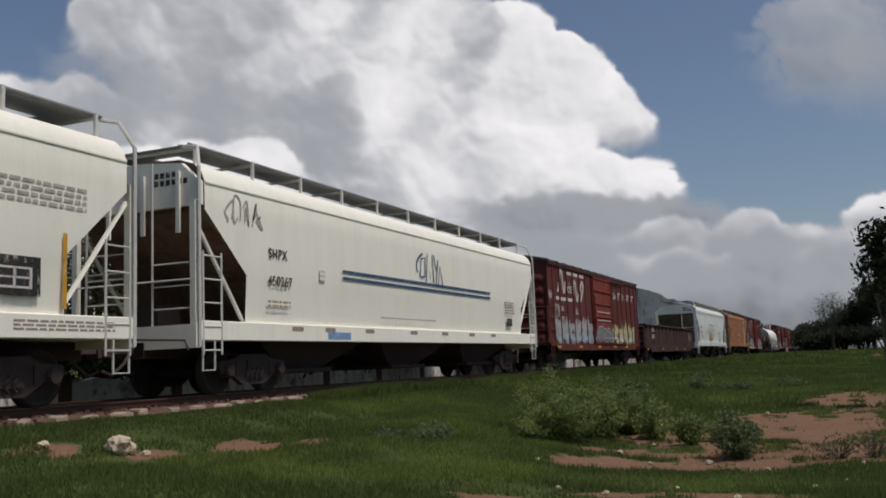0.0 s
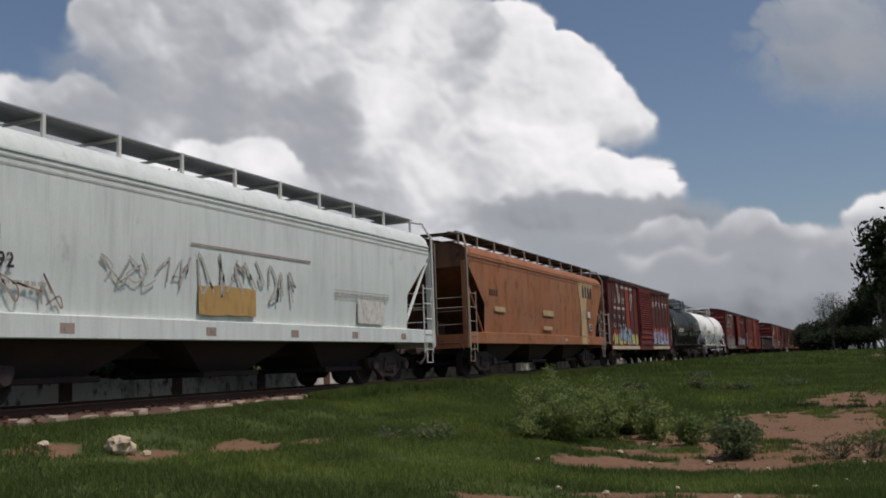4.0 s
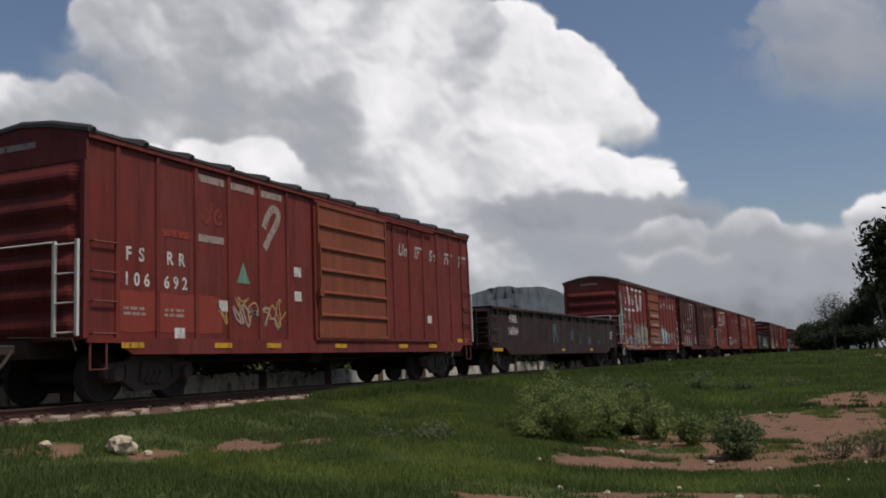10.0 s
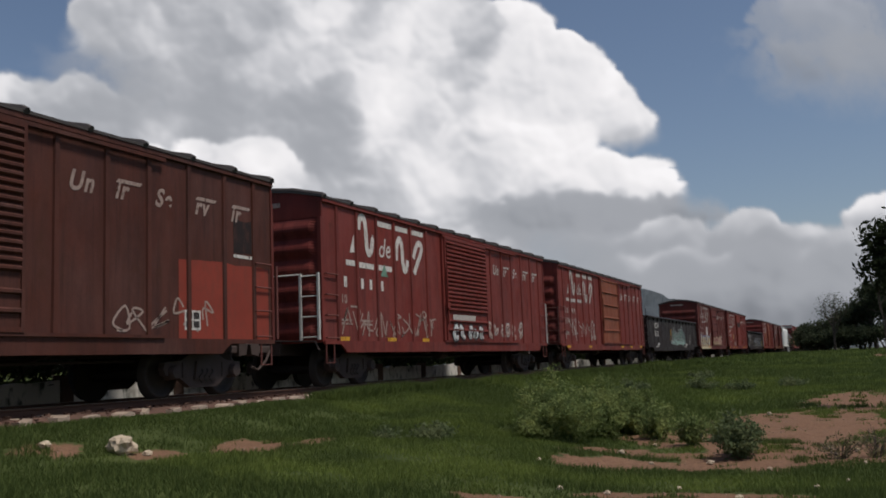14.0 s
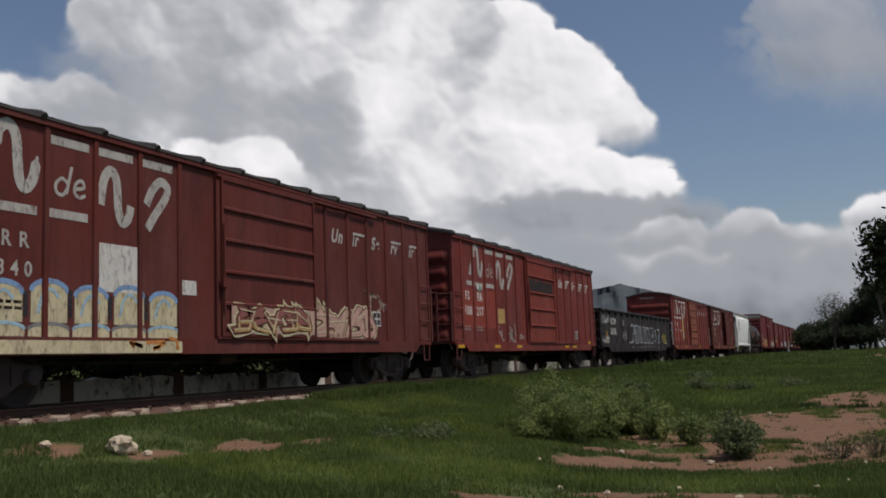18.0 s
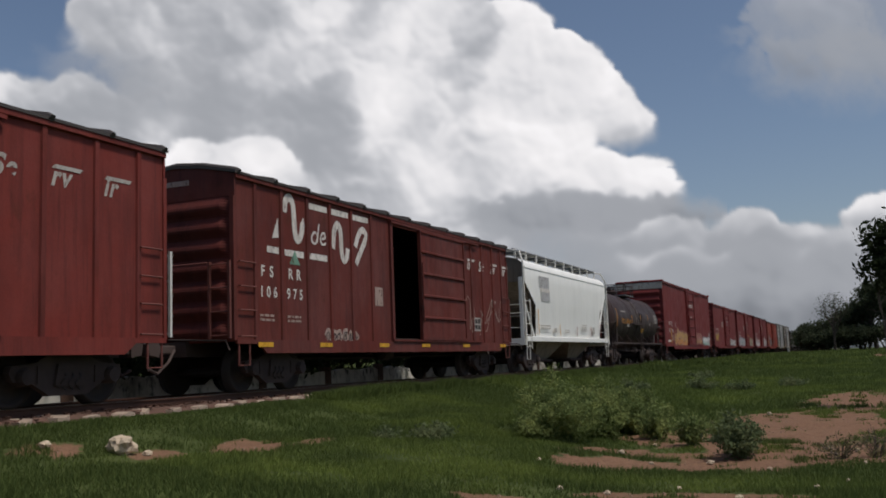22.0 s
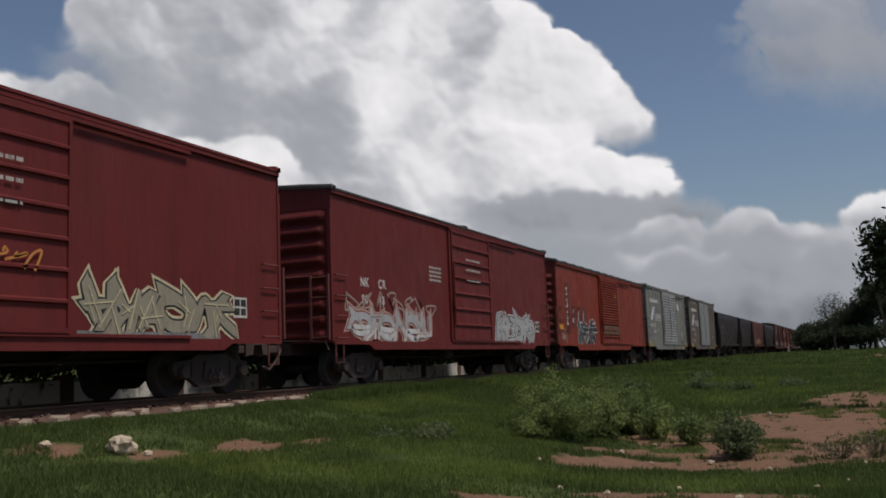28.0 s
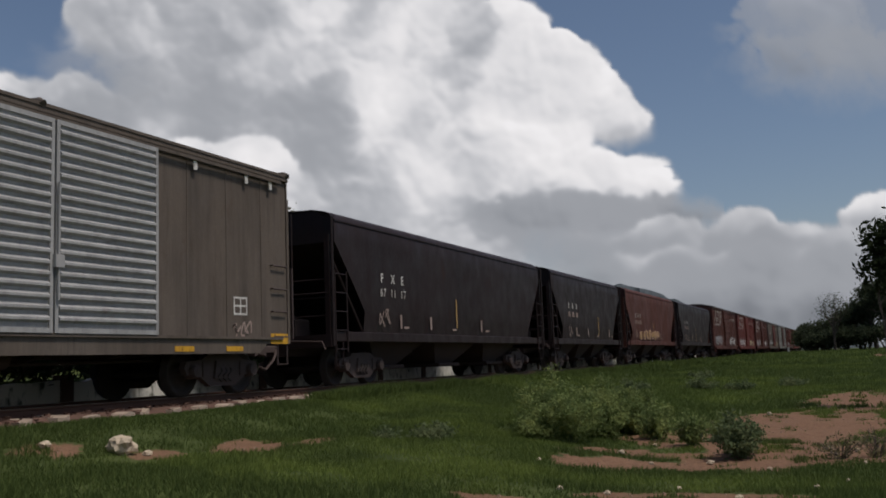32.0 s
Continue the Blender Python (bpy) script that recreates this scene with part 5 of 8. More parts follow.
class Vapour:
    """A sheet of cloud, made of heaped lobes: each has a crisp knobbly crown and fades into shade below."""

    def __init__(self, u0, u1, v0, v1, step, seed, knob=1.0):
        us, vs = np.arange(u0, u1 + 1, step), np.arange(v0, v1 + 1, step)
        self.U, self.V = np.meshgrid(us, vs, indexing="ij")
        U, V = self.U, self.V
        self.wu = U + (fbm(U / 70, V / 70, seed + 1, 3) - 0.5) * 56
        self.wv = V + (fbm(U / 70 + 9, V / 70, seed + 11, 3) - 0.5) * 56
        self.swell = (0.52 * knobs(self.wu / 52, self.wv / 52, seed + 3) + 0.31 * knobs(self.wu / 23, self.wv / 23, seed + 4) + 0.17 * knobs(U / 11, V / 11, seed + 5)) * knob
        # bulges paler on upper right slopes: light from there, put into the tone
        gu, gv = np.gradient(blur(self.swell, 5) * 26, step)
        self.relief = np.clip(-gu * 0.45 + gv * 0.75, -1, 1)
        self.mottle = fbm(self.wu / 95, self.wv / 80, seed + 21, 4, 0.42) - 0.5
        self.wisp = fbm(self.wu / 60, self.wv / 45, seed + 31, 5) - 0.5
        self.lum, self.alpha, self.step = np.full(U.shape, 0.8), np.zeros(U.shape), step

    def lobe(self, cx, cy, rx, ry, hi, lo, soft=8.0, dense=1.0, knob=24.0):
        """One lobe: centre, half-lengths, its tone at the crown and at the foot, the crown's softness, its density."""
        du, dv = (self.wu * 0.6 + self.U * 0.4 - cx) / rx, (self.wv * 0.6 + self.V * 0.4 - cy) / ry
        rad = np.hypot(du, dv)
        d = (1 - rad) * min(rx, ry) + knob * (self.swell - 0.55) + self.wisp * soft * 1.6
        foot = np.clip((dv + 0.1) / 0.9, 0, 1)
        give = soft * (1 + 2.5 * foot)
        cover = smooth01(0, 1, (d / give + 1) * 0.5) * dense
        # crown-to-foot tone and bright rim paint the cloud's light and shade
        tone = hi + (lo - hi) * smooth01(-0.75, 0.95, dv * 0.85 - du * 0.30)
        tone = tone + 0.085 * self.relief + 0.20 * self.mottle
        rim = np.exp(-np.clip(d, 0, None) / 9.0) * (1 - foot) * (0.035 if soft < 12 else 0.0)
        self.lum = self.lum + (tone + rim - self.lum) * cover
        self.alpha = self.alpha + (1 - self.alpha) * cover
        return self

    def sheet(self, name, label, veil=1.0, fade=None):
        U, V = self.U, self.V
        lum = blur(self.lum, 1)
        lum = lum - 0.125 * np.exp(-((lum - 0.80) / 0.12) ** 2)
        lum = np.clip(np.where(lum > 0.88, 0.88 + (lum - 0.88) * 0.62, lum), 0.3, 0.96)
        alpha = self.alpha * veil
        if fade:
            alpha = alpha * smooth01(fade[0], fade[1], U)
        grey = np.clip((0.93 - lum) / 0.45, 0, 1)
        rgb = np.stack([lum * (1 - 0.045 * grey), lum * (1 - 0.006 * grey), lum * (1 + 0.042 * grey)], -1)
        lin = np.where(rgb <= 0.04045, rgb / 12.92, ((rgb + 0.055) / 1.055) ** 2.4)
        col = np.concatenate([lin, alpha[..., None]], -1).astype(np.float32)
        s = CLOUD_R / FOCAL
        n, k = U.shape
        idx = np.arange(n * k).reshape(n, k)
        faces = np.stack([idx[:-1, :-1], idx[:-1, 1:], idx[1:, 1:], idx[1:, :-1]], -1).reshape(-1, 4)
        keep = alpha.reshape(-1)[faces].max(1) > 0.003
        me = bpy.data.meshes.new(name)
        me.from_pydata(np.stack([(U - 784) * s, (441 - V) * s, 0 * U], -1).reshape(-1, 3).tolist(), [], faces[keep].tolist())
        a = me.color_attributes.new("vapour", "FLOAT_COLOR", "POINT")
        a.data.foreach_set("color", col.reshape(-1))
        me.materials.append(CLOUDM)
        return tagged(new(name, me), label, "cloud", kind="structure")


CLOUDM = bpy.data.materials.new("cloud_vapour")
CLOUDM.use_nodes = True
nt = CLOUDM.node_tree
nt.nodes.remove(nt.nodes["Principled BSDF"])
va = nt.nodes.new("ShaderNodeVertexColor")
va.layer_name = "vapour"
em, tr, mx = nt.nodes.new("ShaderNodeEmission"), nt.nodes.new("ShaderNodeBsdfTransparent"), nt.nodes.new("ShaderNodeMixShader")
nt.links.new(va.outputs["Color"], em.inputs["Color"])
nt.links.new(va.outputs["Alpha"], mx.inputs[0])
nt.links.new(tr.outputs[0], mx.inputs[1])
nt.links.new(em.outputs[0], mx.inputs[2])
nt.links.new(mx.outputs[0], nt.nodes["Material Output"].inputs["Surface"])

heap = Vapour(-90, 1290, -60, 660, 3, 3)
# the grey-white mass behind, from its upper edge down
heap.lobe(600, -30, 250, 150, 0.90, 0.82, 14).lobe(470, 40, 230, 150, 0.85, 0.80, 20).lobe(330, 50, 130, 110, 0.85, 0.79, 24)
heap.lobe(205, 40, 78, 58, 0.86, 0.80, 9).lobe(260, 135, 130, 50, 0.72, 0.72, 40, 0.5).lobe(420, 180, 200, 120, 0.84, 0.78, 40).lobe(650, 170, 240, 150, 0.91, 0.85, 40)
heap.lobe(30, 255, 150, 115, 0.85, 0.76, 10).lobe(145, 245, 110, 100, 0.85, 0.76, 10).lobe(230, 280, 130, 110, 0.82, 0.74, 30).lobe(60, 330, 240, 110, 0.80, 0.76, 40)
heap.lobe(400, 300, 260, 130, 0.80, 0.76, 50).lobe(640, 320, 220, 140, 0.87, 0.83, 50).lobe(420, 480, 620, 150, 0.83, 0.74, 50)
# the bright tower
heap.lobe(878, 112, 130, 106, 1.0, 0.95, 6).lobe(980, 160, 110, 104, 1.0, 0.93, 5).lobe(1048, 186, 68, 62, 0.99, 0.90, 5).lobe(1104, 222, 48, 34, 0.96, 0.86, 4, 1.0, 16)
heap.lobe(700, 110, 70, 90, 0.93, 0.87, 20).lobe(800, 115, 80, 112, 0.90, 0.85, 9).lobe(842, 48, 40, 44, 0.91, 0.86, 6).lobe(620, 155, 96, 56, 0.93, 0.86, 16)
heap.lobe(740, 235, 130, 90, 0.91, 0.86, 26).lobe(985, 180, 96, 76, 0.95, 0.86, 12).lobe(920, 200, 70, 120, 0.98, 0.93, 24).lobe(920, 262, 130, 60, 0.97, 0.90, 12)
heap.lobe(845, 300, 130, 70, 0.92, 0.87, 18).lobe(1030, 312, 80, 46, 0.96, 0.88, 9).lobe(720, 320, 150, 80, 0.91, 0.86, 24)
heap.lobe(1106, 346, 98, 66, 0.96, 0.78, 6).lobe(960, 345, 150, 66, 0.93, 0.72, 14).lobe(800, 370, 170, 70, 0.90, 0.82, 20).lobe(1030, 393, 200, 34, 0.64, 0.57, 16)
# lower lobes on the shaded side
heap.lobe(555, 285, 95, 110, 0.79, 0.75, 34).lobe(345, 296, 50, 46, 0.95, 0.88, 6).lobe(440, 335, 95, 88, 0.93, 0.84, 8).lobe(250, 292, 48, 34, 0.94, 0.86, 7)
heap.lobe(25, 325, 62, 42, 0.91, 0.84, 9).lobe(130, 335, 110, 58, 0.85, 0.80, 24).lobe(300, 375, 160, 70, 0.90, 0.82, 20).lobe(600, 400, 220, 80, 0.87, 0.79, 22).lobe(400, 460, 420, 90, 0.86, 0.78, 30)
low = Vapour(840, 1660, 320, 660, 4, 9)
low.lobe(1240, 600, 620, 150, 0.62, 0.55, 44).lobe(1000, 500, 260, 80, 0.66, 0.58, 40).lobe(1530, 530, 190, 110, 0.63, 0.56, 30)
low.lobe(1090, 448, 100, 34, 0.82, 0.64, 14).lobe(1185, 432, 74, 42, 0.88, 0.62, 6).lobe(1235, 442, 60, 38, 0.86, 0.62, 7).lobe(1318, 430, 66, 46, 0.90, 0.62, 5).lobe(1395, 424, 44, 18, 0.84, 0.64, 7)
low.lobe(1150, 480, 120, 30, 0.82, 0.64, 12).lobe(1275, 476, 110, 34, 0.80, 0.58, 10).lobe(1410, 474, 100, 36, 0.76, 0.57, 12).lobe(1552, 392, 60, 38, 0.92, 0.68, 5).lobe(1500, 448, 64, 44, 0.80, 0.60, 9)
low.lobe(1200, 525, 200, 34, 0.69, 0.56, 18).lobe(1400, 530, 160, 34, 0.68, 0.56, 18)
torn = Vapour(1260, 1760, -80, 260, 4, 17)
torn.lobe(1585, 5, 150, 55, 0.76, 0.60, 10, 0.6, 60).lobe(1445, 40, 86, 42, 0.78, 0.60, 8, 0.6, 60).lobe(1495, 92, 92, 32, 0.68, 0.56, 12, 0.6, 56).lobe(1625, 105, 130, 40, 0.64, 0.56, 16, 0.7, 50)
clouds_main = heap.sheet("backdrop_cumulus", "towering white cumulus cloud with grey shaded base")
clouds_low = low.sheet("backdrop_low_clouds", "low bank of pale grey cloud near the horizon", fade=(870, 1130))
clouds_wisp = torn.sheet("backdrop_wisp", "torn grey cloud in a blue sky", 0.9)


def sky_pose(du, dv, depth):
    """Where a cloud sheet stands after drifting by du, dv."""
    m = aim(66.4725)
    return m @ Matrix.Translation((du * CLOUD_R / FOCAL, -dv * CLOUD_R / FOCAL, -CLOUD_R + depth))


# ---- far hills ----
# distance haze is mixed into the hill's own bluish colour
HILL = plain("hazy_hill", (0.046, 0.059, 0.068), 1.0, 0, 0.35, 0.012)


def hills(name, us0, tops, depth, label):
    """A ridge whose crest follows given bearings and heights, with rough slopes towards the viewer."""
    m = aim(66.4725)
    us = np.arange(700, 1560, 3.0)
    base = 652 - 0.039 * (us - 784)
    top = np.maximum(base - np.interp(us, us0, tops), 2)
    top = top + (fbm(us / 40, us * 0 + 2, 71, 5) - 0.5) * 10
    rows = np.linspace(0, 1, 14)
    vs, fs = [], []
    nr = len(rows)
    for i, u in enumerate(us):
        gully = fbm(np.full(nr, u / 34.0) + rows * 0.5, rows * 2.5, 77, 4)
        for f, g in zip(rows, gully):
            far = depth + f * 900 + (g - 0.5) * 420 * f
            vs.append(tuple(m @ Vector(((u - 784) * far / FOCAL, (441 - (base[i] - top[i] * f)) * far / FOCAL, -far))))
    for i in range(len(us) - 1):
        fs += [(i * nr + k, (i + 1) * nr + k, (i + 1) * nr + k + 1, i * nr + k + 1) for k in range(nr - 1)]
    me = bpy.data.meshes.new(name)
    me.from_pydata(vs, [], fs)
    me.materials.append(HILL)
    return tagged(new(name, me), label, "hill", kind="structure")


hills("backdrop_hills", [700, 760, 850, 900, 960, 1010, 1050, 1097, 1140, 1185, 1250, 1350, 1450, 1560], [556, 542, 516, 507, 509, 520, 514, 500, 510, 524, 556, 588, 606, 612], 2600, "hazy blue grey hills on the horizon")

# ---- low wall behind the track ----
wm, nt, bs = shader("limewashed_concrete")
w1, w2, w3 = noise_tex(nt, 1.7, 6, (1, 1, 0.8), 0.65), noise_tex(nt, 7, 5, (1, 1, 0.5)), noise_tex(nt, 40, 3)
cc = mix(nt, ramp(nt, w1, 0.50, 0.66), (0.64, 0.61, 0.56), (0.24, 0.22, 0.19))
cc = mix(nt, ramp(nt, w2, 0.53, 0.66, 0, 0.9), cc, (0.06, 0.065, 0.045))
nt.links.new(cc, bs.inputs["Base Color"])
bs.inputs["Roughness"].default_value = 0.95
bump(nt, bs, w3, 0.5, 0.02)
wall = thing("wall_behind_track", "low limewashed concrete wall, stained and mossy", "wall", kind="structure")
wall.location = (0, 14.6, 0)
rnd = random.Random(8)
wx = 4.06
while wx < 120:
    w = 3.38
    h = 0.36 + rnd.uniform(-0.04, 0.05)
    mtop = [(wx + 0.165, -0.5)] + [(wx + 0.165 + (w - 0.33) * k / 9, h + rnd.uniform(-0.05, 0.04)) for k in range(10)] + [(wx + w - 0.165, -0.5)]
    part("wall_panel", M().prism_y(list(reversed(mtop)), -0.08, 0.08), wm, wall)
    part("pilaster", M().box(wx - 0.16, wx + 0.16, -0.11, 0.11, -0.5, h + 0.10), BALLAST, wall)
    wx += w

# ---- plants ----
BARK = plain("grey_brown_bark", (0.085, 0.066, 0.050), 0.95, 0, 0.5, 12)


def leaf_mat(name, a, b, tip=None):
    mat, nt, bs = shader(name)
    geo = nt.nodes.new("ShaderNodeNewGeometry")
    c = mix(nt, geo.outputs["Random Per Island"], a, b)
    if tip:
        c = mix(nt, ramp(nt, noise_tex(nt, 2.2, 3), 0.5, 0.7, 0, 0.8), c, tip)
    nt.links.new(c, bs.inputs["Base Color"])
    bs.inputs["Roughness"].default_value = 0.75
    bs.inputs["Specular IOR Level"].default_value = 0.08
    see_through(nt, bs, c, 0.45)
    return mat


LEAF_T = leaf_mat("mesquite_leaves", (0.060, 0.068, 0.033), (0.150, 0.150, 0.078), (0.17, 0.12, 0.075))
LEAF_D = leaf_mat("dark_leaves", (0.016, 0.024, 0.010), (0.038, 0.050, 0.021))
# far leaves, paler and greyer than LEAF_D: haze put into the colour
LEAF_F = leaf_mat("hazed_field_edge_leaves", (0.034, 0.046, 0.026), (0.078, 0.092, 0.050))
LEAF_W = leaf_mat("weed_leaves", (0.110, 0.152, 0.048), (0.220, 0.270, 0.100), (0.36, 0.39, 0.13))
LEAF_S = leaf_mat("shrub_leaves", (0.085, 0.115, 0.050), (0.170, 0.205, 0.100), (0.24, 0.26, 0.12))
LEAF_Y = leaf_mat("dry_leaves", (0.11, 0.11, 0.055), (0.24, 0.20, 0.11))


def leaves(centres, n, spread, size, rs, flatten=0.8):
    """Small pointed leaves scattered in clumps round the given centres."""
    c = np.asarray(centres)[rs.randint(0, len(centres), n)]
    p = c + rs.normal(0, 1, (n, 3)) * np.array([spread, spread, spread * flatten])
    a, b = rs.normal(0, 1, (n, 3)), rs.normal(0, 1, (n, 3))
    a /= np.linalg.norm(a, axis=1)[:, None]
    b -= a * (a * b).sum(1)[:, None]
    b /= np.linalg.norm(b, axis=1)[:, None]
    s = size * (0.55 + 0.9 * rs.rand(n))[:, None]
    return np.stack([p - a * s, p + b * s * 0.42, p + a * s, p - b * s * 0.42], 1).reshape(-1, 3)


def quad_mesh(name, pts, mat):
    n = len(pts) // 4
    me = bpy.data.meshes.new(name)
    me.vertices.add(n * 4)
    me.vertices.foreach_set("co", pts.astype(np.float32).reshape(-1))
    me.loops.add(n * 4)
    me.loops.foreach_set("vertex_index", np.arange(n * 4, dtype=np.int32))
    me.polygons.add(n)
    me.polygons.foreach_set("loop_start", np.arange(0, n * 4, 4, dtype=np.int32))
    me.update(calc_edges=True)
    me.materials.append(mat)
    return me


def tree(x, y, h, spread, seed, label, n=6000, leaf=0.11, mat=None, stems=3, clump=0.36, name="tree", low=0.32, z=None, sky=0, bare=0.0):
    rnd, rs = random.Random(seed), np.random.RandomState(seed)
    base = float(ground_z(x, y)) if z is None else z
    root = thing(name, label, "tree")
    root.location = (x, y, base - 0.05)
    stem_parts, limbs, tips = [], M(), []

    def grow(p, d, length, r, depth):
        pts, q = [p], p
        for k in range(3):
            d = (d + Vector((rnd.gauss(0, 0.16), rnd.gauss(0, 0.16), rnd.gauss(0.03, 0.10)))).normalized()
            q = q + d * length / 3
            pts.append(q)
        (limbs if depth else stem_parts[-1]).tube(pts, [r, r * 0.86, r * 0.72, r * 0.58], 6 if depth < 2 else 4, False)
        if depth >= 1 + (sky > 1):
            tips.append(tuple(pts[2]))
        if depth == 3:
            tips.append(tuple(q))
            return
        for k in range(rnd.choice((2, 3, 3))):
            side = Vector((rnd.gauss(0, 1), rnd.gauss(0, 1), rnd.uniform(-0.15, 0.75)))
            grow(pts[rnd.choice((2, 3))], (d + side.normalized() * 0.95).normalized(), length * rnd.uniform(0.62, 0.8), r * 0.56, depth + 1)

    for k in range(stems):
        a = 6.283 * (k + rnd.random() * 0.6) / stems
        lean = spread / h * 0.75
        stem_parts.append(M())
        grow(Vector((0.1 * math.cos(a), 0.1 * math.sin(a), 0)), Vector((math.cos(a) * lean, math.sin(a) * lean, 1)).normalized(), h * low, 0.030 * h ** 0.75, 0)
    tp = np.array(tips)
    k = h / max(tp[:, 2].max(), 0.1)
    k2 = spread / max(np.abs(tp[:, :2]).max(), 0.1)
    sc = np.array([k2, k2, k])
    tp = tp[tp[:, 2] * k >= bare * h]

    def spread_out(p):
        """Scales to size; with sky above 1 the upper limbs flatten into an umbrella."""
        p = np.asarray(p) * sc
        if sky > 1:
            rr = np.clip(np.hypot(p[:, 0], p[:, 1]) / spread, 0, 1)
            f = smooth01(0.25 * h, 0.6 * h, p[:, 2])
            dome = h * (1 - 0.32 * rr ** 2) * (0.56 + 0.44 * np.clip(p[:, 2] / h, 0, 1))
            p[:, 2] = p[:, 2] * (1 - f) + dome * f
        return p

    for m in stem_parts + [limbs]:
        m.v = [tuple(v) for v in spread_out(m.v)]
    for m in stem_parts:
        part("trunk", m, BARK, root)
    part("branchwork", limbs, BARK, root)["kind"] = "stuff"
    if n:
        part("crown", quad_mesh("crown", leaves(spread_out(tp), n, clump, leaf, rs, 0.6 if sky > 1 else 0.8), mat or LEAF_T), mat, root)
    return root


MESQ = "mesquite tree with thin grey limbs and sparse dark leaves"
tree(17.2, 20.0, 5.2, 2.6, 11, MESQ, 6200, 0.062, clump=0.28, sky=2, stems=5)
tree(21.4, 21.2, 5.6, 2.4, 12, MESQ, 4500, 0.062, clump=0.26, sky=2, stems=4)
tree(24.4, 22.0, 6.75, 3.4, 13, MESQ, 7000, 0.066, clump=0.27, sky=2, stems=6)
tree(29.4, 22.5, 6.9, 2.7, 15, MESQ, 5200, 0.066, clump=0.26, sky=2, stems=5)
tree(35.9, 25.6, 5.6, 2.0, 16, "dense dark green tree behind the railway", 7500, 0.11, clump=0.3, sky=1)
tree(38.8, 26.0, 7.2, 3.0, 17, "dense dark green tree behind the railway", 11500, 0.11, clump=0.32, sky=1)
tree(43.5, 27.5, 5.6, 2.4, 18, "dense dark green tree behind the railway", 7000, 0.12, clump=0.32, sky=1)
for i, (x, y, h, sp) in enumerate(((15.5, 19.2, 3.0, 1.9), (18.9, 20.4, 3.3, 1.9), (22.0, 20.4, 3.5, 2.0), (25.6, 21.0, 3.7, 2.1), (29.0, 22.0, 4.0, 2.1), (33.0, 23.6, 4.2, 2.2))):
    tree(x, y, h, sp, 80 + i, "dense dark bush under the trees behind the railway", 4200, 0.10, LEAF_T, 4, 0.34, name="bush", low=0.28)
tree(52.0, 30.0, 4.4, 3.0, 19, "low spreading tree behind the railway", 5200, 0.15, sky=1)
tree(62.5, 32.0, 5.2, 3.0, 20, "low spreading tree behind the railway", 5200, 0.16, sky=1)
for i, (x, y, h, sp) in enumerate(((128, -4.4, 9.0, 3.0), (130, -2.5, 8.4, 2.5), (132, -0.6, 6.9, 2.1), (134, 1.0, 5.3, 2.0), (136, 3.2, 4.4, 2.3), (138, 5.0, 3.8, 2.0), (152, 6.4, 4.0, 2.2), (176, 7.4, 4.2, 2.4))):
    tree(x, y, h, sp, 40 + i, "dark bushy tree at the edge of the field", 3000 if i > 2 else 5200, 0.17, LEAF_F, 4, 0.36, low=0.22)
for i, (x, y, h, sp) in enumerate(((126, -3.6, 3.4, 2.6), (128, -1.2, 3.0, 2.4), (130, 1.2, 2.8, 2.4), (134, 3.6, 2.7, 2.3), (140, 5.6, 2.6, 2.1), (160, 6.9, 2.6, 2.2))):
    tree(x, y, h, sp, 60 + i, "dense dark shrub at the edge of the field", 4600, 0.17, LEAF_F, 5, 0.42, name="shrub", low=0.25)
tree(127, 2.3, 7.7, 1.9, 71, "bare grey tree with fine twigs", 2000, 0.08, LEAF_F, 5, 0.35, low=0.33)
tree(25.4, -0.72, 4.75, 1.0, 72, "broad leaved tree leaning over the edge of the field", 2300, 0.085, LEAF_D, 3, 0.13, low=0.5, sky=1, bare=0.62)
# shrubs and weeds along the wall, the shade there put into their leaf colour
rnd = random.Random(31)
for i in range(56):
    x = 8 + i * 1.0 + i * i * 0.014 + rnd.uniform(-0.3, 0.3)
    tree(x, 15.05 + rnd.uniform(-0.1, 0.35), rnd.uniform(0.5, 0.9), rnd.uniform(0.6, 0.9), 100 + i, "leafy green shrub growing behind the low wall", 1300, 0.085, LEAF_D, 4, 0.24, name="shrub", low=0.3)


def weed(x, y, w, h, seed, n=1600, mat=None, leaf=0.034, label="grey green leafy weed bush on bare earth"):
    rnd, rs = random.Random(seed), np.random.RandomState(seed)
    root = thing("weed_bush", label, "weed")
    root.location = (x, y, float(ground_z(x, y)) - 0.02)
    st, tips = M(), []
    for k in range(26):
        a, f = rnd.uniform(0, 6.283), rnd.random() ** 0.6
        ex, ey, ez = math.cos(a) * w * 0.5 * f, math.sin(a) * w * 0.5 * f, h * (1.05 - 0.5 * f) * rnd.uniform(0.5, 1.12)
        pts = [(ex * 0.1, ey * 0.1, 0), (ex * 0.45, ey * 0.45, ez * 0.5), (ex, ey, ez)]
        st.tube(pts, [0.008, 0.006, 0.003], 3, False)
        for u in (0.35, 0.55, 0.75, 0.9, 1.0):
            tips.append((ex * u, ey * u, ez * u))
    stem = part("stem", st, BARK if mat is LEAF_Y else plain("green_stem", (0.07, 0.09, 0.03)), root)
    stem["kind"] = "stuff"
    part("foliage", quad_mesh("foliage", leaves(tips, n, 0.042 + 0.016 * w, leaf, rs, 0.7), mat or LEAF_W), mat, root)


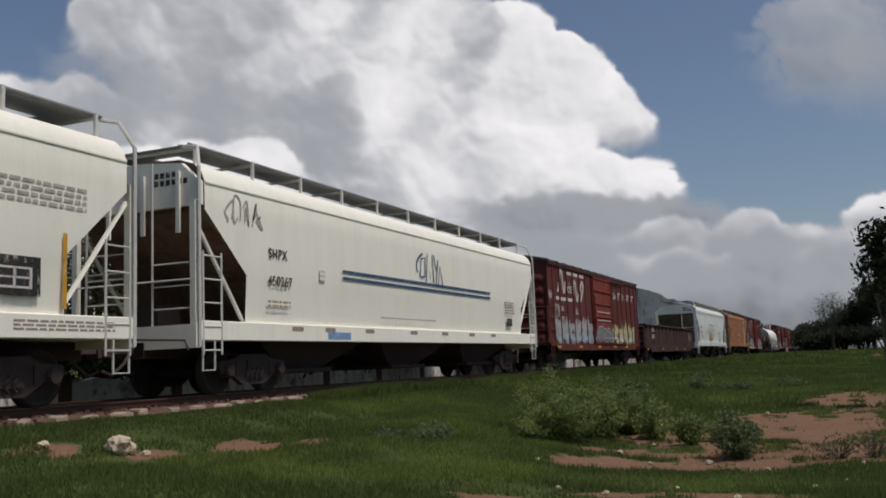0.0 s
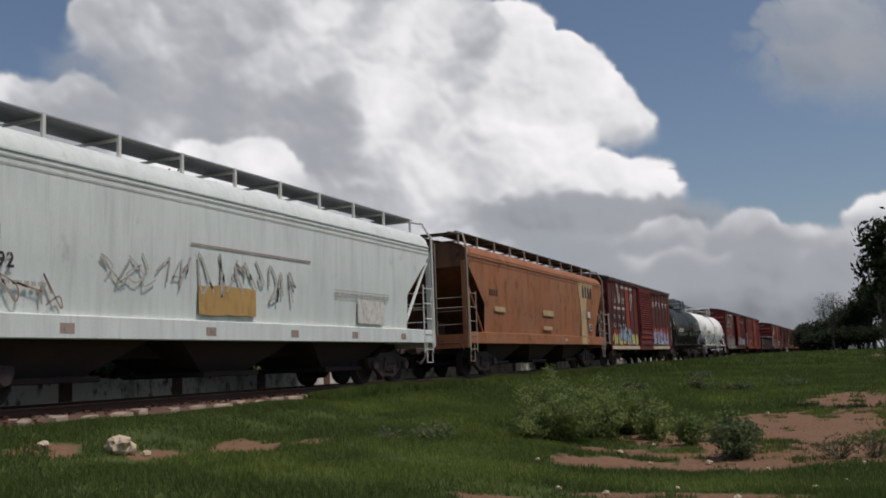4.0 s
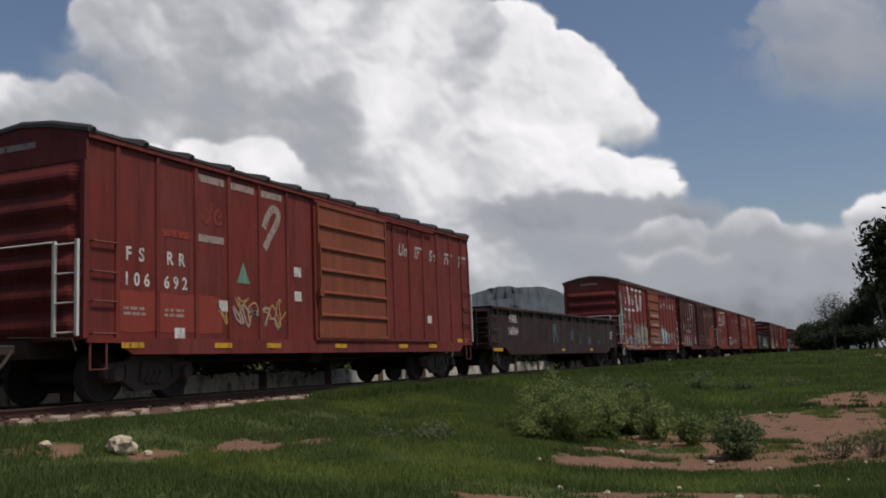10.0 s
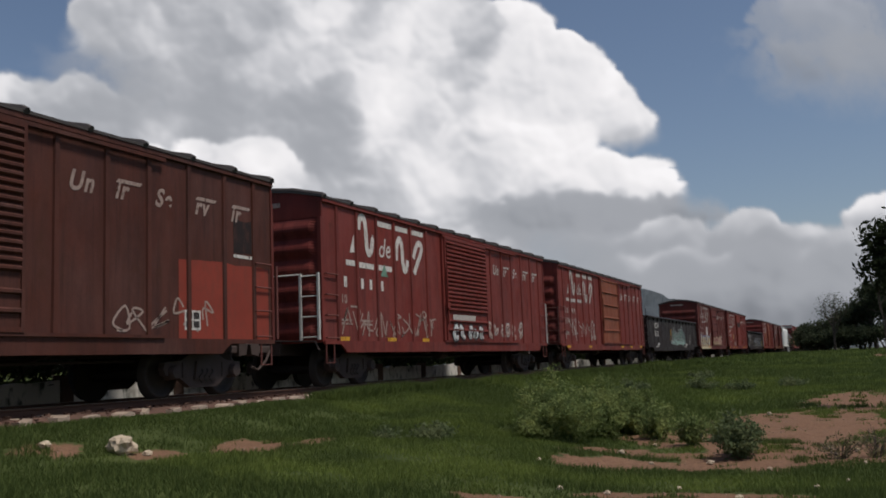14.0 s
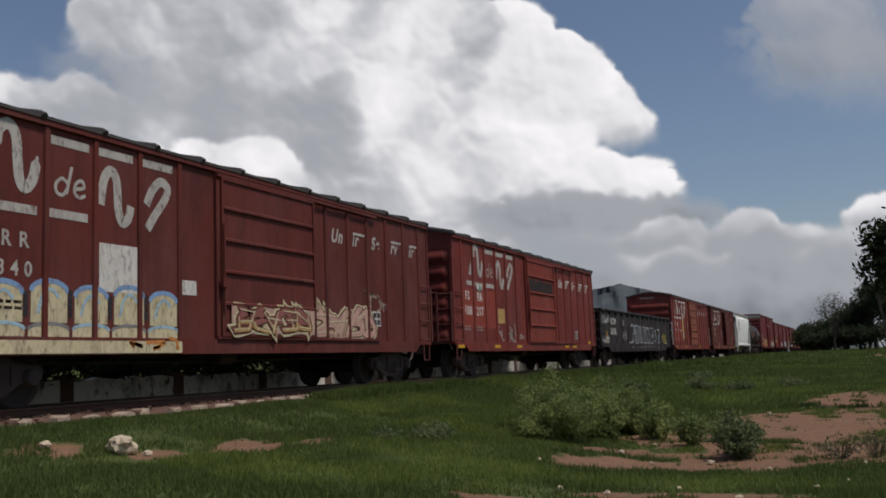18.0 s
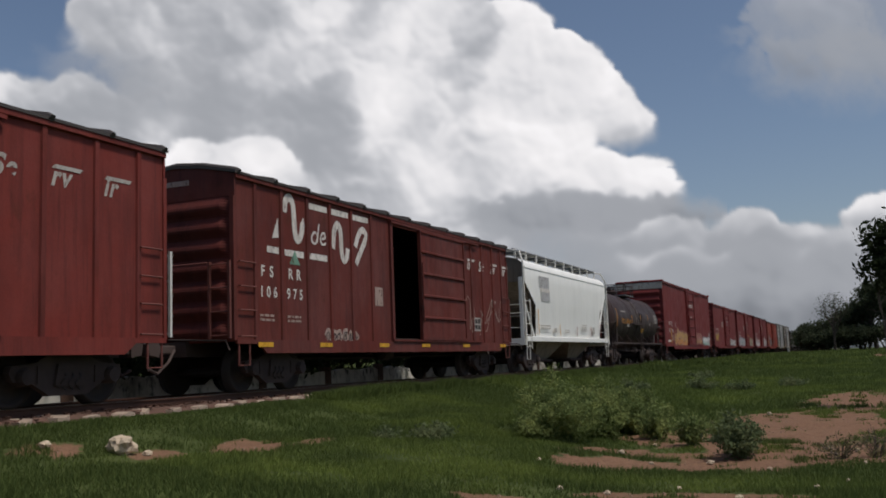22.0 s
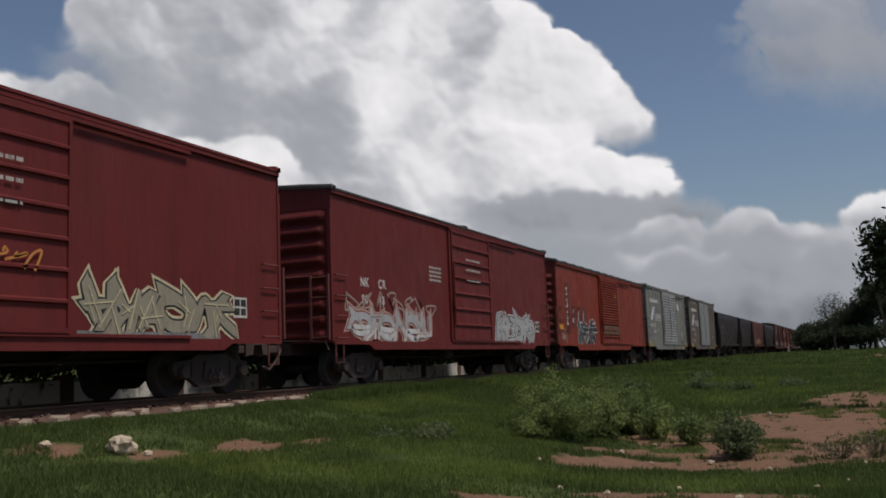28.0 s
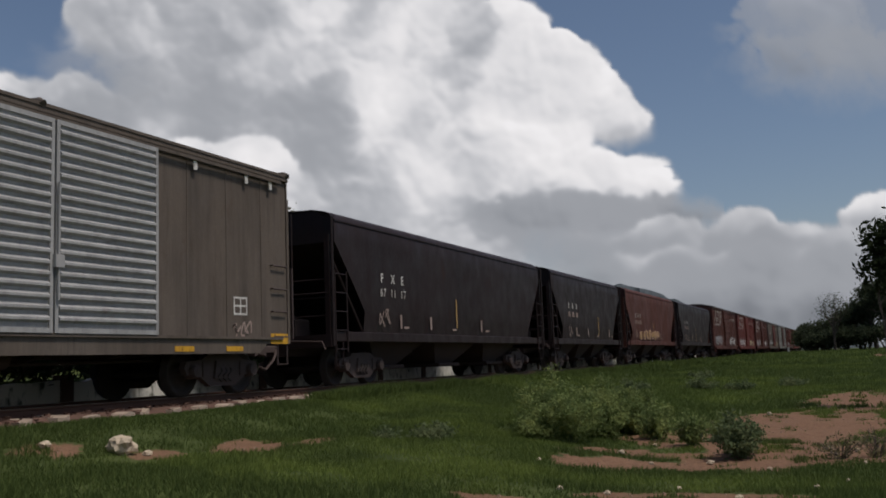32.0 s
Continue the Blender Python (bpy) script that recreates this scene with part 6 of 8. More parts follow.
for i, (x, y, w, h) in enumerate(((14.9, 4.75, 1.0, 0.70), (15.1, 4.40, 1.2, 0.95), (15.9, 4.95, 1.5, 1.05), (16.3, 4.15, 1.3, 0.95), (17.3, 4.5, 1.5, 0.95), (17.3, 3.75, 1.2, 0.8), (18.4, 4.3, 1.4, 0.8))):
    weed(x, y, w, h, 200 + i, 6500, leaf=0.028)
weed(16.4, 3.3, 0.75, 0.62, 210, 1800)
weed(15.3, 2.5, 0.62, 0.58, 211, 1400)
weed(15.9, 2.05, 0.5, 0.55, 216, 700)
weed(13.95, 1.58, 0.85, 0.66, 212, 3000, LEAF_S)
weed(13.55, 0.30, 0.8, 0.42, 213, 260, LEAF_Y, 0.03, "half dry weed bush on bare earth")
weed(13.9, -0.15, 0.5, 0.5, 217, 160, LEAF_Y, 0.03, "half dry weed bush on bare earth")
weed(13.4, 6.1, 0.8, 0.30, 214, 1300, LEAF_S, label="low dark weed in the grass")
weed(12.9, 6.7, 0.5, 0.22, 215, 600, LEAF_S, label="low dark weed in the grass")
for i, (x, y) in enumerate(((34, 3.8), (33, 5.0), (36, 2.2), (40, 6.0), (29, 6.5))):
    weed(x, y, 1.3, 0.42, 220 + i, 900, LEAF_S, 0.05, "low dark weed in the grass")

# ---- stones ----
STONE = plain("pale_limestone", (0.52, 0.42, 0.30), 0.95, 0, 0.35, 10)


def rock(name, x, y, sx, sy, sz, seed, label, sink=0.25):
    bm = bmesh.new()
    bmesh.ops.create_icosphere(bm, subdivisions=3, radius=1)
    for v in bm.verts:
        p = v.co.normalized()
        k = 0.78 + 0.34 * noise.noise(p * 1.4 + Vector((seed, 0, 0))) + 0.16 * noise.noise(p * 4.2 + Vector((0, seed, 0))) + 0.06 * noise.noise(p * 11)
        v.co = Vector((p.x * sx, p.y * sy, p.z * sz)) * k
    me = bpy.data.meshes.new(name)
    bm.to_mesh(me)
    bm.free()
    me.materials.append(STONE)
    ob = new(name, me)
    ob.location = (x, y, float(ground_z(x, y)) + sz * (1 - sink) * 0.75)
    ob.rotation_euler[2] = seed
    return tagged(ob, label, "stone")


rock("rock", 9.05, 8.33, 0.215, 0.2, 0.19, 2.3, "pale cream limestone boulder in the grass")
rock("stone", 9.25, 8.12, 0.07, 0.06, 0.05, 5.1, "small pale stone beside the boulder")
rock("stone", 8.45, 8.98, 0.12, 0.09, 0.055, 3.7, "flat pale stone on bare earth")
for i, (x, y, s) in enumerate(((12.2, 4.02, 0.055), (13.9, 3.3, 0.07), (13.4, 1.95, 0.07), (14.6, 0.1, 0.05), (10.4, 3.2, 0.05), (10.9, 0.5, 0.05), (11.4, 0.2, 0.045), (10.2, 2.6, 0.05), (15.4, 3.1, 0.045), (12.8, 0.0, 0.05), (13.1, 2.7, 0.04), (10.0, 1.2, 0.05), (10.6, 1.9, 0.04), (22.4, 1.9, 0.07), (12.4, 1.1, 0.04))):
    rock("stone", x, y, s, s * 0.8, s * 0.7, i + 0.4, "small pale stone lying on bare earth", 0.3)
rnd = random.Random(77)
grit = M()
made = 0
while made < 700:
    x, y = 8 + 26 * rnd.random() ** 1.6, rnd.uniform(-2.5, 9.2)
    if bare_mask(np.array([x]), np.array([y]))[0] < 0.3:
        continue
    made += 1
    r = rnd.choice((0.006, 0.008, 0.010, 0.014, 0.022)) * rnd.uniform(0.7, 1.3)
    z = float(ground_z(x, y))
    o = rnd.uniform(0, 1.5)
    pts = [(x + r * k * rnd.uniform(0.7, 1.2) * math.cos(a + o), y + r * k * rnd.uniform(0.7, 1.2) * math.sin(a + o), z + dz) for dz, k in ((-0.004, 1.0), (r * 0.75, 0.6)) for a in (0, 1.57, 3.14, 4.71)]
    grit.add(pts, [(0, 1, 5, 4), (1, 2, 6, 5), (2, 3, 7, 6), (3, 0, 4, 7), (4, 5, 6, 7)])
tagged(part("pebbles", grit, plain("tan_pebble", (0.30, 0.20, 0.135), 0.95), None), "small pale pebbles scattered over bare earth", "pebbles", kind="stuff")
km = thing("marker_post", "short white marker post beside the railway", "post")
km.location = (150.0, 9.25, float(ground_z(150.0, 9.25)))
part("post_shaft", M().box(-0.13, 0.13, -0.13, 0.13, -0.1, 1.0, 0.03), IRON_W, km)
part("post_cap", M().box(-0.16, 0.16, -0.16, 0.16, 1.0, 1.06, 0.02), IRON_W, km)


# ---- the train, from its front to its rear ----
YH = -1.472


def stripes(car, specs, mat, y, name="stripe"):
    for x0, x1, z0, z1 in specs:
        part(name, rect(M(), x0, x1, z0, z1, y), mat, car)


def spelled(car, x, z, h, n, mat, y, seed=2):
    """A tall upright word set on its side, as a column of plain hooked shapes."""
    rnd = random.Random(seed + n)
    for i in range(n):
        cx, cz, r = x + h * 0.42, z + (i + 0.4) * h * 0.95, h * 0.30
        a0, sweep = rnd.choice((0.0, 1.57, 3.14)) + 0.4, rnd.uniform(3.4, 5.2)
        hook = stroke(M(), [(cx + r * 1.15 * math.cos(a0 + sweep * k / 8), cz + r * math.sin(a0 + sweep * k / 8)) for k in range(9)], h * 0.2, y)
        if i % 3 == 0:
            stroke(hook, [(cx - r * 1.5, cz - r * 0.9), (cx + r * 1.1, cz - r * 0.9)], h * 0.18, y - 0.0005)
        part("side_word", hook, mat, car)


RUSTSLOPE = paint("rust_stained_slope_paint", (0.20, 0.115, 0.075), 0.5, 0.6)


def end_bulkhead(c, x, col):
    """The upright upper sheet that closes a hopper's end, with its lettering."""
    part("end_bulkhead", M().prism_x([(-1.44, 3.38), (1.44, 3.38), (1.44, 3.80), (1.05, 4.16), (0, 4.26), (-1.05, 4.16), (-1.44, 3.80)], x, x + 0.12), col, c)
    for z, k in ((3.92, 4), (3.78, 6)):
        for i in range(k):
            part("end_lettering", M().add([(x - 0.006, -0.45 - 0.13 * i - dy, z + dz) for dy, dz in ((0, 0), (0.09, 0), (0.09, 0.10), (0, 0.10))], [(0, 1, 2, 3)]), LET_K, c)
    for y in (-1.0, -0.2, 0.6):
        part("end_stiffener", M().box(x - 0.05, x - 0.002, y - 0.04, y + 0.04, 2.9, 4.0), col, c)


def hopper_01():
    c = hopper(-6.8, 18.7, WHITE, "cream white covered hopper car with roof walk", top=4.30, cut=1.35, slope_col=RUSTSLOPE)
    small_print(c, 15.4, 3.15, 4, 2.3, LET_P, YH, 0.05, 5)
    part("placard", rect(M(), 16.0, 16.85, 1.55, 2.1, YH), LET_K, c)
    panel_sign(c, 16.1, 1.65, 0.6, 0.3, YH - 0.004)
    part("reflector_strip", rect(M(), 17.25, 17.33, 1.4, 2.5, YH), YELLOW, c)
    small_print(c, 16.4, 1.2, 3, 1.9, LET_F, -1.474, 0.03, 6)
    finish(c, -6.8, 18.7, 2.1)


def hopper_02():
    c = hopper(13.1, 18.7, WHITE, "cream white covered hopper car with two dark blue stripes", top=4.30, cut=1.4, slope_col=RUSTSLOPE)
    end_bulkhead(c, 0.02, WHITE)
    digits(c, "SHPX", 2.1, 2.60, 0.20, LET_K, YH)
    digits(c, "450267", 2.08, 2.06, 0.20, LET_K, YH)
    small_print(c, 2.05, 1.72, 2, 0.8, LET_F, YH, 0.045, 8)
    panel_sign(c, 4.0, 2.25, 0.22, 0.24, YH, LET_P, WHITE)
    stripes(c, [(5.0, 14.3, 2.51, 2.58), (5.0, 14.3, 2.36, 2.43)], LET_BLUE, YH)
    m = M()
    ring = [(9.75 + 0.85 * math.cos(a), 2.98 + 0.42 * math.sin(a)) for a in [math.pi * 1.12 - k * 0.2 for k in range(20)]]
    stroke(m, ring[:8], 0.07, YH - 0.002)
    for i, pts in enumerate(([(9.1, 2.72), (9.2, 3.2), (9.45, 3.25), (9.42, 2.75), (9.15, 2.7)], [(9.5, 2.6), (9.6, 3.38), (9.75, 2.7), (9.92, 3.38), (9.98, 2.6)], [(10.02, 3.36), (10.15, 2.95), (10.3, 3.25), (10.1, 2.5)], [(10.25, 2.5), (10.42, 3.1), (10.6, 2.5)])):
        stroke(m, pts, 0.06, YH - 0.003 - 0.0006 * i)
    part("emblem", m, LET_BLUE, c)
    small_print(c, 15.6, 2.3, 5, 0.9, LET_F, YH, 0.045, 9)
    for x, z, w in ((15.75, 1.55, 0.5),):
        part("placard", rect(M(), x, x + w, z, z + 0.25, YH), LET_K, c)
    small_print(c, 6.8, 1.55, 1, 3.2, LET_F, YH, 0.03, 12)
    for x in (2.9, 4.2, 6.0, 8.4, 10.4, 12.4, 14.2):
        part("sill_plate", rect(M(), x, x + 0.42, 1.18, 1.27, -1.474), LET_F, c)
    part("sill_mark", rect(M(), 4.3, 5.3, 1.02, 1.18, -1.474), SP["blue"], c)
    scribble(c, 0.7, 1.9, 3.1, 3.7, 5, LET_P, YH, 4, 0.04)
    finish(c, 13.1, 18.7, 2.1)


def hopper_05():
    c = hopper(68.4, 16.5, WHITE_G, "grey white covered hopper car, rust stained and tagged", top=4.06, cut=1.5)
    stripes(c, [(0.2, 16.3, 3.44, 3.47), (0.2, 16.3, 3.34, 3.36)], LET_P, YH, "seam")
    marks(c, 2.0, 2.30, 3, 0.20, LET_K, YH)
    digits(c, "19392", 1.95, 1.93, 0.21, LET_K, YH)
    small_print(c, 1.95, 1.70, 1, 1.3, LET_P, YH, 0.06, 3)
    part("end_bulkhead", M().prism_x([(-1.44, 3.38), (1.44, 3.38), (1.44, 3.62), (1.05, 3.98), (0, 4.06), (-1.05, 3.98), (-1.44, 3.62)], 0.02, 0.14), WHITE_G, c)
    for z, n in ((3.72, 3), (3.56, 5)):
        for k in range(n):
            part("end_lettering", M().add([(0.012, -0.55 - 0.13 * k - dy, z + dz) for dy, dz in ((0, 0), (0.08, 0), (0.08, 0.11), (0, 0.11))], [(0, 1, 2, 3)]), LET_K, c)
    scribble(c, 4.2, 6.4, 1.8, 2.4, 7, LET_P, YH, 21, 0.03)
    scribble(c, 6.6, 9.6, 1.7, 2.5, 9, LET_P, YH - 0.003, 22, 0.05)
    field(c, 6.6, 8.3, 1.42, 1.95, SP["tan"], YH, 3, "rust_stain")
    stripes(c, [(6.4, 10.3, 2.62, 2.66)], LET_F, YH)
    part("paint_patch", rect(M(), 12.3, 13.6, 1.4, 1.95, YH), LET_W, c)
    small_print(c, 11.3, 2.1, 3, 2.6, LET_P, YH, 0.03, 30)
    scribble(c, 2.2, 3.6, 1.35, 1.9, 3, LET_F, YH, 25, 0.03)
    for x in (1.2, 3.5, 6.8, 9.5, 12, 14.5):
        part("sill_plate", rect(M(), x, x + 0.28, 1.05, 1.20, -1.474), LET_F, c)
    finish(c, 68.4, 16.5, 2.0)


def hopper_06():
    c = hopper(87.05, 16.4, TAN, "rusty orange covered hopper car with a faded cream band", top=4.12, cut=1.4, iron=plain("weathered_iron", (0.30, 0.25, 0.19)), slope_col=paint("rusty_slope_paint", (0.22, 0.10, 0.05), 0.5), board=ROOF)
    part("paint_patch", M().flat(curve_pts([(12.45, 1.33), (12.55, 2.2), (12.42, 3.0), (12.3, 3.62)], 5) + [(14.9, 3.62)] + curve_pts([(14.9, 3.62), (14.2, 3.3), (13.55, 2.9), (13.35, 2.2), (13.38, 1.33)], 5)[1:], YH), TANPALE, c)
    part("paint_patch", rect(M(), 12.5, 13.35, 1.0, 1.3, -1.474), TANPALE, c)
    marks(c, 12.85, 2.95, 4, 0.48, LET_K, YH - 0.004, 0.42)
    for x, w, z, h in ((7.3, 1.3, 2.02, 0.2), (7.3, 1.05, 1.5, 0.13), (13.6, 0.4, 2.12, 0.26), (2.2, 1.0, 2.0, 0.16)):
        part("paint_patch", rect(M(), x, x + w, z, z + h, YH - 0.003), LET_W if w < 1 else TANPALE, c)
    small_print(c, 12.8, 2.35, 4, 0.75, LET_F, YH - 0.004, 0.04, 31)
    panel_sign(c, 13.75, 1.58, 0.48, 0.26, YH - 0.003)
    marks(c, 1.8, 2.5, 4, 0.2, LET_K, YH, 0.2)
    stripes(c, [(0.2, 16.2, 3.66, 3.69), (0.2, 16.2, 3.56, 3.58), (0.2, 16.2, 3.47, 3.49)], paint("dark_seam", (0.13, 0.06, 0.03)), YH - 0.002, "seam")
    for x in (10.0, 10.18, 13.5):
        part("sill_plate", rect(M(), x, x + 0.1, 1.10, 1.2, -1.474), LET_W, c)
    finish(c, 87.05, 16.4, 2.0)


def boxes_front():
    c = boxcar(33.35, 15.8, RED_B, "rust red boxcar with silver graffiti and an orange red door", BRIGHT, grabs=IRON_R, panels=5, ribs=6)
    emblem_box(c, LET_W, num="")
    digits(c, "RR", 1.72, 2.30, 0.20, LET_W, Y0)
    digits(c, "401", 1.70, 1.90, 0.20, LET_W, Y0)
    piece(c, 0.9, 6.3, 1.04, 1.95, 8, SP["silver"], SP["pale"], Y0, 5, SP["sky"], SP["grey"])
    piece(c, 6.75, 9.5, 1.12, 1.75, 5, SP["grey"], SP["silver"], -1.495, 6)
    piece(c, 9.95, 14.5, 1.05, 1.88, 6, SP["cream"], SP["lime"], Y0, 7, SP["white"])
    scribble(c, 0.75, 1.6, 1.9, 2.6, 8, LET_P, Y0, 8, 0.05)
    scribble(c, 0.12, 0.5, 2.7, 3.1, 3, LET_W, Y0, 9, 0.04)
    stripes(c, [(6.9, 9.3, 2.42, 2.46), (6.9, 9.3, 2.05, 2.09)], LET_W, -1.495)
    part("triangle_mark", M().flat([(3.75, 2.22), (4.15, 2.22), (3.95, 2.55)], Y0), LET_P, c)
    reflectors(c, (0.75, 3.9, 7.0, 10.0, 12.4), 0.84, YS, 0.5)

    c = boxcar(104.5, 15.9, RED_B, "dark red boxcar with a louvred door and bright graffiti", RED, style="corrugated", grabs=IRON_R, iron=IRON_W, end_col=RED)
    emblem_box(c, LET_P, skip=(2,), svc=LET_W)
    for i in range(3):
        digits(c, "FXE"[i], 0.98 + i * 0.97, 2.25, 0.21, LET_W, Y0 - 0.003)
    field(c, 0.10, 3.5, 2.1, 4.0, DARKRED, Y0 + 0.003, 2)
    field(c, 0.75, 3.3, 1.75, 2.55, PATCH_D, Y0 + 0.002, 3)
    field(c, 3.55, 4.42, 1.6, 4.0, PATCH_R, Y0 + 0.002, 4)
    field(c, 0.70, 3.5, 1.0, 1.72, PATCH_R, Y0 + 0.002, 6)
    field(c, 9.75, 15.4, 1.0, 2.0, PATCH_R, Y0 + 0.002, 5)
    field(c, 9.75, 15.4, 2.1, 4.0, DARKRED, Y0 + 0.003, 7)
    for i, t in enumerate(("87", "44", "99")):
        apart(c, t, 0.84 + i * 0.97, 1.83, 0.21, LET_W, Y0 - 0.003)
    graffiti(c, 0.55, 6.2, 0.95, 1.52, 8, SP["lime"], SP["cream"], Y0 - 0.003, 14, 0.36, 0, SP["yellow"])
    graffiti(c, 2.0, 4.8, 1.0, 1.85, 5, SP["sky"], SP["black"], Y0 - 0.012, 15, 0.36, 4, SP["blue"])
    piece(c, 10.3, 14.8, 0.98, 1.75, 6, SP["lilac"], SP["silver"], Y0 - 0.003, 16, SP["sky"])
    stripes(c, [(0.1, 6.2, 0.78, 0.93), (9.9, 15.1, 0.78, 0.93)], SP["cream"], YS - 0.004, "painted_sill")

    c = boxcar(147.65, 15.85, DARKRED, "brown boxcar with its red door slid open", BRIGHT, opened=1.62, door=(6.45, 9.45), panels=5, grabs=IRON_R, end_col=RED, ribs=7)
    emblem_box(c, LET_W, LET_F, skip=(2,))
    for i in range(3):
        digits(c, "FXE"[i], 0.98 + i * 0.97, 2.25, 0.21, LET_W, Y0 - 0.003)
    for i, t in enumerate(("87", "44", "94")):
        apart(c, t, 0.84 + i * 0.97, 1.83, 0.21, LET_W, Y0 - 0.003)
    field(c, 0.7, 3.5, 1.75, 2.60, PATCH_R, Y0 + 0.003, 9)
    field(c, 3.5, 4.42, 1.0, 4.0, PATCH_R, Y0 + 0.003, 10)
    field(c, 0.1, 6.3, 1.0, 1.75, PATCH_R, Y0 + 0.002, 11)
    spelled(c, 3.72, 1.95, 0.24, 8, LET_W, Y0 - 0.002)
    piece(c, 0.5, 5.9, 1.0, 1.72, 7, SP["grey"], SP["silver"], Y0 - 0.002, 18, SP["pale"])
    piece(c, 11.3, 15.2, 1.1, 1.75, 5, SP["silver"], SP["pale"], Y0 - 0.002, 19)
    graffiti(c, 0.2, 6.0, 0.76, 0.97, 10, SP["white"], SP["black"], YS - 0.004, 20, 0.5)
    field(c, 8.2, 10.9, 1.15, 1.85, SP["grey"], -1.495, 12)
    reflectors(c, (0.2, 4.0, 6.0), 0.82, YS - 0.012, 0.5)

    c = boxcar(165.05, 15.2, RED, "rust red boxcar with a faded orange ribbed door", DOOR_OR, panels=6, iron=IRON_W, ribs=6)
    emblem_box(c, LET_F, PATCH_R, skip=(1, 2, 10), num="106692", svc=LET_P, nmat=LET_W)
    field(c, 0.7, 3.3, 1.1, 1.75, PATCH_R, Y0 + 0.002, 14)
    part("triangle_mark", M().flat([(3.75, 2.05), (4.15, 2.05), (3.95, 2.45)], Y0), GREEN_T, c)
    scribble(c, 3.1, 5.4, 1.25, 1.8, 7, SP["tan"], Y0, 26, 0.03)
    scribble(c, 3.6, 5.0, 1.2, 1.7, 5, LET_F, Y0 - 0.002, 27, 0.05)
    for x, z in ((5.7, 2.3), (5.7, 1.8), (2.0, 0.98), (3.2, 1.5), (12.2, 1.5)):
        part("paint_patch", rect(M(), x, x + 0.26, z, z + 0.2, Y0), LET_W, c)
    reflectors(c, (0.7, 3.0, 4.6, 7.2, 10.3, 12.1), 0.84, YS, 0.5)
    part("reflector_strip", rect(M(), 14.2, 14.9, 1.0, 1.1, Y0), YELLOW, c)


def gondola_marks(c, x, z, h, code, num, mat=None):
    mat = mat or LET_W
    digits(c, code, x + 0.08, z + h * 1.45, h, mat, -1.387)
    digits(c, num, x, z - 0.04, h, mat, -1.387, wide=1.06)
    small_print(c, x, z - 0.55, 2, 1.2, LET_F, -1.387, 0.05, 40)


def middle():
    c = gondola(50.4, 16.9, GONBROWN, "dark brown gondola car with white number", top=2.17, iron=IRON_D)
    gondola_marks(c, 2.05, 1.42, 0.24, "FSRR", "56443")
    panel_sign(c, 15.2, 1.35, 0.36, 0.32, -1.387)
    part("reflector_strip", rect(M(), 14.9, 15.05, 0.95, 1.9, -1.386), LET_F, c)
    reflectors(c, (0.4, 4.9, 9.5, 12.6), 0.72, -1.408, 0.5)
    c = gondola(181.6, 16.7, paint("dark_gondola_paint", (0.036, 0.017, 0.014), 0.25, 0.5), "dark brown gondola car with faint blue tags", top=2.17, iron=IRON_D)
    gondola_marks(c, 1.62, 1.32, 0.26, "FSRR", "56364")
    for i, x in enumerate((6.6, 8.9, 10.1, 11.5, 13.2)):
        scribble(c, x, x + 0.5, 0.95, 1.8 - 0.15 * i, 4, spray("faint_blue_spray", (0.10, 0.16, 0.18)), -1.387, 50 + i, 0.07)
    panel_sign(c, 15.6, 1.25, 0.36, 0.32, -1.387)
    reflectors(c, (0.05,), 0.74, -1.408, 0.9)
    reflectors(c, (7.6, 11.8), 0.72, -1.408, 0.4)

    c = boxcar(199.15, 15.78, RED, "rust red boxcar with an orange ribbed door and layered graffiti", DOOR_OR, panels=6, iron=IRON_W, grabs=IRON_W, ribs=6)
    emblem_box(c, LET_W, num="107041", nmat=LET_P, svc=LET_P)
    piece(c, 3.1, 6.3, 1.0, 2.0, 5, SP["khaki"], SP["mint"], Y0, 31, SP["grey"])
    graffiti(c, 0.7, 3.0, 1.0, 1.5, 4, SP["silver"], SP["black"], Y0 - 0.006, 32, 0.25, 2)
    piece(c, 9.85, 12.4, 1.02, 1.95, 4, SP["mint"], SP["silver"], Y0, 33, SP["blue"])
    scribble(c, 12.6, 15.0, 1.0, 1.9, 9, LET_P, Y0, 34, 0.06)
    scribble(c, 0.1, 0.55, 1.1, 3.7, 9, SP["mint"], Y0, 35, 0.05)
    scribble(c, 6.8, 9.5, 1.45, 1.72, 10, SP["pale"], -1.500, 215, 0.025)
    scribble(c, 6.8, 9.3, 1.15, 1.40, 10, SP["pale"], -1.500, 216, 0.025)
    stripes(c, [(7.2, 9.2, 2.62, 2.68), (7.2, 9.2, 2.1, 2.17), (7.4, 9.4, 1.1, 1.18)], LET_P, -1.496)
    part("triangle_mark", M().flat([(1.9, 2.48), (2.35, 2.48), (2.1, 2.72)], Y0 - 0.002), LET_P, c)
    reflectors(c, (0.65, 4.0, 6.1, 9.9), 0.86, YS, 0.6)
    scribble(c, 0.7, 6.0, 0.78, 0.95, 12, SP["silver"], YS - 0.002, 36, 0.05)

    c = boxcar(216.2, 15.78, DARKRED, "weathered brown boxcar with red patches and a louvred door", DARKRED, style="corrugated", drop=(3.2, 1.4), end_col=RED_B, ribs=8)
    emblem_box(c, LET_F, skip=(1, 3, 10, 11, 13), num="", svc=LET_F)
    for i, t in enumerate(("87", "26", "63")):
        digits(c, "FXE"[i], 2.2 + i * 0.8, 2.27, 0.20, LET_W, Y0)
        digits(c, t, 2.1 + i * 0.8, 1.87, 0.20, LET_W, Y0)
    field(c, 0.95, 4.35, 0.98, 1.72, PATCH_R, Y0 + 0.002, 16)
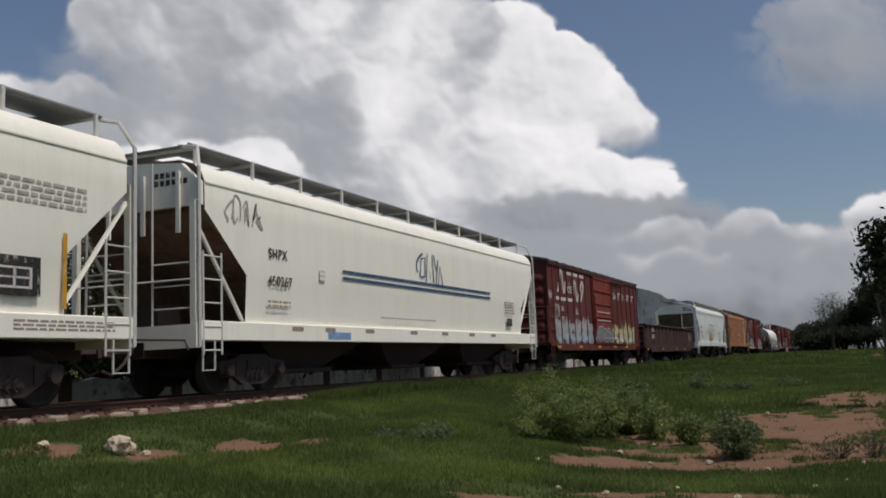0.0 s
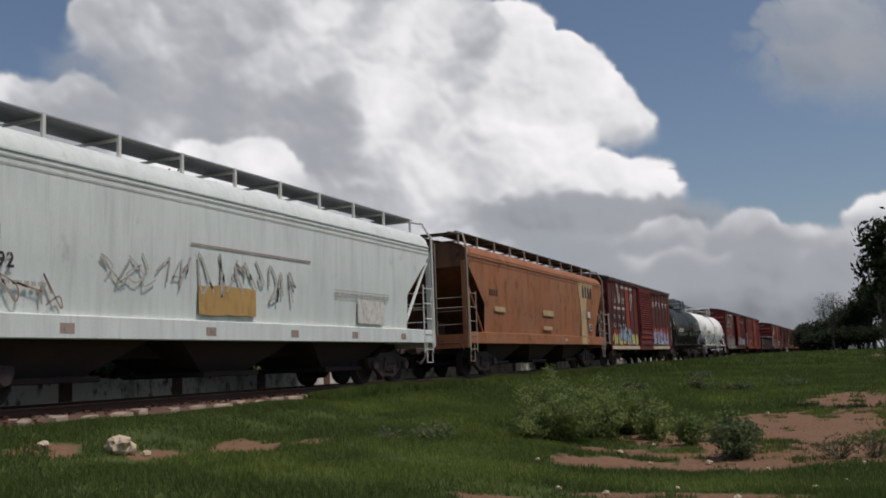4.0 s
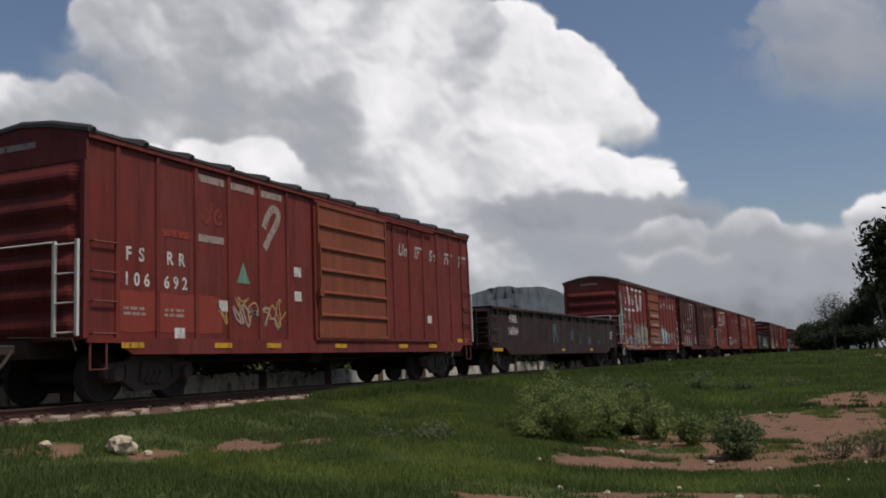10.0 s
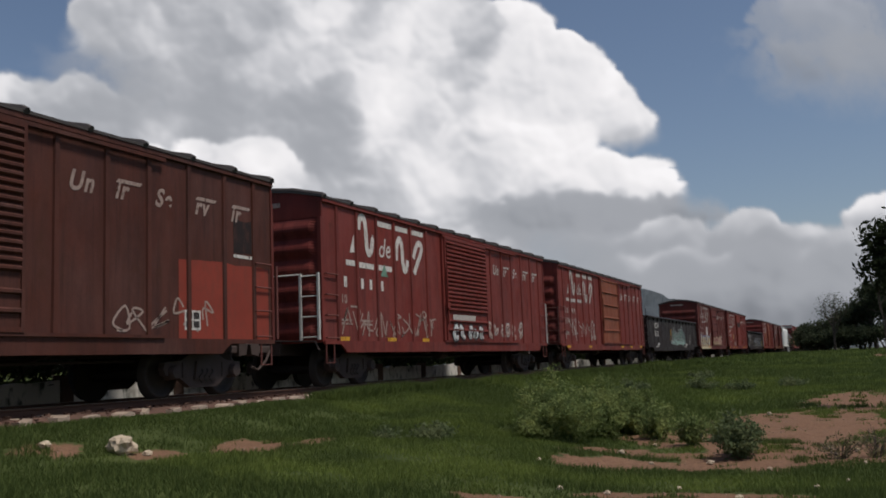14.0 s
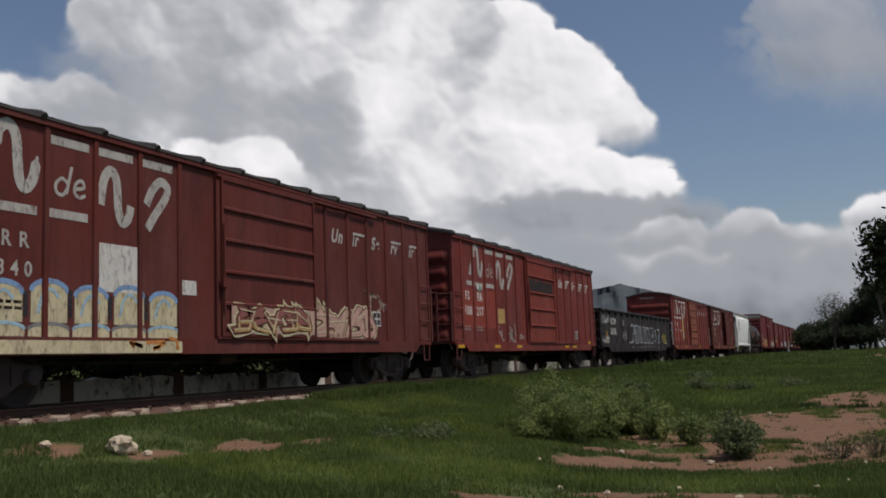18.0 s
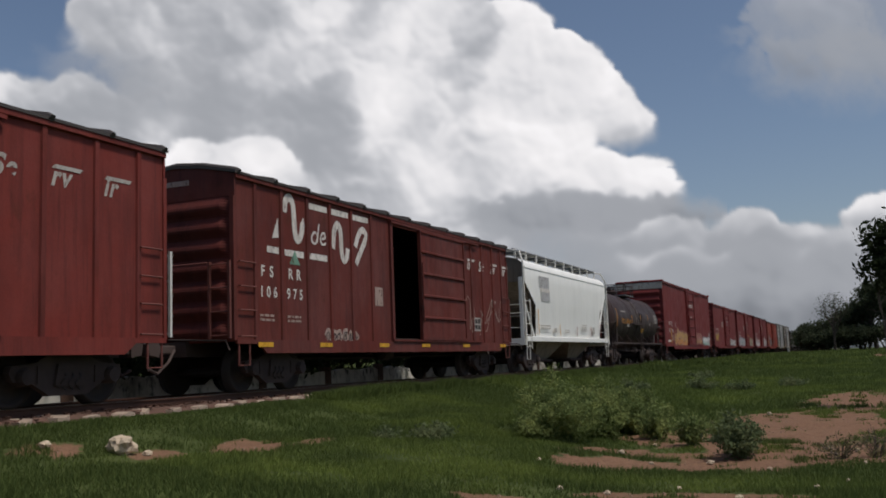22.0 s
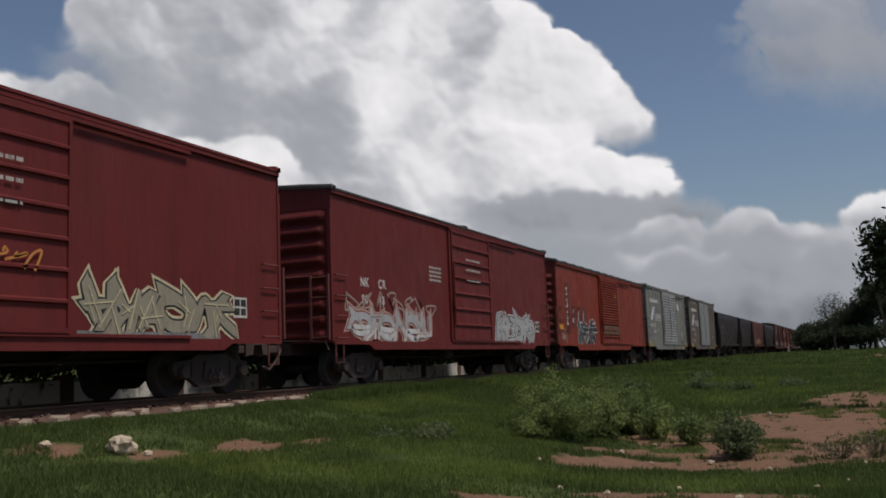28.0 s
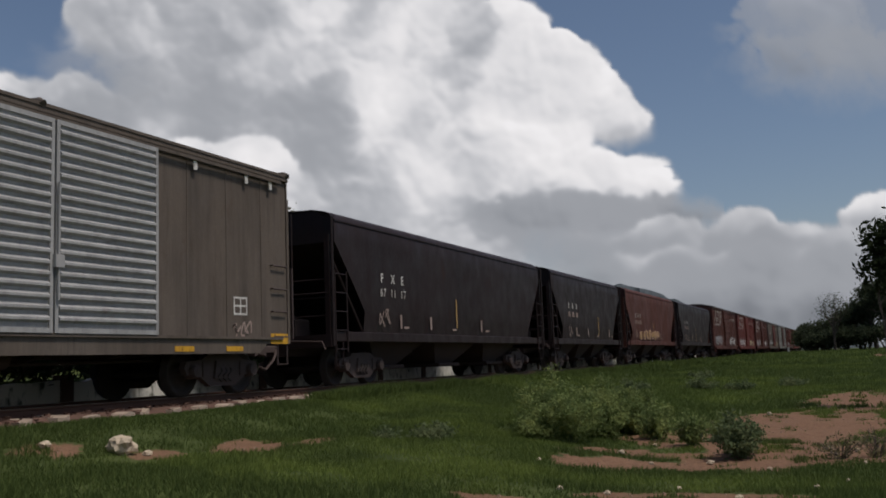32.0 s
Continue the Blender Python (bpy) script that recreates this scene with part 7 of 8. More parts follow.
    for i, (x, w, h) in enumerate(((1.2, 0.5, 0.7), (2.0, 0.75, 0.6), (2.9, 0.5, 0.5), (3.5, 0.5, 0.3))):
        field(c, x, x + w, 0.98, 1.05 + h, SP["grey"], Y0, 17 + i)
    part("paint_patch", rect(M(), 4.42, 4.82, 1.75, 3.75, Y0), DARKRED, c)
    spelled(c, 4.48, 1.9, 0.23, 8, LET_W, Y0 - 0.003)
    part("paint_patch", rect(M(), 5.35, 5.85, 1.1, 1.6, Y0), LET_W, c)
    field(c, 13.0, 15.65, 0.98, 2.38, PATCH_R, Y0 + 0.002, 21)
    field(c, 14.55, 15.2, 2.62, 3.25, PATCH_D, Y0 + 0.002, 22)
    part("paint_patch", rect(M(), 14.55, 15.15, 2.52, 2.58, Y0), LET_W, c)
    panel_sign(c, 13.15, 1.15, 0.42, 0.34, Y0 - 0.003)
    scribble(c, 0.9, 1.4, 2.0, 2.5, 3, LET_P, Y0, 41, 0.03)
    scribble(c, 11.3, 14.0, 1.1, 1.7, 6, LET_F, Y0, 42, 0.04)
    part("reflector_strip", rect(M(), 0.12, 0.62, 1.1, 1.2, Y0), YELLOW, c)

    c = boxcar(233.5, 15.78, RED, "rust red boxcar with a louvred door and scrawled tags", RED, style="corrugated", iron=IRON_W, ribs=6)
    emblem_box(c, LET_W, num="", svc=LET_P)
    for x, n in ((0.95, 1), (1.75, 2), (2.75, 1)):
        marks(c, x, 2.22, n, 0.24, LET_W, Y0, 0.42)
    digits(c, "10", 0.8, 1.85, 0.2, LET_F, Y0)
    graffiti(c, 6.8, 9.3, 1.06, 1.45, 5, SP["white"], SP["black"], -1.496, 44, 0.4)
    part("paint_patch", rect(M(), 6.9, 8.6, 1.60, 1.78, -1.494), LET_P, c)
    graffiti(c, 9.8, 13.2, 1.1, 1.7, 6, SP["pink"], LET_P, Y0, 45, 0.10)
    scribble(c, 0.8, 6.0, 1.1, 1.8, 14, LET_F, Y0, 46, 0.045)
    reflectors(c, (0.65, 3.0, 5.0), 1.0, Y0 - 0.02, 0.45)
    part("triangle_mark", M().flat([(2.75, 2.58), (3.15, 2.58), (2.95, 2.9)], Y0 - 0.002), GREEN_T, c)

    c = boxcar(250.8, 15.6, RED, "rust red boxcar with an orange door", DOOR_OR, panels=5)
    emblem_box(c, LET_P, num="106118")
    scribble(c, 0.8, 5.6, 1.1, 2.0, 10, LET_P, Y0, 47, 0.05)
    reflectors(c, (0.7, 4.0, 10.0, 12.0, 14.3), 0.84, YS, 0.5)

    c = gondola(267.2, 17.1, BLACK, "black gondola car with teal and white graffiti", top=2.64, bottom=0.66, iron=BLACK)
    gondola_marks(c, 2.0, 1.55, 0.30, "KCSM", "32122")
    piece(c, 7.5, 12.2, 0.85, 1.95, 7, SP["moss"], SP["silver"], -1.388, 51, SP["mint"])
    graffiti(c, 6.85, 7.6, 0.8, 1.4, 2, SP["moss"], SP["silver"], -1.388, 52, 0.26)
    part("reflector_strip", rect(M(), 7.0, 7.12, 1.3, 1.95, -1.387), YELLOW, c)
    for x in (2.6, 12.4):
        stripes(c, [(x, x + 0.5, 0.98, 1.1), (x - 0.6, x + 0.3, 0.88, 0.92)], LET_W, -1.408, "lettering")
    panel_sign(c, 14.0, 1.0, 0.42, 0.34, -1.388)
    small_print(c, 14.0, 1.6, 4, 0.4, LET_P, -1.388, 0.06, 53)


def rear():
    c = boxcar(285.4, 15.6, RED_B, "brown red boxcar with cream and blue graffiti along its foot", RED_B, panels=5, ribs=6)
    emblem_box(c, LET_P, skip=(10,), num="106340", svc=LET_P, nmat=LET_P)
    for k in range(6):
        x = 0.72 + k * 0.80
        w, zt = 0.66, 1.80 - 0.05 * (k % 2)
        hump = [(x + w * (0.5 - 0.5 * math.cos(math.pi * i / 8)), zt - 0.16 + 0.16 * math.sin(math.pi * i / 8)) for i in range(9)]
        arch = part("graffiti_arch", M().flat([(x, 1.20), (x + w, 1.20)] + hump[::-1], Y0), SP["cream"], c)
        part("graffiti_rim", stroke(M(), hump, 0.075, Y0 - 0.003), SP["blue"], arch)
        part("graffiti_line", stroke(M(), curve_pts([(x + 0.12, 1.32), (x + 0.2, zt - 0.22), (x + 0.36, zt - 0.12), (x + 0.5, zt - 0.24)], 4), 0.05, Y0 - 0.004), SP["sky"], arch)
        part("graffiti_slot", rect(M(), x + w + 0.01, x + w + 0.09, 1.28, zt - 0.12, Y0 - 0.003), SP["black"], c)
        low = [(x - 0.04 + 0.74 * (0.5 - 0.5 * math.cos(math.pi * i / 8)), 1.10 + 0.09 * math.sin(math.pi * i / 8)) for i in range(9)]
        foot = part("graffiti_arch", M().flat([(x - 0.04, 0.985), (x + 0.70, 0.985)] + low[::-1], Y0), SP["cream"], c)
        part("graffiti_rim", stroke(M(), low, 0.05, Y0 - 0.003), SP["sky"] if k % 2 else SP["grey"], foot)
    stripes(c, [(0.6, 5.45, 0.76, 0.95)], SP["cream"], YS - 0.003, "painted_sill")
    scribble(c, 4.0, 5.4, 0.8, 1.0, 3, SP["orange"], YS - 0.006, 61, 0.06)
    part("paint_patch", rect(M(), 3.6, 4.5, 1.7, 2.45, Y0 - 0.001), LET_W, c)
    part("paint_patch", rect(M(), 5.5, 5.9, 1.75, 2.0, Y0), LET_W, c)
    field(c, 6.75, 9.6, 1.1, 1.62, SP["pink"], -1.494, 24)
    piece(c, 6.85, 9.45, 1.12, 1.6, 5, SP["rose"], SP["cream"], -1.497, 62, SP["tan"], SP["brown"])
    piece(c, 9.75, 12.5, 1.05, 1.72, 4, SP["pink"], SP["cream"], Y0, 63, None, SP["brown"])
    panel_sign(c, 12.4, 1.35, 0.4, 0.36, Y0)
    scribble(c, 12.0, 13.2, 1.7, 2.2, 4, LET_F, Y0, 64, 0.05)

    c = boxcar(302.35, 15.65, RED, "rust red boxcar with a bright red ribbed door", BRIGHT, panels=5, iron=IRON_R)
    emblem_box(c, LET_P, LET_F, num="", svc=LET_W)
    for i, (a, t) in enumerate((("FS", "108"), ("RR", "217"))):
        digits(c, a, 0.92 + i * 0.95, 2.28, 0.26, LET_W, Y0)
        digits(c, t, 0.84 + i * 0.95, 1.83, 0.27, LET_W, Y0)
    field(c, 0.7, 3.4, 1.45, 2.6, PATCH_R, Y0 + 0.002, 25)
    for x0, x1, z0, z1 in ((3.5, 4.1, 1.05, 1.6), (3.55, 4.1, 1.05, 1.4), (4.45, 5.2, 1.02, 1.65), (4.5, 5.1, 1.02, 1.4), (5.6, 6.1, 1.1, 1.3)):
        scribble(c, x0, x1, z0, z1, 3, LET_P, Y0, int(x0 * 10), 0.035)
    part("paint_patch", rect(M(), 3.5, 4.25, 1.62, 2.1, Y0 - 0.002), SP["tan"], c)
    part("paint_patch", rect(M(), 1.85, 2.3, 2.62, 2.8, Y0 - 0.004), LET_W, c)
    part("triangle_mark", M().flat([(1.95, 2.58), (2.25, 2.58), (2.1, 2.82)], Y0 - 0.008), GREEN_T, c)
    panel_sign(c, 12.6, 1.2, 0.36, 0.32, Y0)
    field(c, 6.7, 9.5, 2.78, 3.25, PATCH_D, -1.46, 26)
    reflectors(c, (0.1, 3.1, 5.2, 10.9, 12.0), 0.84, YS, 0.5)
    part("reflector_strip", rect(M(), 14.6, 15.2, 1.0, 1.12, Y0), YELLOW, c)

    c = gondola(318.85, 17.0, BLACK, "black gondola car tagged with white outlined letters", top=2.64, bottom=0.66, iron=BLACK)
    gondola_marks(c, 1.8, 1.52, 0.30, "KCSM", "32128")
    outlines = ([(0, 0.9), (0.3, 1), (0.6, 0.9), (0.6, 0.55), (0.35, 0.5), (0.35, 0.12), (0.1, 0.0), (0.1, 0.12)], [(0, 1), (0.55, 0.95), (0.58, 0.02), (0.04, 0), (0, 1)],
                [(0.1, 1), (0.3, 0.98), (0.3, 0.3), (0.55, 0.22), (0.5, 0.0), (0.05, 0.1), (0.1, 1)], [(0, 1), (0.2, 1), (0.24, 0.62), (0.5, 1), (0.36, 0.52), (0.6, 0.02), (0.3, 0.02), (0.04, 0), (0, 1)],
                [(0.0, 1), (0.42, 0.92), (0.56, 0.5), (0.4, 0.06), (0.04, 0.02), (0.0, 1)], [(0.05, 0.98), (0.55, 1), (0.5, 0.55), (0.2, 0.5), (0.5, 0.46), (0.5, 0.02), (0.05, 0.0), (0.08, 0.16)],
                [(0.1, 0.8), (0.45, 0.98), (0.2, 0.5), (0.5, 0.62), (0.3, 0.1), (0.15, 0.2)], [(0.0, 1), (0.5, 0.95), (0.5, 0.55), (0.2, 0.48), (0.55, 0.1), (0.0, 0.0), (0.06, 0.4)])
    for i, shape in enumerate(outlines):
        x, hgt = 6.2 + i * 0.98, 0.94 - 0.02 * i
        pts = [(x + p[0] * 1.15, 1.09 + p[1] * hgt) for p in shape]
        mark = part("graffiti_outline", stroke(M(), pts, 0.06, -1.388 - 0.0006 * (i % 3)), SP["white"], c)
        part("graffiti_highlight", stroke(M(), [(p[0] + 0.10, p[1] - 0.05) for p in pts[1:5]], 0.045, -1.391), SP["sky"], mark)
        scribble(c, x, x + 0.4, 0.82, 0.95, 1, LET_P, -1.408, 300 + i, 0.025)
    scribble(c, 0.3, 1.6, 1.9, 2.4, 7, SP["white"], -1.387, 71, 0.05)
    scribble(c, 0.2, 1.5, 0.95, 1.4, 6, SP["white"], -1.387, 72, 0.05)
    scribble(c, 4.1, 5.2, 1.2, 1.7, 5, LET_P, -1.387, 73, 0.04)
    scribble(c, 5.6, 6.4, 0.85, 1.15, 5, SP["white"], -1.387, 74, 0.05)
    part("reflector_strip", rect(M(), 1.05, 1.17, 1.0, 1.6, -1.386), YELLOW, c)
    panel_sign(c, 4.4, 1.95, 0.26, 0.26, -1.388, LET_W, BLACK)
    scribble(c, 14.6, 15.6, 1.0, 1.7, 6, SP["yellow"], -1.387, 75, 0.05)
    panel_sign(c, 15.4, 0.95, 0.4, 0.3, -1.388)

    c = boxcar(336.65, 15.85, RED, "rust red boxcar with a broad orange door", DOOR_OR, panels=6, iron=IRON_W, ribs=6)
    emblem_box(c, LET_W, num="", svc=LET_P)
    field(c, 0.7, 3.5, 1.2, 2.6, PATCH_R, Y0 + 0.003, 27)
    for i, t in enumerate(("10", "70", "56")):
        apart(c, t, 0.84 + i * 0.97, 1.87, 0.21, LET_W, Y0)
    digits(c, "FS", 0.86, 2.28, 0.22, LET_W, Y0)
    digits(c, "RR", 1.80, 2.28, 0.22, LET_W, Y0)
    part("paint_patch", rect(M(), 3.62, 4.28, 1.4, 2.75, Y0 - 0.002), SP["tan"], c)
    part("triangle_mark", M().flat([(3.75, 1.55), (4.15, 1.55), (3.95, 2.0)], Y0 - 0.006), LET_P, c)
    reflectors(c, (0.65, 4.2, 10.1), 0.86, YS, 0.6)
    small_print(c, 5.6, 2.5, 6, 0.4, LET_F, Y0, 0.04, 76)

    c = boxcar(354.05, 14.9, RED_B, "brown red boxcar with its door half open", RED_B, opened=1.55, door=(6.45, 9.5), panels=5, ribs=7)
    emblem_box(c, LET_W, num="106975")
    part("triangle_mark", M().flat([(1.85, 2.55), (2.25, 2.55), (2.05, 2.85)], Y0 - 0.003), GREEN_T, c)
    graffiti(c, 3.2, 4.7, 0.98, 1.25, 6, LET_F, LET_F, Y0, 81, 0.14)
    part("paint_patch", rect(M(), 5.55, 5.95, 1.85, 2.3, Y0), LET_F, c)
    reflectors(c, (0.65, 2.9, 5.6, 8.0, 10.8, 13.9), 0.86, YS, 0.5)
    scribble(c, 11.0, 14.5, 1.2, 2.4, 6, LET_F, Y0, 82, 0.03)
    panel_sign(c, 11.9, 1.35, 0.5, 0.4, Y0, LET_P, LET_K)

    c = hopper(370.1, 11.75, WHITE_C, "white two bay covered hopper car with grey panels", top=4.08, cut=1.3, z_cut=(2.35, 3.15), sill=(1.06, 1.24), bays=2, open_under=True, shoulder=0.42, post_n=10)
    part("paint_patch", M().flat([(1.75, 3.02), (2.95, 3.02), (2.95, 3.45), (1.72, 3.45)], YH), SP["silver"], c)
    part("paint_patch", M().flat([(1.95, 2.55), (3.0, 2.55), (2.98, 2.88), (1.93, 2.88)], YH), SP["silver"], c)
    part("paint_patch", rect(M(), 1.85, 2.98, 2.88, 3.02, YH), LET_W, c)
    for x, h, mt in ((1.45, 0.9, YELLOW), (4.1, 0.4, YELLOW), (6.5, 0.4, PATCH_R), (8.7, 0.4, PATCH_R), (10.35, 0.6, PATCH_R)):
        part("reflector_strip", rect(M(), x, x + 0.07, 1.32, 1.32 + h, YH), mt, c)
    small_print(c, 1.7, 1.62, 2, 1.2, LET_P, YH, 0.05, 91)
    small_print(c, 4.8, 1.5, 2, 0.6, LET_P, YH, 0.04, 92)
    small_print(c, 7.3, 1.75, 4, 0.8, LET_P, YH, 0.04, 93)
    part("placard", rect(M(), 9.0, 9.35, 1.42, 1.72, YH), LET_P, c)
    part("placard", rect(M(), 3.35, 3.7, 1.42, 1.58, YH), LET_P, c)
    finish(c, 370.1, 11.75, 1.35)

    c = boxcar(395.85, 19.4, CRIMSON, "tall crimson boxcar with a pale band across its end", CRIMSON, door=(8.35, 11.35), style="plug", panels=6, eave=4.85, posts=False, peak=0.03, drop=(2.6, 1.3), roof=CRIMSON, rib_step=30, ribs=8, end_col=CRIMSON, ladder=True, sill_z=0.76)
    part("end_band", M().box(-0.03, -0.013, -1.39, 1.39, 4.45, 4.84), LET_P, c)
    for i, t in enumerate(("65", "739")):
        digits(c, ("NK", "CR")[i], 1.45 + i * 0.85, 2.24, 0.24, LET_W, Y0)
        digits(c, t, 1.5 + i * 0.85, 1.80, 0.24, LET_W, Y0)
    part("reflector_strip", rect(M(), 2.12, 2.25, 1.15, 2.05, Y0), YELLOW, c)
    panel_sign(c, 3.8, 2.15, 0.3, 0.3, Y0, LET_P, CRIMSON)
    stripes(c, [(0.95, 1.9, 1.2, 1.32), (1.0, 1.75, 0.96, 1.0)], LET_W, Y0, "lettering")
    small_print(c, 2.3, 1.6, 4, 0.7, LET_F, Y0, 0.05, 95)
    piece(c, 3.4, 7.9, 0.98, 1.88, 6, SP["tan"], SP["pink"], Y0, 96, SP["orange"], SP["brown"])
    piece(c, 11.6, 14.4, 1.08, 1.85, 4, SP["rose"], SP["pink"], Y0, 97, SP["tan"], SP["brown"])
    piece(c, 15.2, 18.4, 1.0, 1.65, 5, SP["white"], SP["silver"], Y0, 98, SP["mint"])
    small_print(c, 9.0, 3.75, 2, 1.4, LET_W, -1.50, 0.07, 99)
    small_print(c, 9.1, 2.9, 1, 1.0, LET_F, -1.50, 0.05, 100)
    panel_sign(c, 18.5, 1.6, 0.4, 0.4, Y0)

    for q, L, t, gf, ge, sec, ex in ((417.0, 15.3, ("65", "812"), "tan", "pink", "yellow", 1), (433.4, 15.1, ("30", "980"), "silver", "black", "sky", 2), (450.2, 15.7, ("90", "18"), "white", "pink", "silver", 3)):
        c = boxcar(q, L, CRIMSON, ("smooth crimson boxcar with faded tan graffiti", "smooth crimson boxcar with wide silver graffiti", "smooth crimson boxcar with dripping white graffiti")[ex - 1], CRIMSON, door=(6.6, 9.6), style="panel", panels=7,
                   eave=4.37, posts=False, peak=0.12, roof=CRIMSON if ex < 3 else ROOF, rib_step=30, ribs=9, drop=(1.6, 1.6), sill_z=0.80)
        digits(c, "NK", 1.3, 2.28, 0.22, LET_W, Y0)
        digits(c, "CR", 2.2, 2.28, 0.22, LET_W, Y0)
        digits(c, t[0], 1.35, 1.87, 0.22, LET_W, Y0)
        digits(c, t[1], 2.2, 1.87, 0.22, LET_W, Y0)
        if ex == 1:
            graffiti(c, 1.0, 2.6, 1.4, 2.0, 3, SP["yellow"], SP["tan"], Y0, 101, 0.25)
            piece(c, 10.0, 14.2, 1.0, 1.55, 6, SP["silver"], SP["white"], Y0, 102)
        elif ex == 2:
            piece(c, 1.0, 6.0, 0.98, 1.8, 6, SP["silver"], SP["sky"], Y0 - 0.002, 103)
            piece(c, 9.9, 13.5, 1.02, 1.82, 6, SP["khaki"], SP["cream"], Y0, 104)
            scribble(c, 7.1, 9.0, 1.9, 2.2, 6, SP["orange"], -1.50, 105, 0.04)
            part("painted_sill", rect(M(), 9.8, 13.2, 0.98, 1.1, Y0 - 0.01), SP["grey"], c)
        else:
            piece(c, 0.8, 5.2, 0.98, 1.75, 6, SP["silver"], SP["pink"], Y0 - 0.002, 106, SP["white"], SP["rose"])
            piece(c, 10.2, 13.9, 1.02, 1.9, 6, SP["silver"], SP["white"], Y0, 107)
            scribble(c, 0.5, 5.4, 1.6, 2.2, 8, LET_F, Y0, 108, 0.05)
        for k in range(3):
            small_print(c, 7.6, 3.4 - 0.3 * k, 1, 1.1, LET_P, -1.50, 0.06, 110 + k)
        small_print(c, 5.2, 3.0, 4, 0.8, LET_P, Y0, 0.06, 114)
        panel_sign(c, L - 1.5, 1.4, 0.42, 0.38, Y0)

    c = boxcar(466.85, 16.1, ORANGE, "bright orange red boxcar with black and white graffiti", ORANGE, door=(6.6, 9.85), style="corrugated", eave=4.18, ribs=9, drop=(2.5, 3.6), end_col=RED, posts=False, rib_step=1.3)
    part("paint_patch", rect(M(), 1.15, 1.75, 1.4, 3.45, Y0), RED_B, c)
    spelled(c, 1.28, 1.75, 0.25, 7, LET_W, Y0 - 0.003)
    for i, t in enumerate(("87", "29", "29")):
        part("paint_patch", rect(M(), 2.0 + i * 0.78, 2.62 + i * 0.78, 1.65, 2.55, Y0), RED_B, c)
        digits(c, "FXE"[i], 2.2 + i * 0.78, 2.2, 0.20, LET_W, Y0 - 0.004)
        digits(c, t, 2.1 + i * 0.78, 1.85, 0.19, LET_W, Y0 - 0.004)
    piece(c, 2.7, 5.5, 0.98, 1.95, 3, SP["black"], SP["white"], Y0 - 0.008, 121)
    scribble(c, 0.3, 1.2, 0.98, 1.6, 4, LET_F, Y0, 122, 0.06)
    part("reflector_strip", rect(M(), 0.25, 0.75, 1.55, 1.75, Y0), YELLOW, c)
    part("paint_patch", rect(M(), 5.55, 5.72, 1.9, 2.0, Y0), LET_W, c)
    stripes(c, [(9.0, 9.3, 3.25, 3.32), (9.1, 9.17, 3.15, 3.42)], YELLOW, -1.52)
    field(c, 6.75, 9.7, 1.45, 1.85, paint("brown_patch", (0.16, 0.07, 0.04)), -1.50, 28)

    for q, col, num, lab in ((483.6, GREY, "450", "silver grey boxcar with double louvred doors and a blue emblem"), (497.85, BROWNGREY, "100", "brown grey boxcar with silver double doors and a blue emblem")):
        c = boxcar(q, 12.7, col, lab, SILVER, door=(4.40, 8.75), style="double", eave=4.30, posts=False, peak=0.10, roof=col, rib_step=30, ribs=8, drop=(1.9, 0.8), end_col=col, iron=IRON_D, grabs=IRON_D)
        for x in (1.0, 2.0, 2.9, 3.6, 9.6, 10.7, 11.8):
            part("side_seam", M().box(x - 0.012, x + 0.012, -1.384, -1.376, 1.0, 4.14), col, c)
        for x in (0.9, 1.85, 2.75, 3.5, 9.7, 11.2, 12.0):
            part("roof_clip", M().box(x, x + 0.1, -1.45, -1.436, 3.96, 4.16, 0.005), LET_W, c)
        small_print(c, 0.98, 3.44, 1, 2.5, LET_W, Y0, 0.2, 129)
        part("emblem", M().flat([(0.95, 2.42), (1.75, 2.42), (2.55, 3.18), (1.75, 3.18)], Y0), LET_W, c)
        part("emblem", M().flat([(1.55, 2.40), (1.78, 2.40), (2.53, 3.12), (2.30, 3.12)], Y0 - 0.004), LET_NAVY, c)
        m = M()
        for i in range(5):
            x = 2.2 + i * 0.41
            rect(m, x, x + 0.36, 2.42, 2.80, Y0)
        part("emblem_word", m, LET_W, c)
        m = M()
        for i in range(5):
            x = 2.24 + i * 0.41
            rect(m, x, x + 0.28, 2.46, 2.76, Y0 - 0.004)
        part("emblem_word", m, col, c)
        m = M()
        for i in range(5):
            x = 2.33 + i * 0.41
            rect(m, x, x + 0.14, 2.55, 2.68, Y0 - 0.008)
        part("emblem_word", m, LET_W, c)
        marks(c, 1.0, 2.02, 2, 0.22, LET_W, Y0, 0.21)
        marks(c, 1.85, 2.02, 2, 0.22, LET_W, Y0, 0.21)
        digits(c, num, 1.85, 1.68, 0.22, LET_W, Y0)
        panel_sign(c, 2.95, 1.75, 0.24, 0.26, Y0, LET_W, col)
        small_print(c, 1.0, 1.4, 2, 0.4, LET_P, Y0, 0.05, 131)
        small_print(c, 1.9, 1.4, 3, 0.35, LET_P, Y0, 0.05, 132)
        part("reflector_strip", rect(M(), 0.05, 0.65, 0.92, 1.16, Y0 - 0.06), YELLOW, c)
        part("reflector_strip", rect(M(), 12.0, 12.6, 0.92, 1.12, Y0 - 0.06), YELLOW, c)
        reflectors(c, (9.2, 10.6), 0.78, YS, 0.5)
        panel_sign(c, 10.9, 1.45, 0.42, 0.34, Y0, LET_W, col)
        scribble(c, 10.8, 11.4, 1.05, 1.35, 4, LET_K if num == "450" else LET_F, Y0, 133, 0.04)
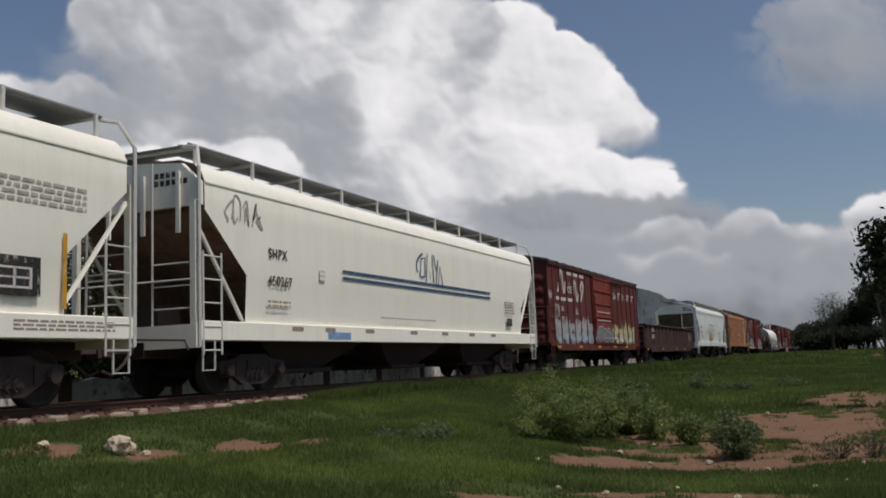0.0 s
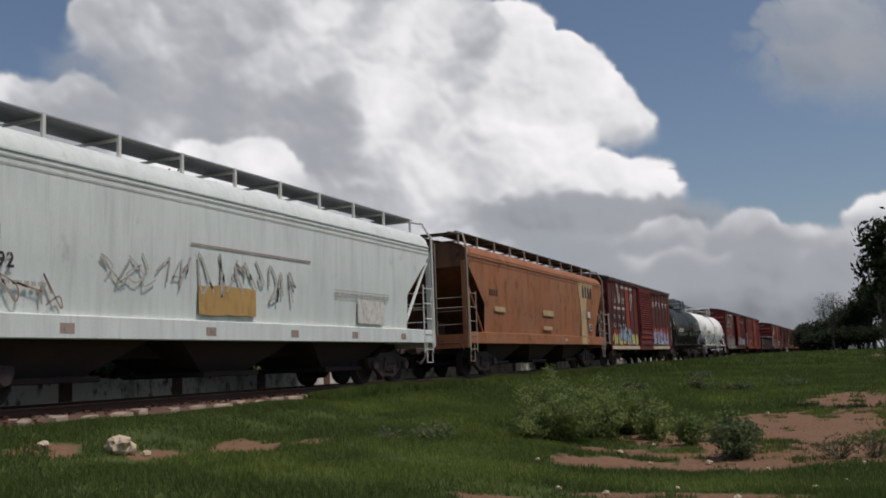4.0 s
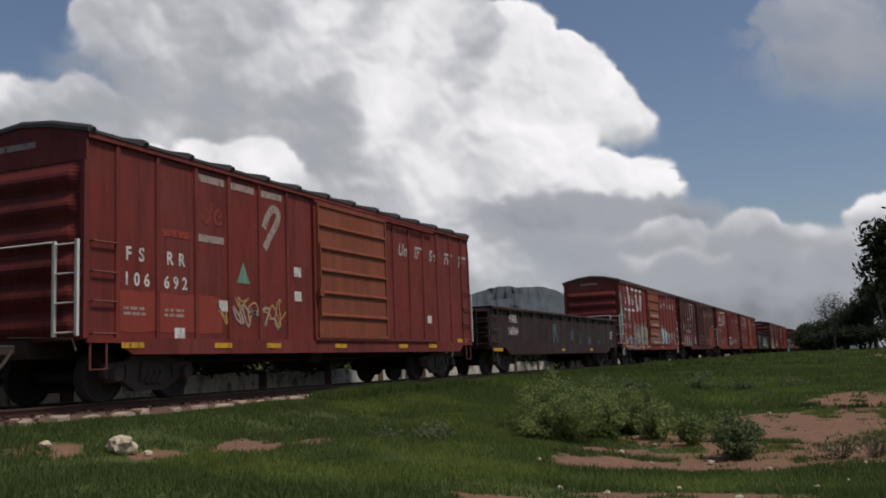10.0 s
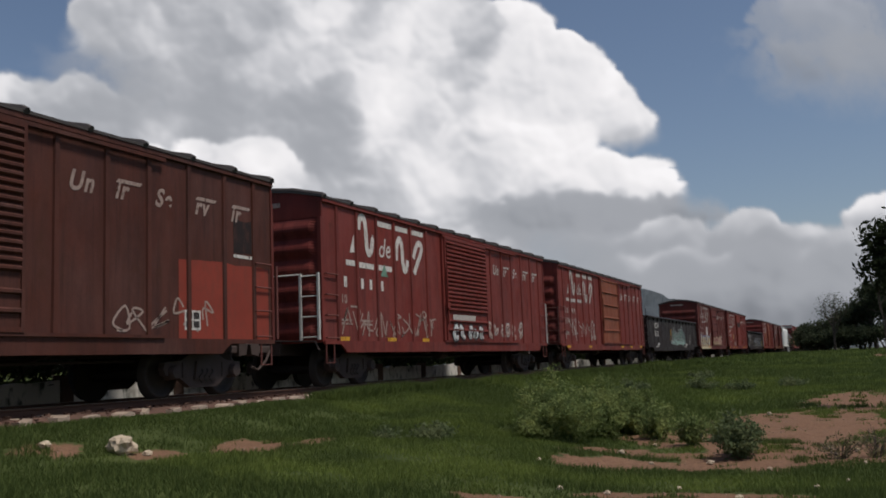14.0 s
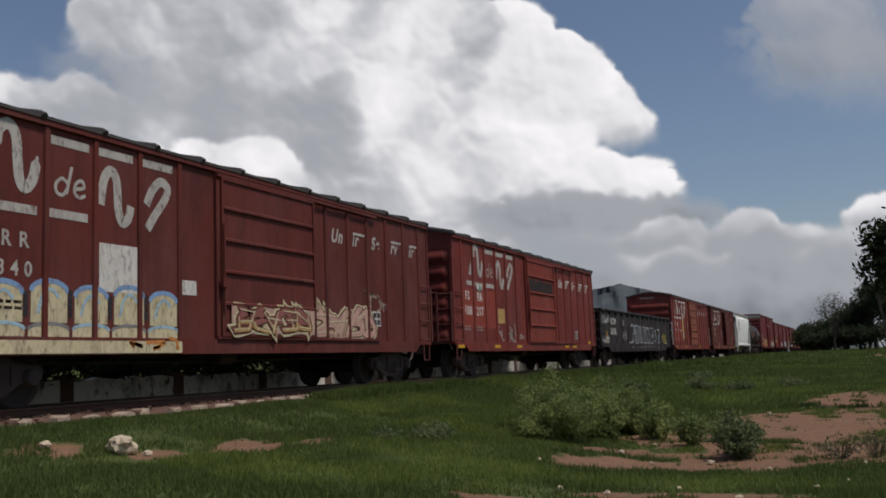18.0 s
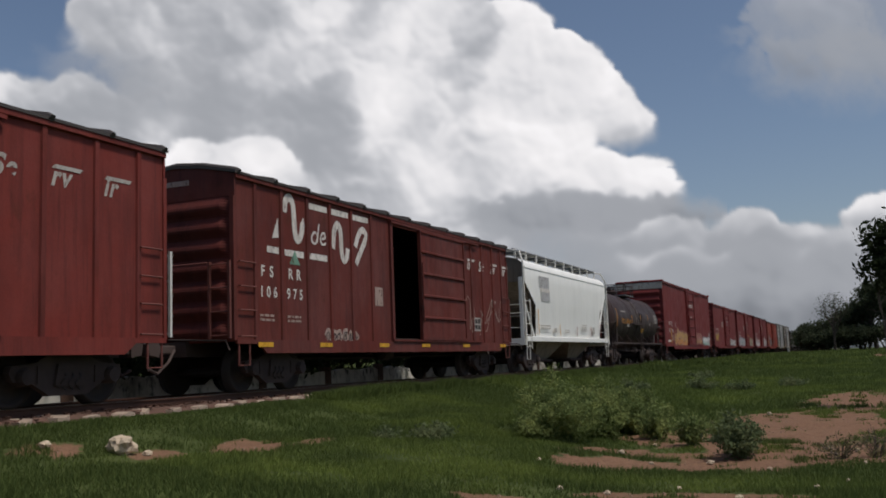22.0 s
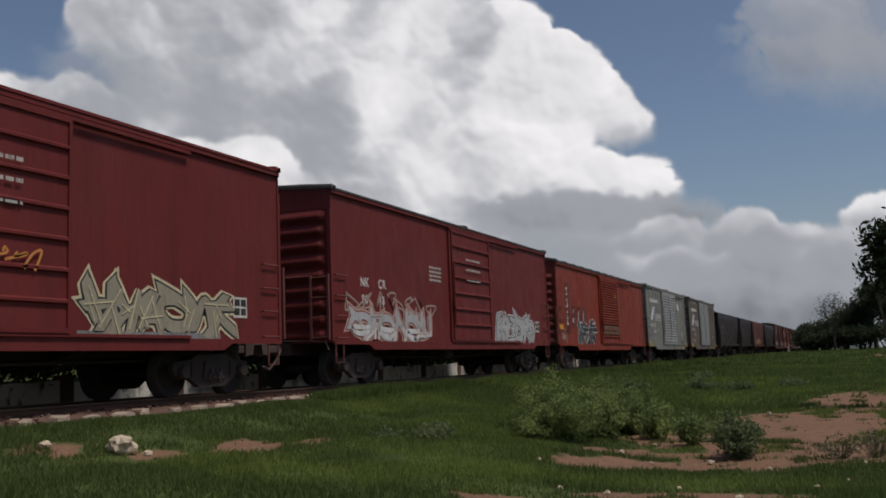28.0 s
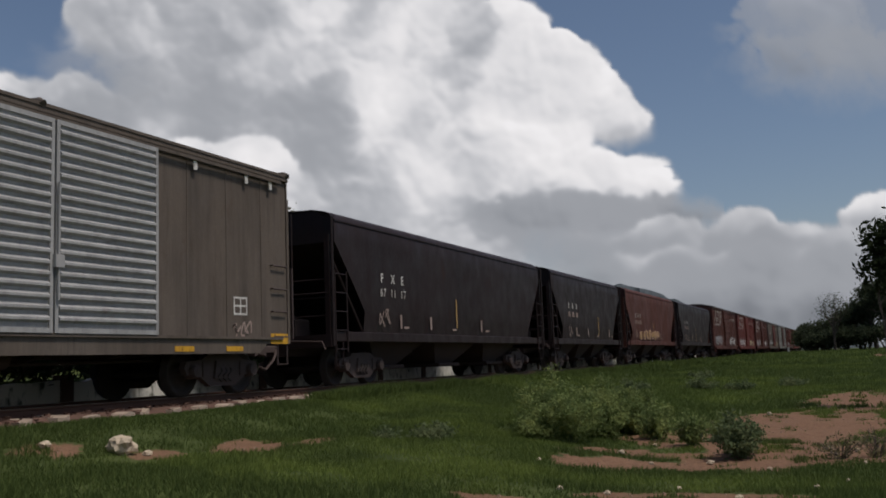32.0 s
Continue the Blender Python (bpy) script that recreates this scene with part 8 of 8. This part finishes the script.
        if num == "450":
            part("paint_patch", M().flat([(9.75, 3.34), (9.98, 3.28), (10.42, 3.20), (10.46, 3.42), (10.48, 3.80), (10.40, 3.80), (10.30, 3.58), (10.12, 3.62), (9.98, 3.74), (9.78, 3.70)], Y0), SOLID["spray_white"], c)
            for x, z in ((9.2, 1.6), (9.5, 1.45), (9.5, 1.85), (10.3, 1.5), (10.5, 1.85), (10.2, 2.3)):
                part("rust_spot", rect(M(), x, x + 0.14, z, z + 0.08, Y0), LET_K, c)

    for i, (q, L, col, lab) in enumerate(((511.9, 14.9, BLACK, "black covered hopper car with white lettering"), (527.7, 11.3, BLACK, "black covered hopper car with white lettering"), (539.9, 14.0, DARKRED, "rusty brown covered hopper car"), (554.9, 14.6, BLACK, "black covered hopper car with white lettering"))):
        c = hopper(q, L, col, lab, top=3.98, cut=1.5, z_cut=(1.7, 3.2), sill=(0.98, 1.2), iron=BLACK, board=None, shoulder=0.3, hw=1.44)
        for k in range(3):
            if i == 0:
                digits(c, "FXE"[k], 2.3 + k * 0.55, 2.42, 0.22, LET_W, -1.455)
                apart(c, ("67", "11", "17")[k], 2.26 + k * 0.55, 2.08, 0.2, LET_P, -1.455, 0.17)
            else:
                marks(c, 2.3 + k * 0.55, 2.42, 1, 0.22, LET_P, -1.455)
                marks(c, 2.26 + k * 0.55, 2.08, 2, 0.2, LET_F, -1.455, 0.17)
        scribble(c, 2.2, 2.7, 1.3, 1.8, 2, LET_F, -1.452, 140 + i, 0.03)
        for k, x in enumerate((3.3, 3.5, 5.1, 6.6, 8.8, 9.2)):
            part("small_lettering", rect(M(), x, x + (0.1, 0.28)[k % 2], 1.32, 1.32 + (0.34, 0.05)[k % 2], -1.456), LET_F, c)
        part("paint_run", rect(M(), 6.9, 6.97, 1.4, 2.2, -1.456), SP["tan"], c)
        if i == 2:
            graffiti(c, 3.0, 8.5, 1.25, 1.8, 7, SP["tan"], SP["pink"], -1.456, 160, 0.26)
        finish(c, q, L, 1.9)
    for i in range(8):
        q = 571.2 + i * 17.25
        col = (DARKRED, RED_B, DARKRED, BROWNGREY, GREY, DARKRED, RED_B, DARKRED)[i]
        c = boxcar(q, 15.75, col, "weathered red brown boxcar far down the train" if i != 4 else "weathered grey boxcar far down the train", (DARKRED, RED_B, DARKRED, RED_B)[i % 4], panels=5)
        emblem_box(c, LET_P)
        graffiti(c, 1.0, 5.8, 1.0, 1.8, 6, (SP["silver"], SP["white"])[i % 2], SP["black"], Y0, 170 + i, 0.35)
        graffiti(c, 10.0, 14.5, 1.0, 1.7, 6, (SP["white"], SP["cream"])[i % 2], SP["grey"], Y0, 180 + i, 0.35)


def tanks():
    r, zc, y = 1.41, 2.22, -1.418

    def band(c, x, z0, z1, w, mat, name="reflector_strip"):
        tank_patch(c, x, x + w, math.asin((z0 - zc) / r), math.asin((z1 - zc) / r), r + 0.008, zc, mat, name)

    def lines(c, rows, mat):
        for x, z, w in rows:
            band(c, x, z, z + 0.045, w, mat, "lettering")

    c = tank_car(120.8, 12.25, BLACKGREEN, "black tank car with orange and white marks", r=r, zc=zc, iron=BLACK, dome=6.75, ends=0.3, back=0.9)
    marks(c, 2.26, 1.88, 4, 0.26, LET_W, y, 0.245)
    digits(c, "5819", 3.32, 1.88, 0.27, LET_W, y)
    for x, z0, z1 in ((1.65, 1.87, 2.69), (4.22, 2.02, 2.47), (8.9, 2.2, 2.5)):
        band(c, x, z0, z1, 0.07, LET_O)
    band(c, 7.15, 2.2, 2.43, 0.85, YELLOW, "placard")
    lines(c, ((2.26, 1.77, 2.0), (2.7, 1.68, 1.9), (4.5, 1.80, 0.35), (4.5, 1.72, 0.9), (5.3, 1.76, 0.7), (6.8, 1.88, 1.0), (6.85, 1.80, 0.9), (6.9, 1.72, 0.8), (8.3, 1.80, 0.6), (8.3, 1.72, 0.6), (8.9, 2.08, 1.1), (10.1, 2.7, 0.7), (10.1, 2.6, 0.8), (10.1, 2.5, 0.8), (10.3, 2.35, 0.7), (10.3, 2.25, 0.7), (10.3, 2.15, 0.6), (9.8, 1.85, 0.4), (9.8, 1.77, 0.4),
              (0.45, 2.62, 0.7), (0.45, 2.50, 0.6), (0.45, 2.40, 0.75), (0.5, 2.30, 0.5)), LET_P)
    c = tank_car(134.1, 12.3, TANKWHITE, "white tank car with black lettering and orange strips", r=r, zc=zc, iron=IRON_W, sill_col=UNDER, dome=6.1, ends=0.65)
    marks(c, 1.82, 1.93, 4, 0.26, LET_K, y, 0.20)
    digits(c, "5937", 2.75, 1.93, 0.27, LET_K, y)
    for x, z0, z1 in ((1.02, 1.76, 2.63), (3.75, 1.97, 2.43), (7.0, 2.02, 2.34), (9.35, 2.05, 2.36)):
        band(c, x, z0, z1, 0.09, YELLOW)
    lines(c, ((1.85, 1.80, 1.7), (2.0, 1.69, 1.9), (2.0, 1.60, 0.6), (4.1, 1.86, 1.1), (4.1, 1.79, 0.8), (9.75, 2.70, 0.9), (9.75, 2.60, 1.0), (9.8, 2.50, 1.0), (9.8, 2.38, 0.8), (9.8, 2.28, 1.0), (9.8, 2.16, 0.7), (0.75, 2.62, 0.7), (0.75, 2.50, 0.5), (0.75, 2.40, 0.7), (0.75, 2.30, 0.5)), LET_P)
    band(c, 7.65, 1.66, 1.86, 0.8, YELLOW, "placard")
    band(c, 9.3, 1.70, 1.87, 0.28, LET_K, "placard")
    for x, z0, z1, w in ((0.72, 1.2, 1.75, 0.3), (1.0, 1.15, 1.5, 0.2), (10.6, 1.2, 1.6, 0.3), (5.5, 1.0, 1.3, 0.25)):
        band(c, x, z0, z1, w, UNDER, "spill_stain")
    part("placard_holder", M().prism_y([(0.18, 1.1), (0.42, 1.36), (0.18, 1.62), (-0.06, 1.36)], -1.46, -1.44), IRON_W, c)
    c = tank_car(382.5, 12.2, TANKBROWN, "grimy brown black tank car with orange lettering", r=r, zc=zc + 0.06, iron=UNDER, dome=5.95, ends=0.25, back=1.25, board=1.25)
    zc = zc + 0.06
    digits(c, "UTLX", 2.28, 2.06, 0.23, LET_O, y)
    digits(c, "300219", 3.3, 2.06, 0.23, LET_O, y)
    for x, z0, z1 in ((1.28, 1.87, 2.75), (4.55, 2.1, 2.5), (6.65, 2.3, 2.65), (8.6, 2.35, 2.65)):
        band(c, x, z0, z1, 0.09, LET_O)
    band(c, 3.55, 1.90, 2.05, 0.45, LET_P, "placard")
    band(c, 6.95, 1.65, 1.86, 0.7, YELLOW, "placard")
    lines(c, ((2.3, 2.62, 0.9), (10.4, 2.62, 0.8), (10.4, 2.52, 0.7), (10.4, 2.42, 0.7), (10.4, 2.32, 0.7), (10.4, 2.22, 0.6), (8.9, 2.1, 0.3)), LET_P)
    for x, z0, z1, w in ((5.1, 2.15, 3.3, 0.06), (5.55, 2.2, 3.4, 0.10), (5.75, 2.0, 3.5, 0.05), (6.2, 2.1, 3.3, 0.08), (6.35, 2.2, 3.1, 0.04), (3.2, 2.55, 3.2, 0.06), (3.35, 2.5, 2.9, 0.05), (1.9, 1.2, 1.8, 0.05), (7.9, 1.5, 1.8, 0.12)):
        band(c, x, z0, z1, w, STREAK, "spill_stain")


hopper_01()
hopper_02()
hopper_05()
hopper_06()
boxes_front()
middle()
rear()
tanks()


def motions():
    """The whole train rolls past at one steady speed, and the clouds drift."""
    for car, q in CARS:
        start = (q - 11.0) * CAR_SPREAD + 11.0
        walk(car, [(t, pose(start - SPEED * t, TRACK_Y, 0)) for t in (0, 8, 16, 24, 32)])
    turn, rolled = math.degrees(SPEED / FPS / 0.42), {}
    for ws in WHEELS:
        x, y, z = ws.location
        if (x > 0) not in rolled:
            walk(ws, [(i / FPS, pose(x, y, z, 0, -turn * i, 0)) for i in range(32 * FPS + 1)])
            rolled[x > 0] = ws
        else:
            # every other wheelset rolls alike and shares the first one's keys
            keys = rolled[x > 0].animation_data
            ws.rotation_mode = "QUATERNION"
            ws.animation_data_create().action = keys.action
            ws.animation_data.action_slot = keys.action_slot
    walk(clouds_main, [(0, sky_pose(3, 2, 0)), (16, sky_pose(0, 0, 0)), (32, sky_pose(-8, -2, 0))])
    walk(clouds_low, [(0, sky_pose(3, 0, 40)), (16, sky_pose(0, 0, 40)), (32, sky_pose(-5, -2, 40))])
    walk(clouds_wisp, [(0, sky_pose(19, 8, -60)), (16, sky_pose(0, 0, -60)), (32, sky_pose(-21, -8, -60))])


motions()
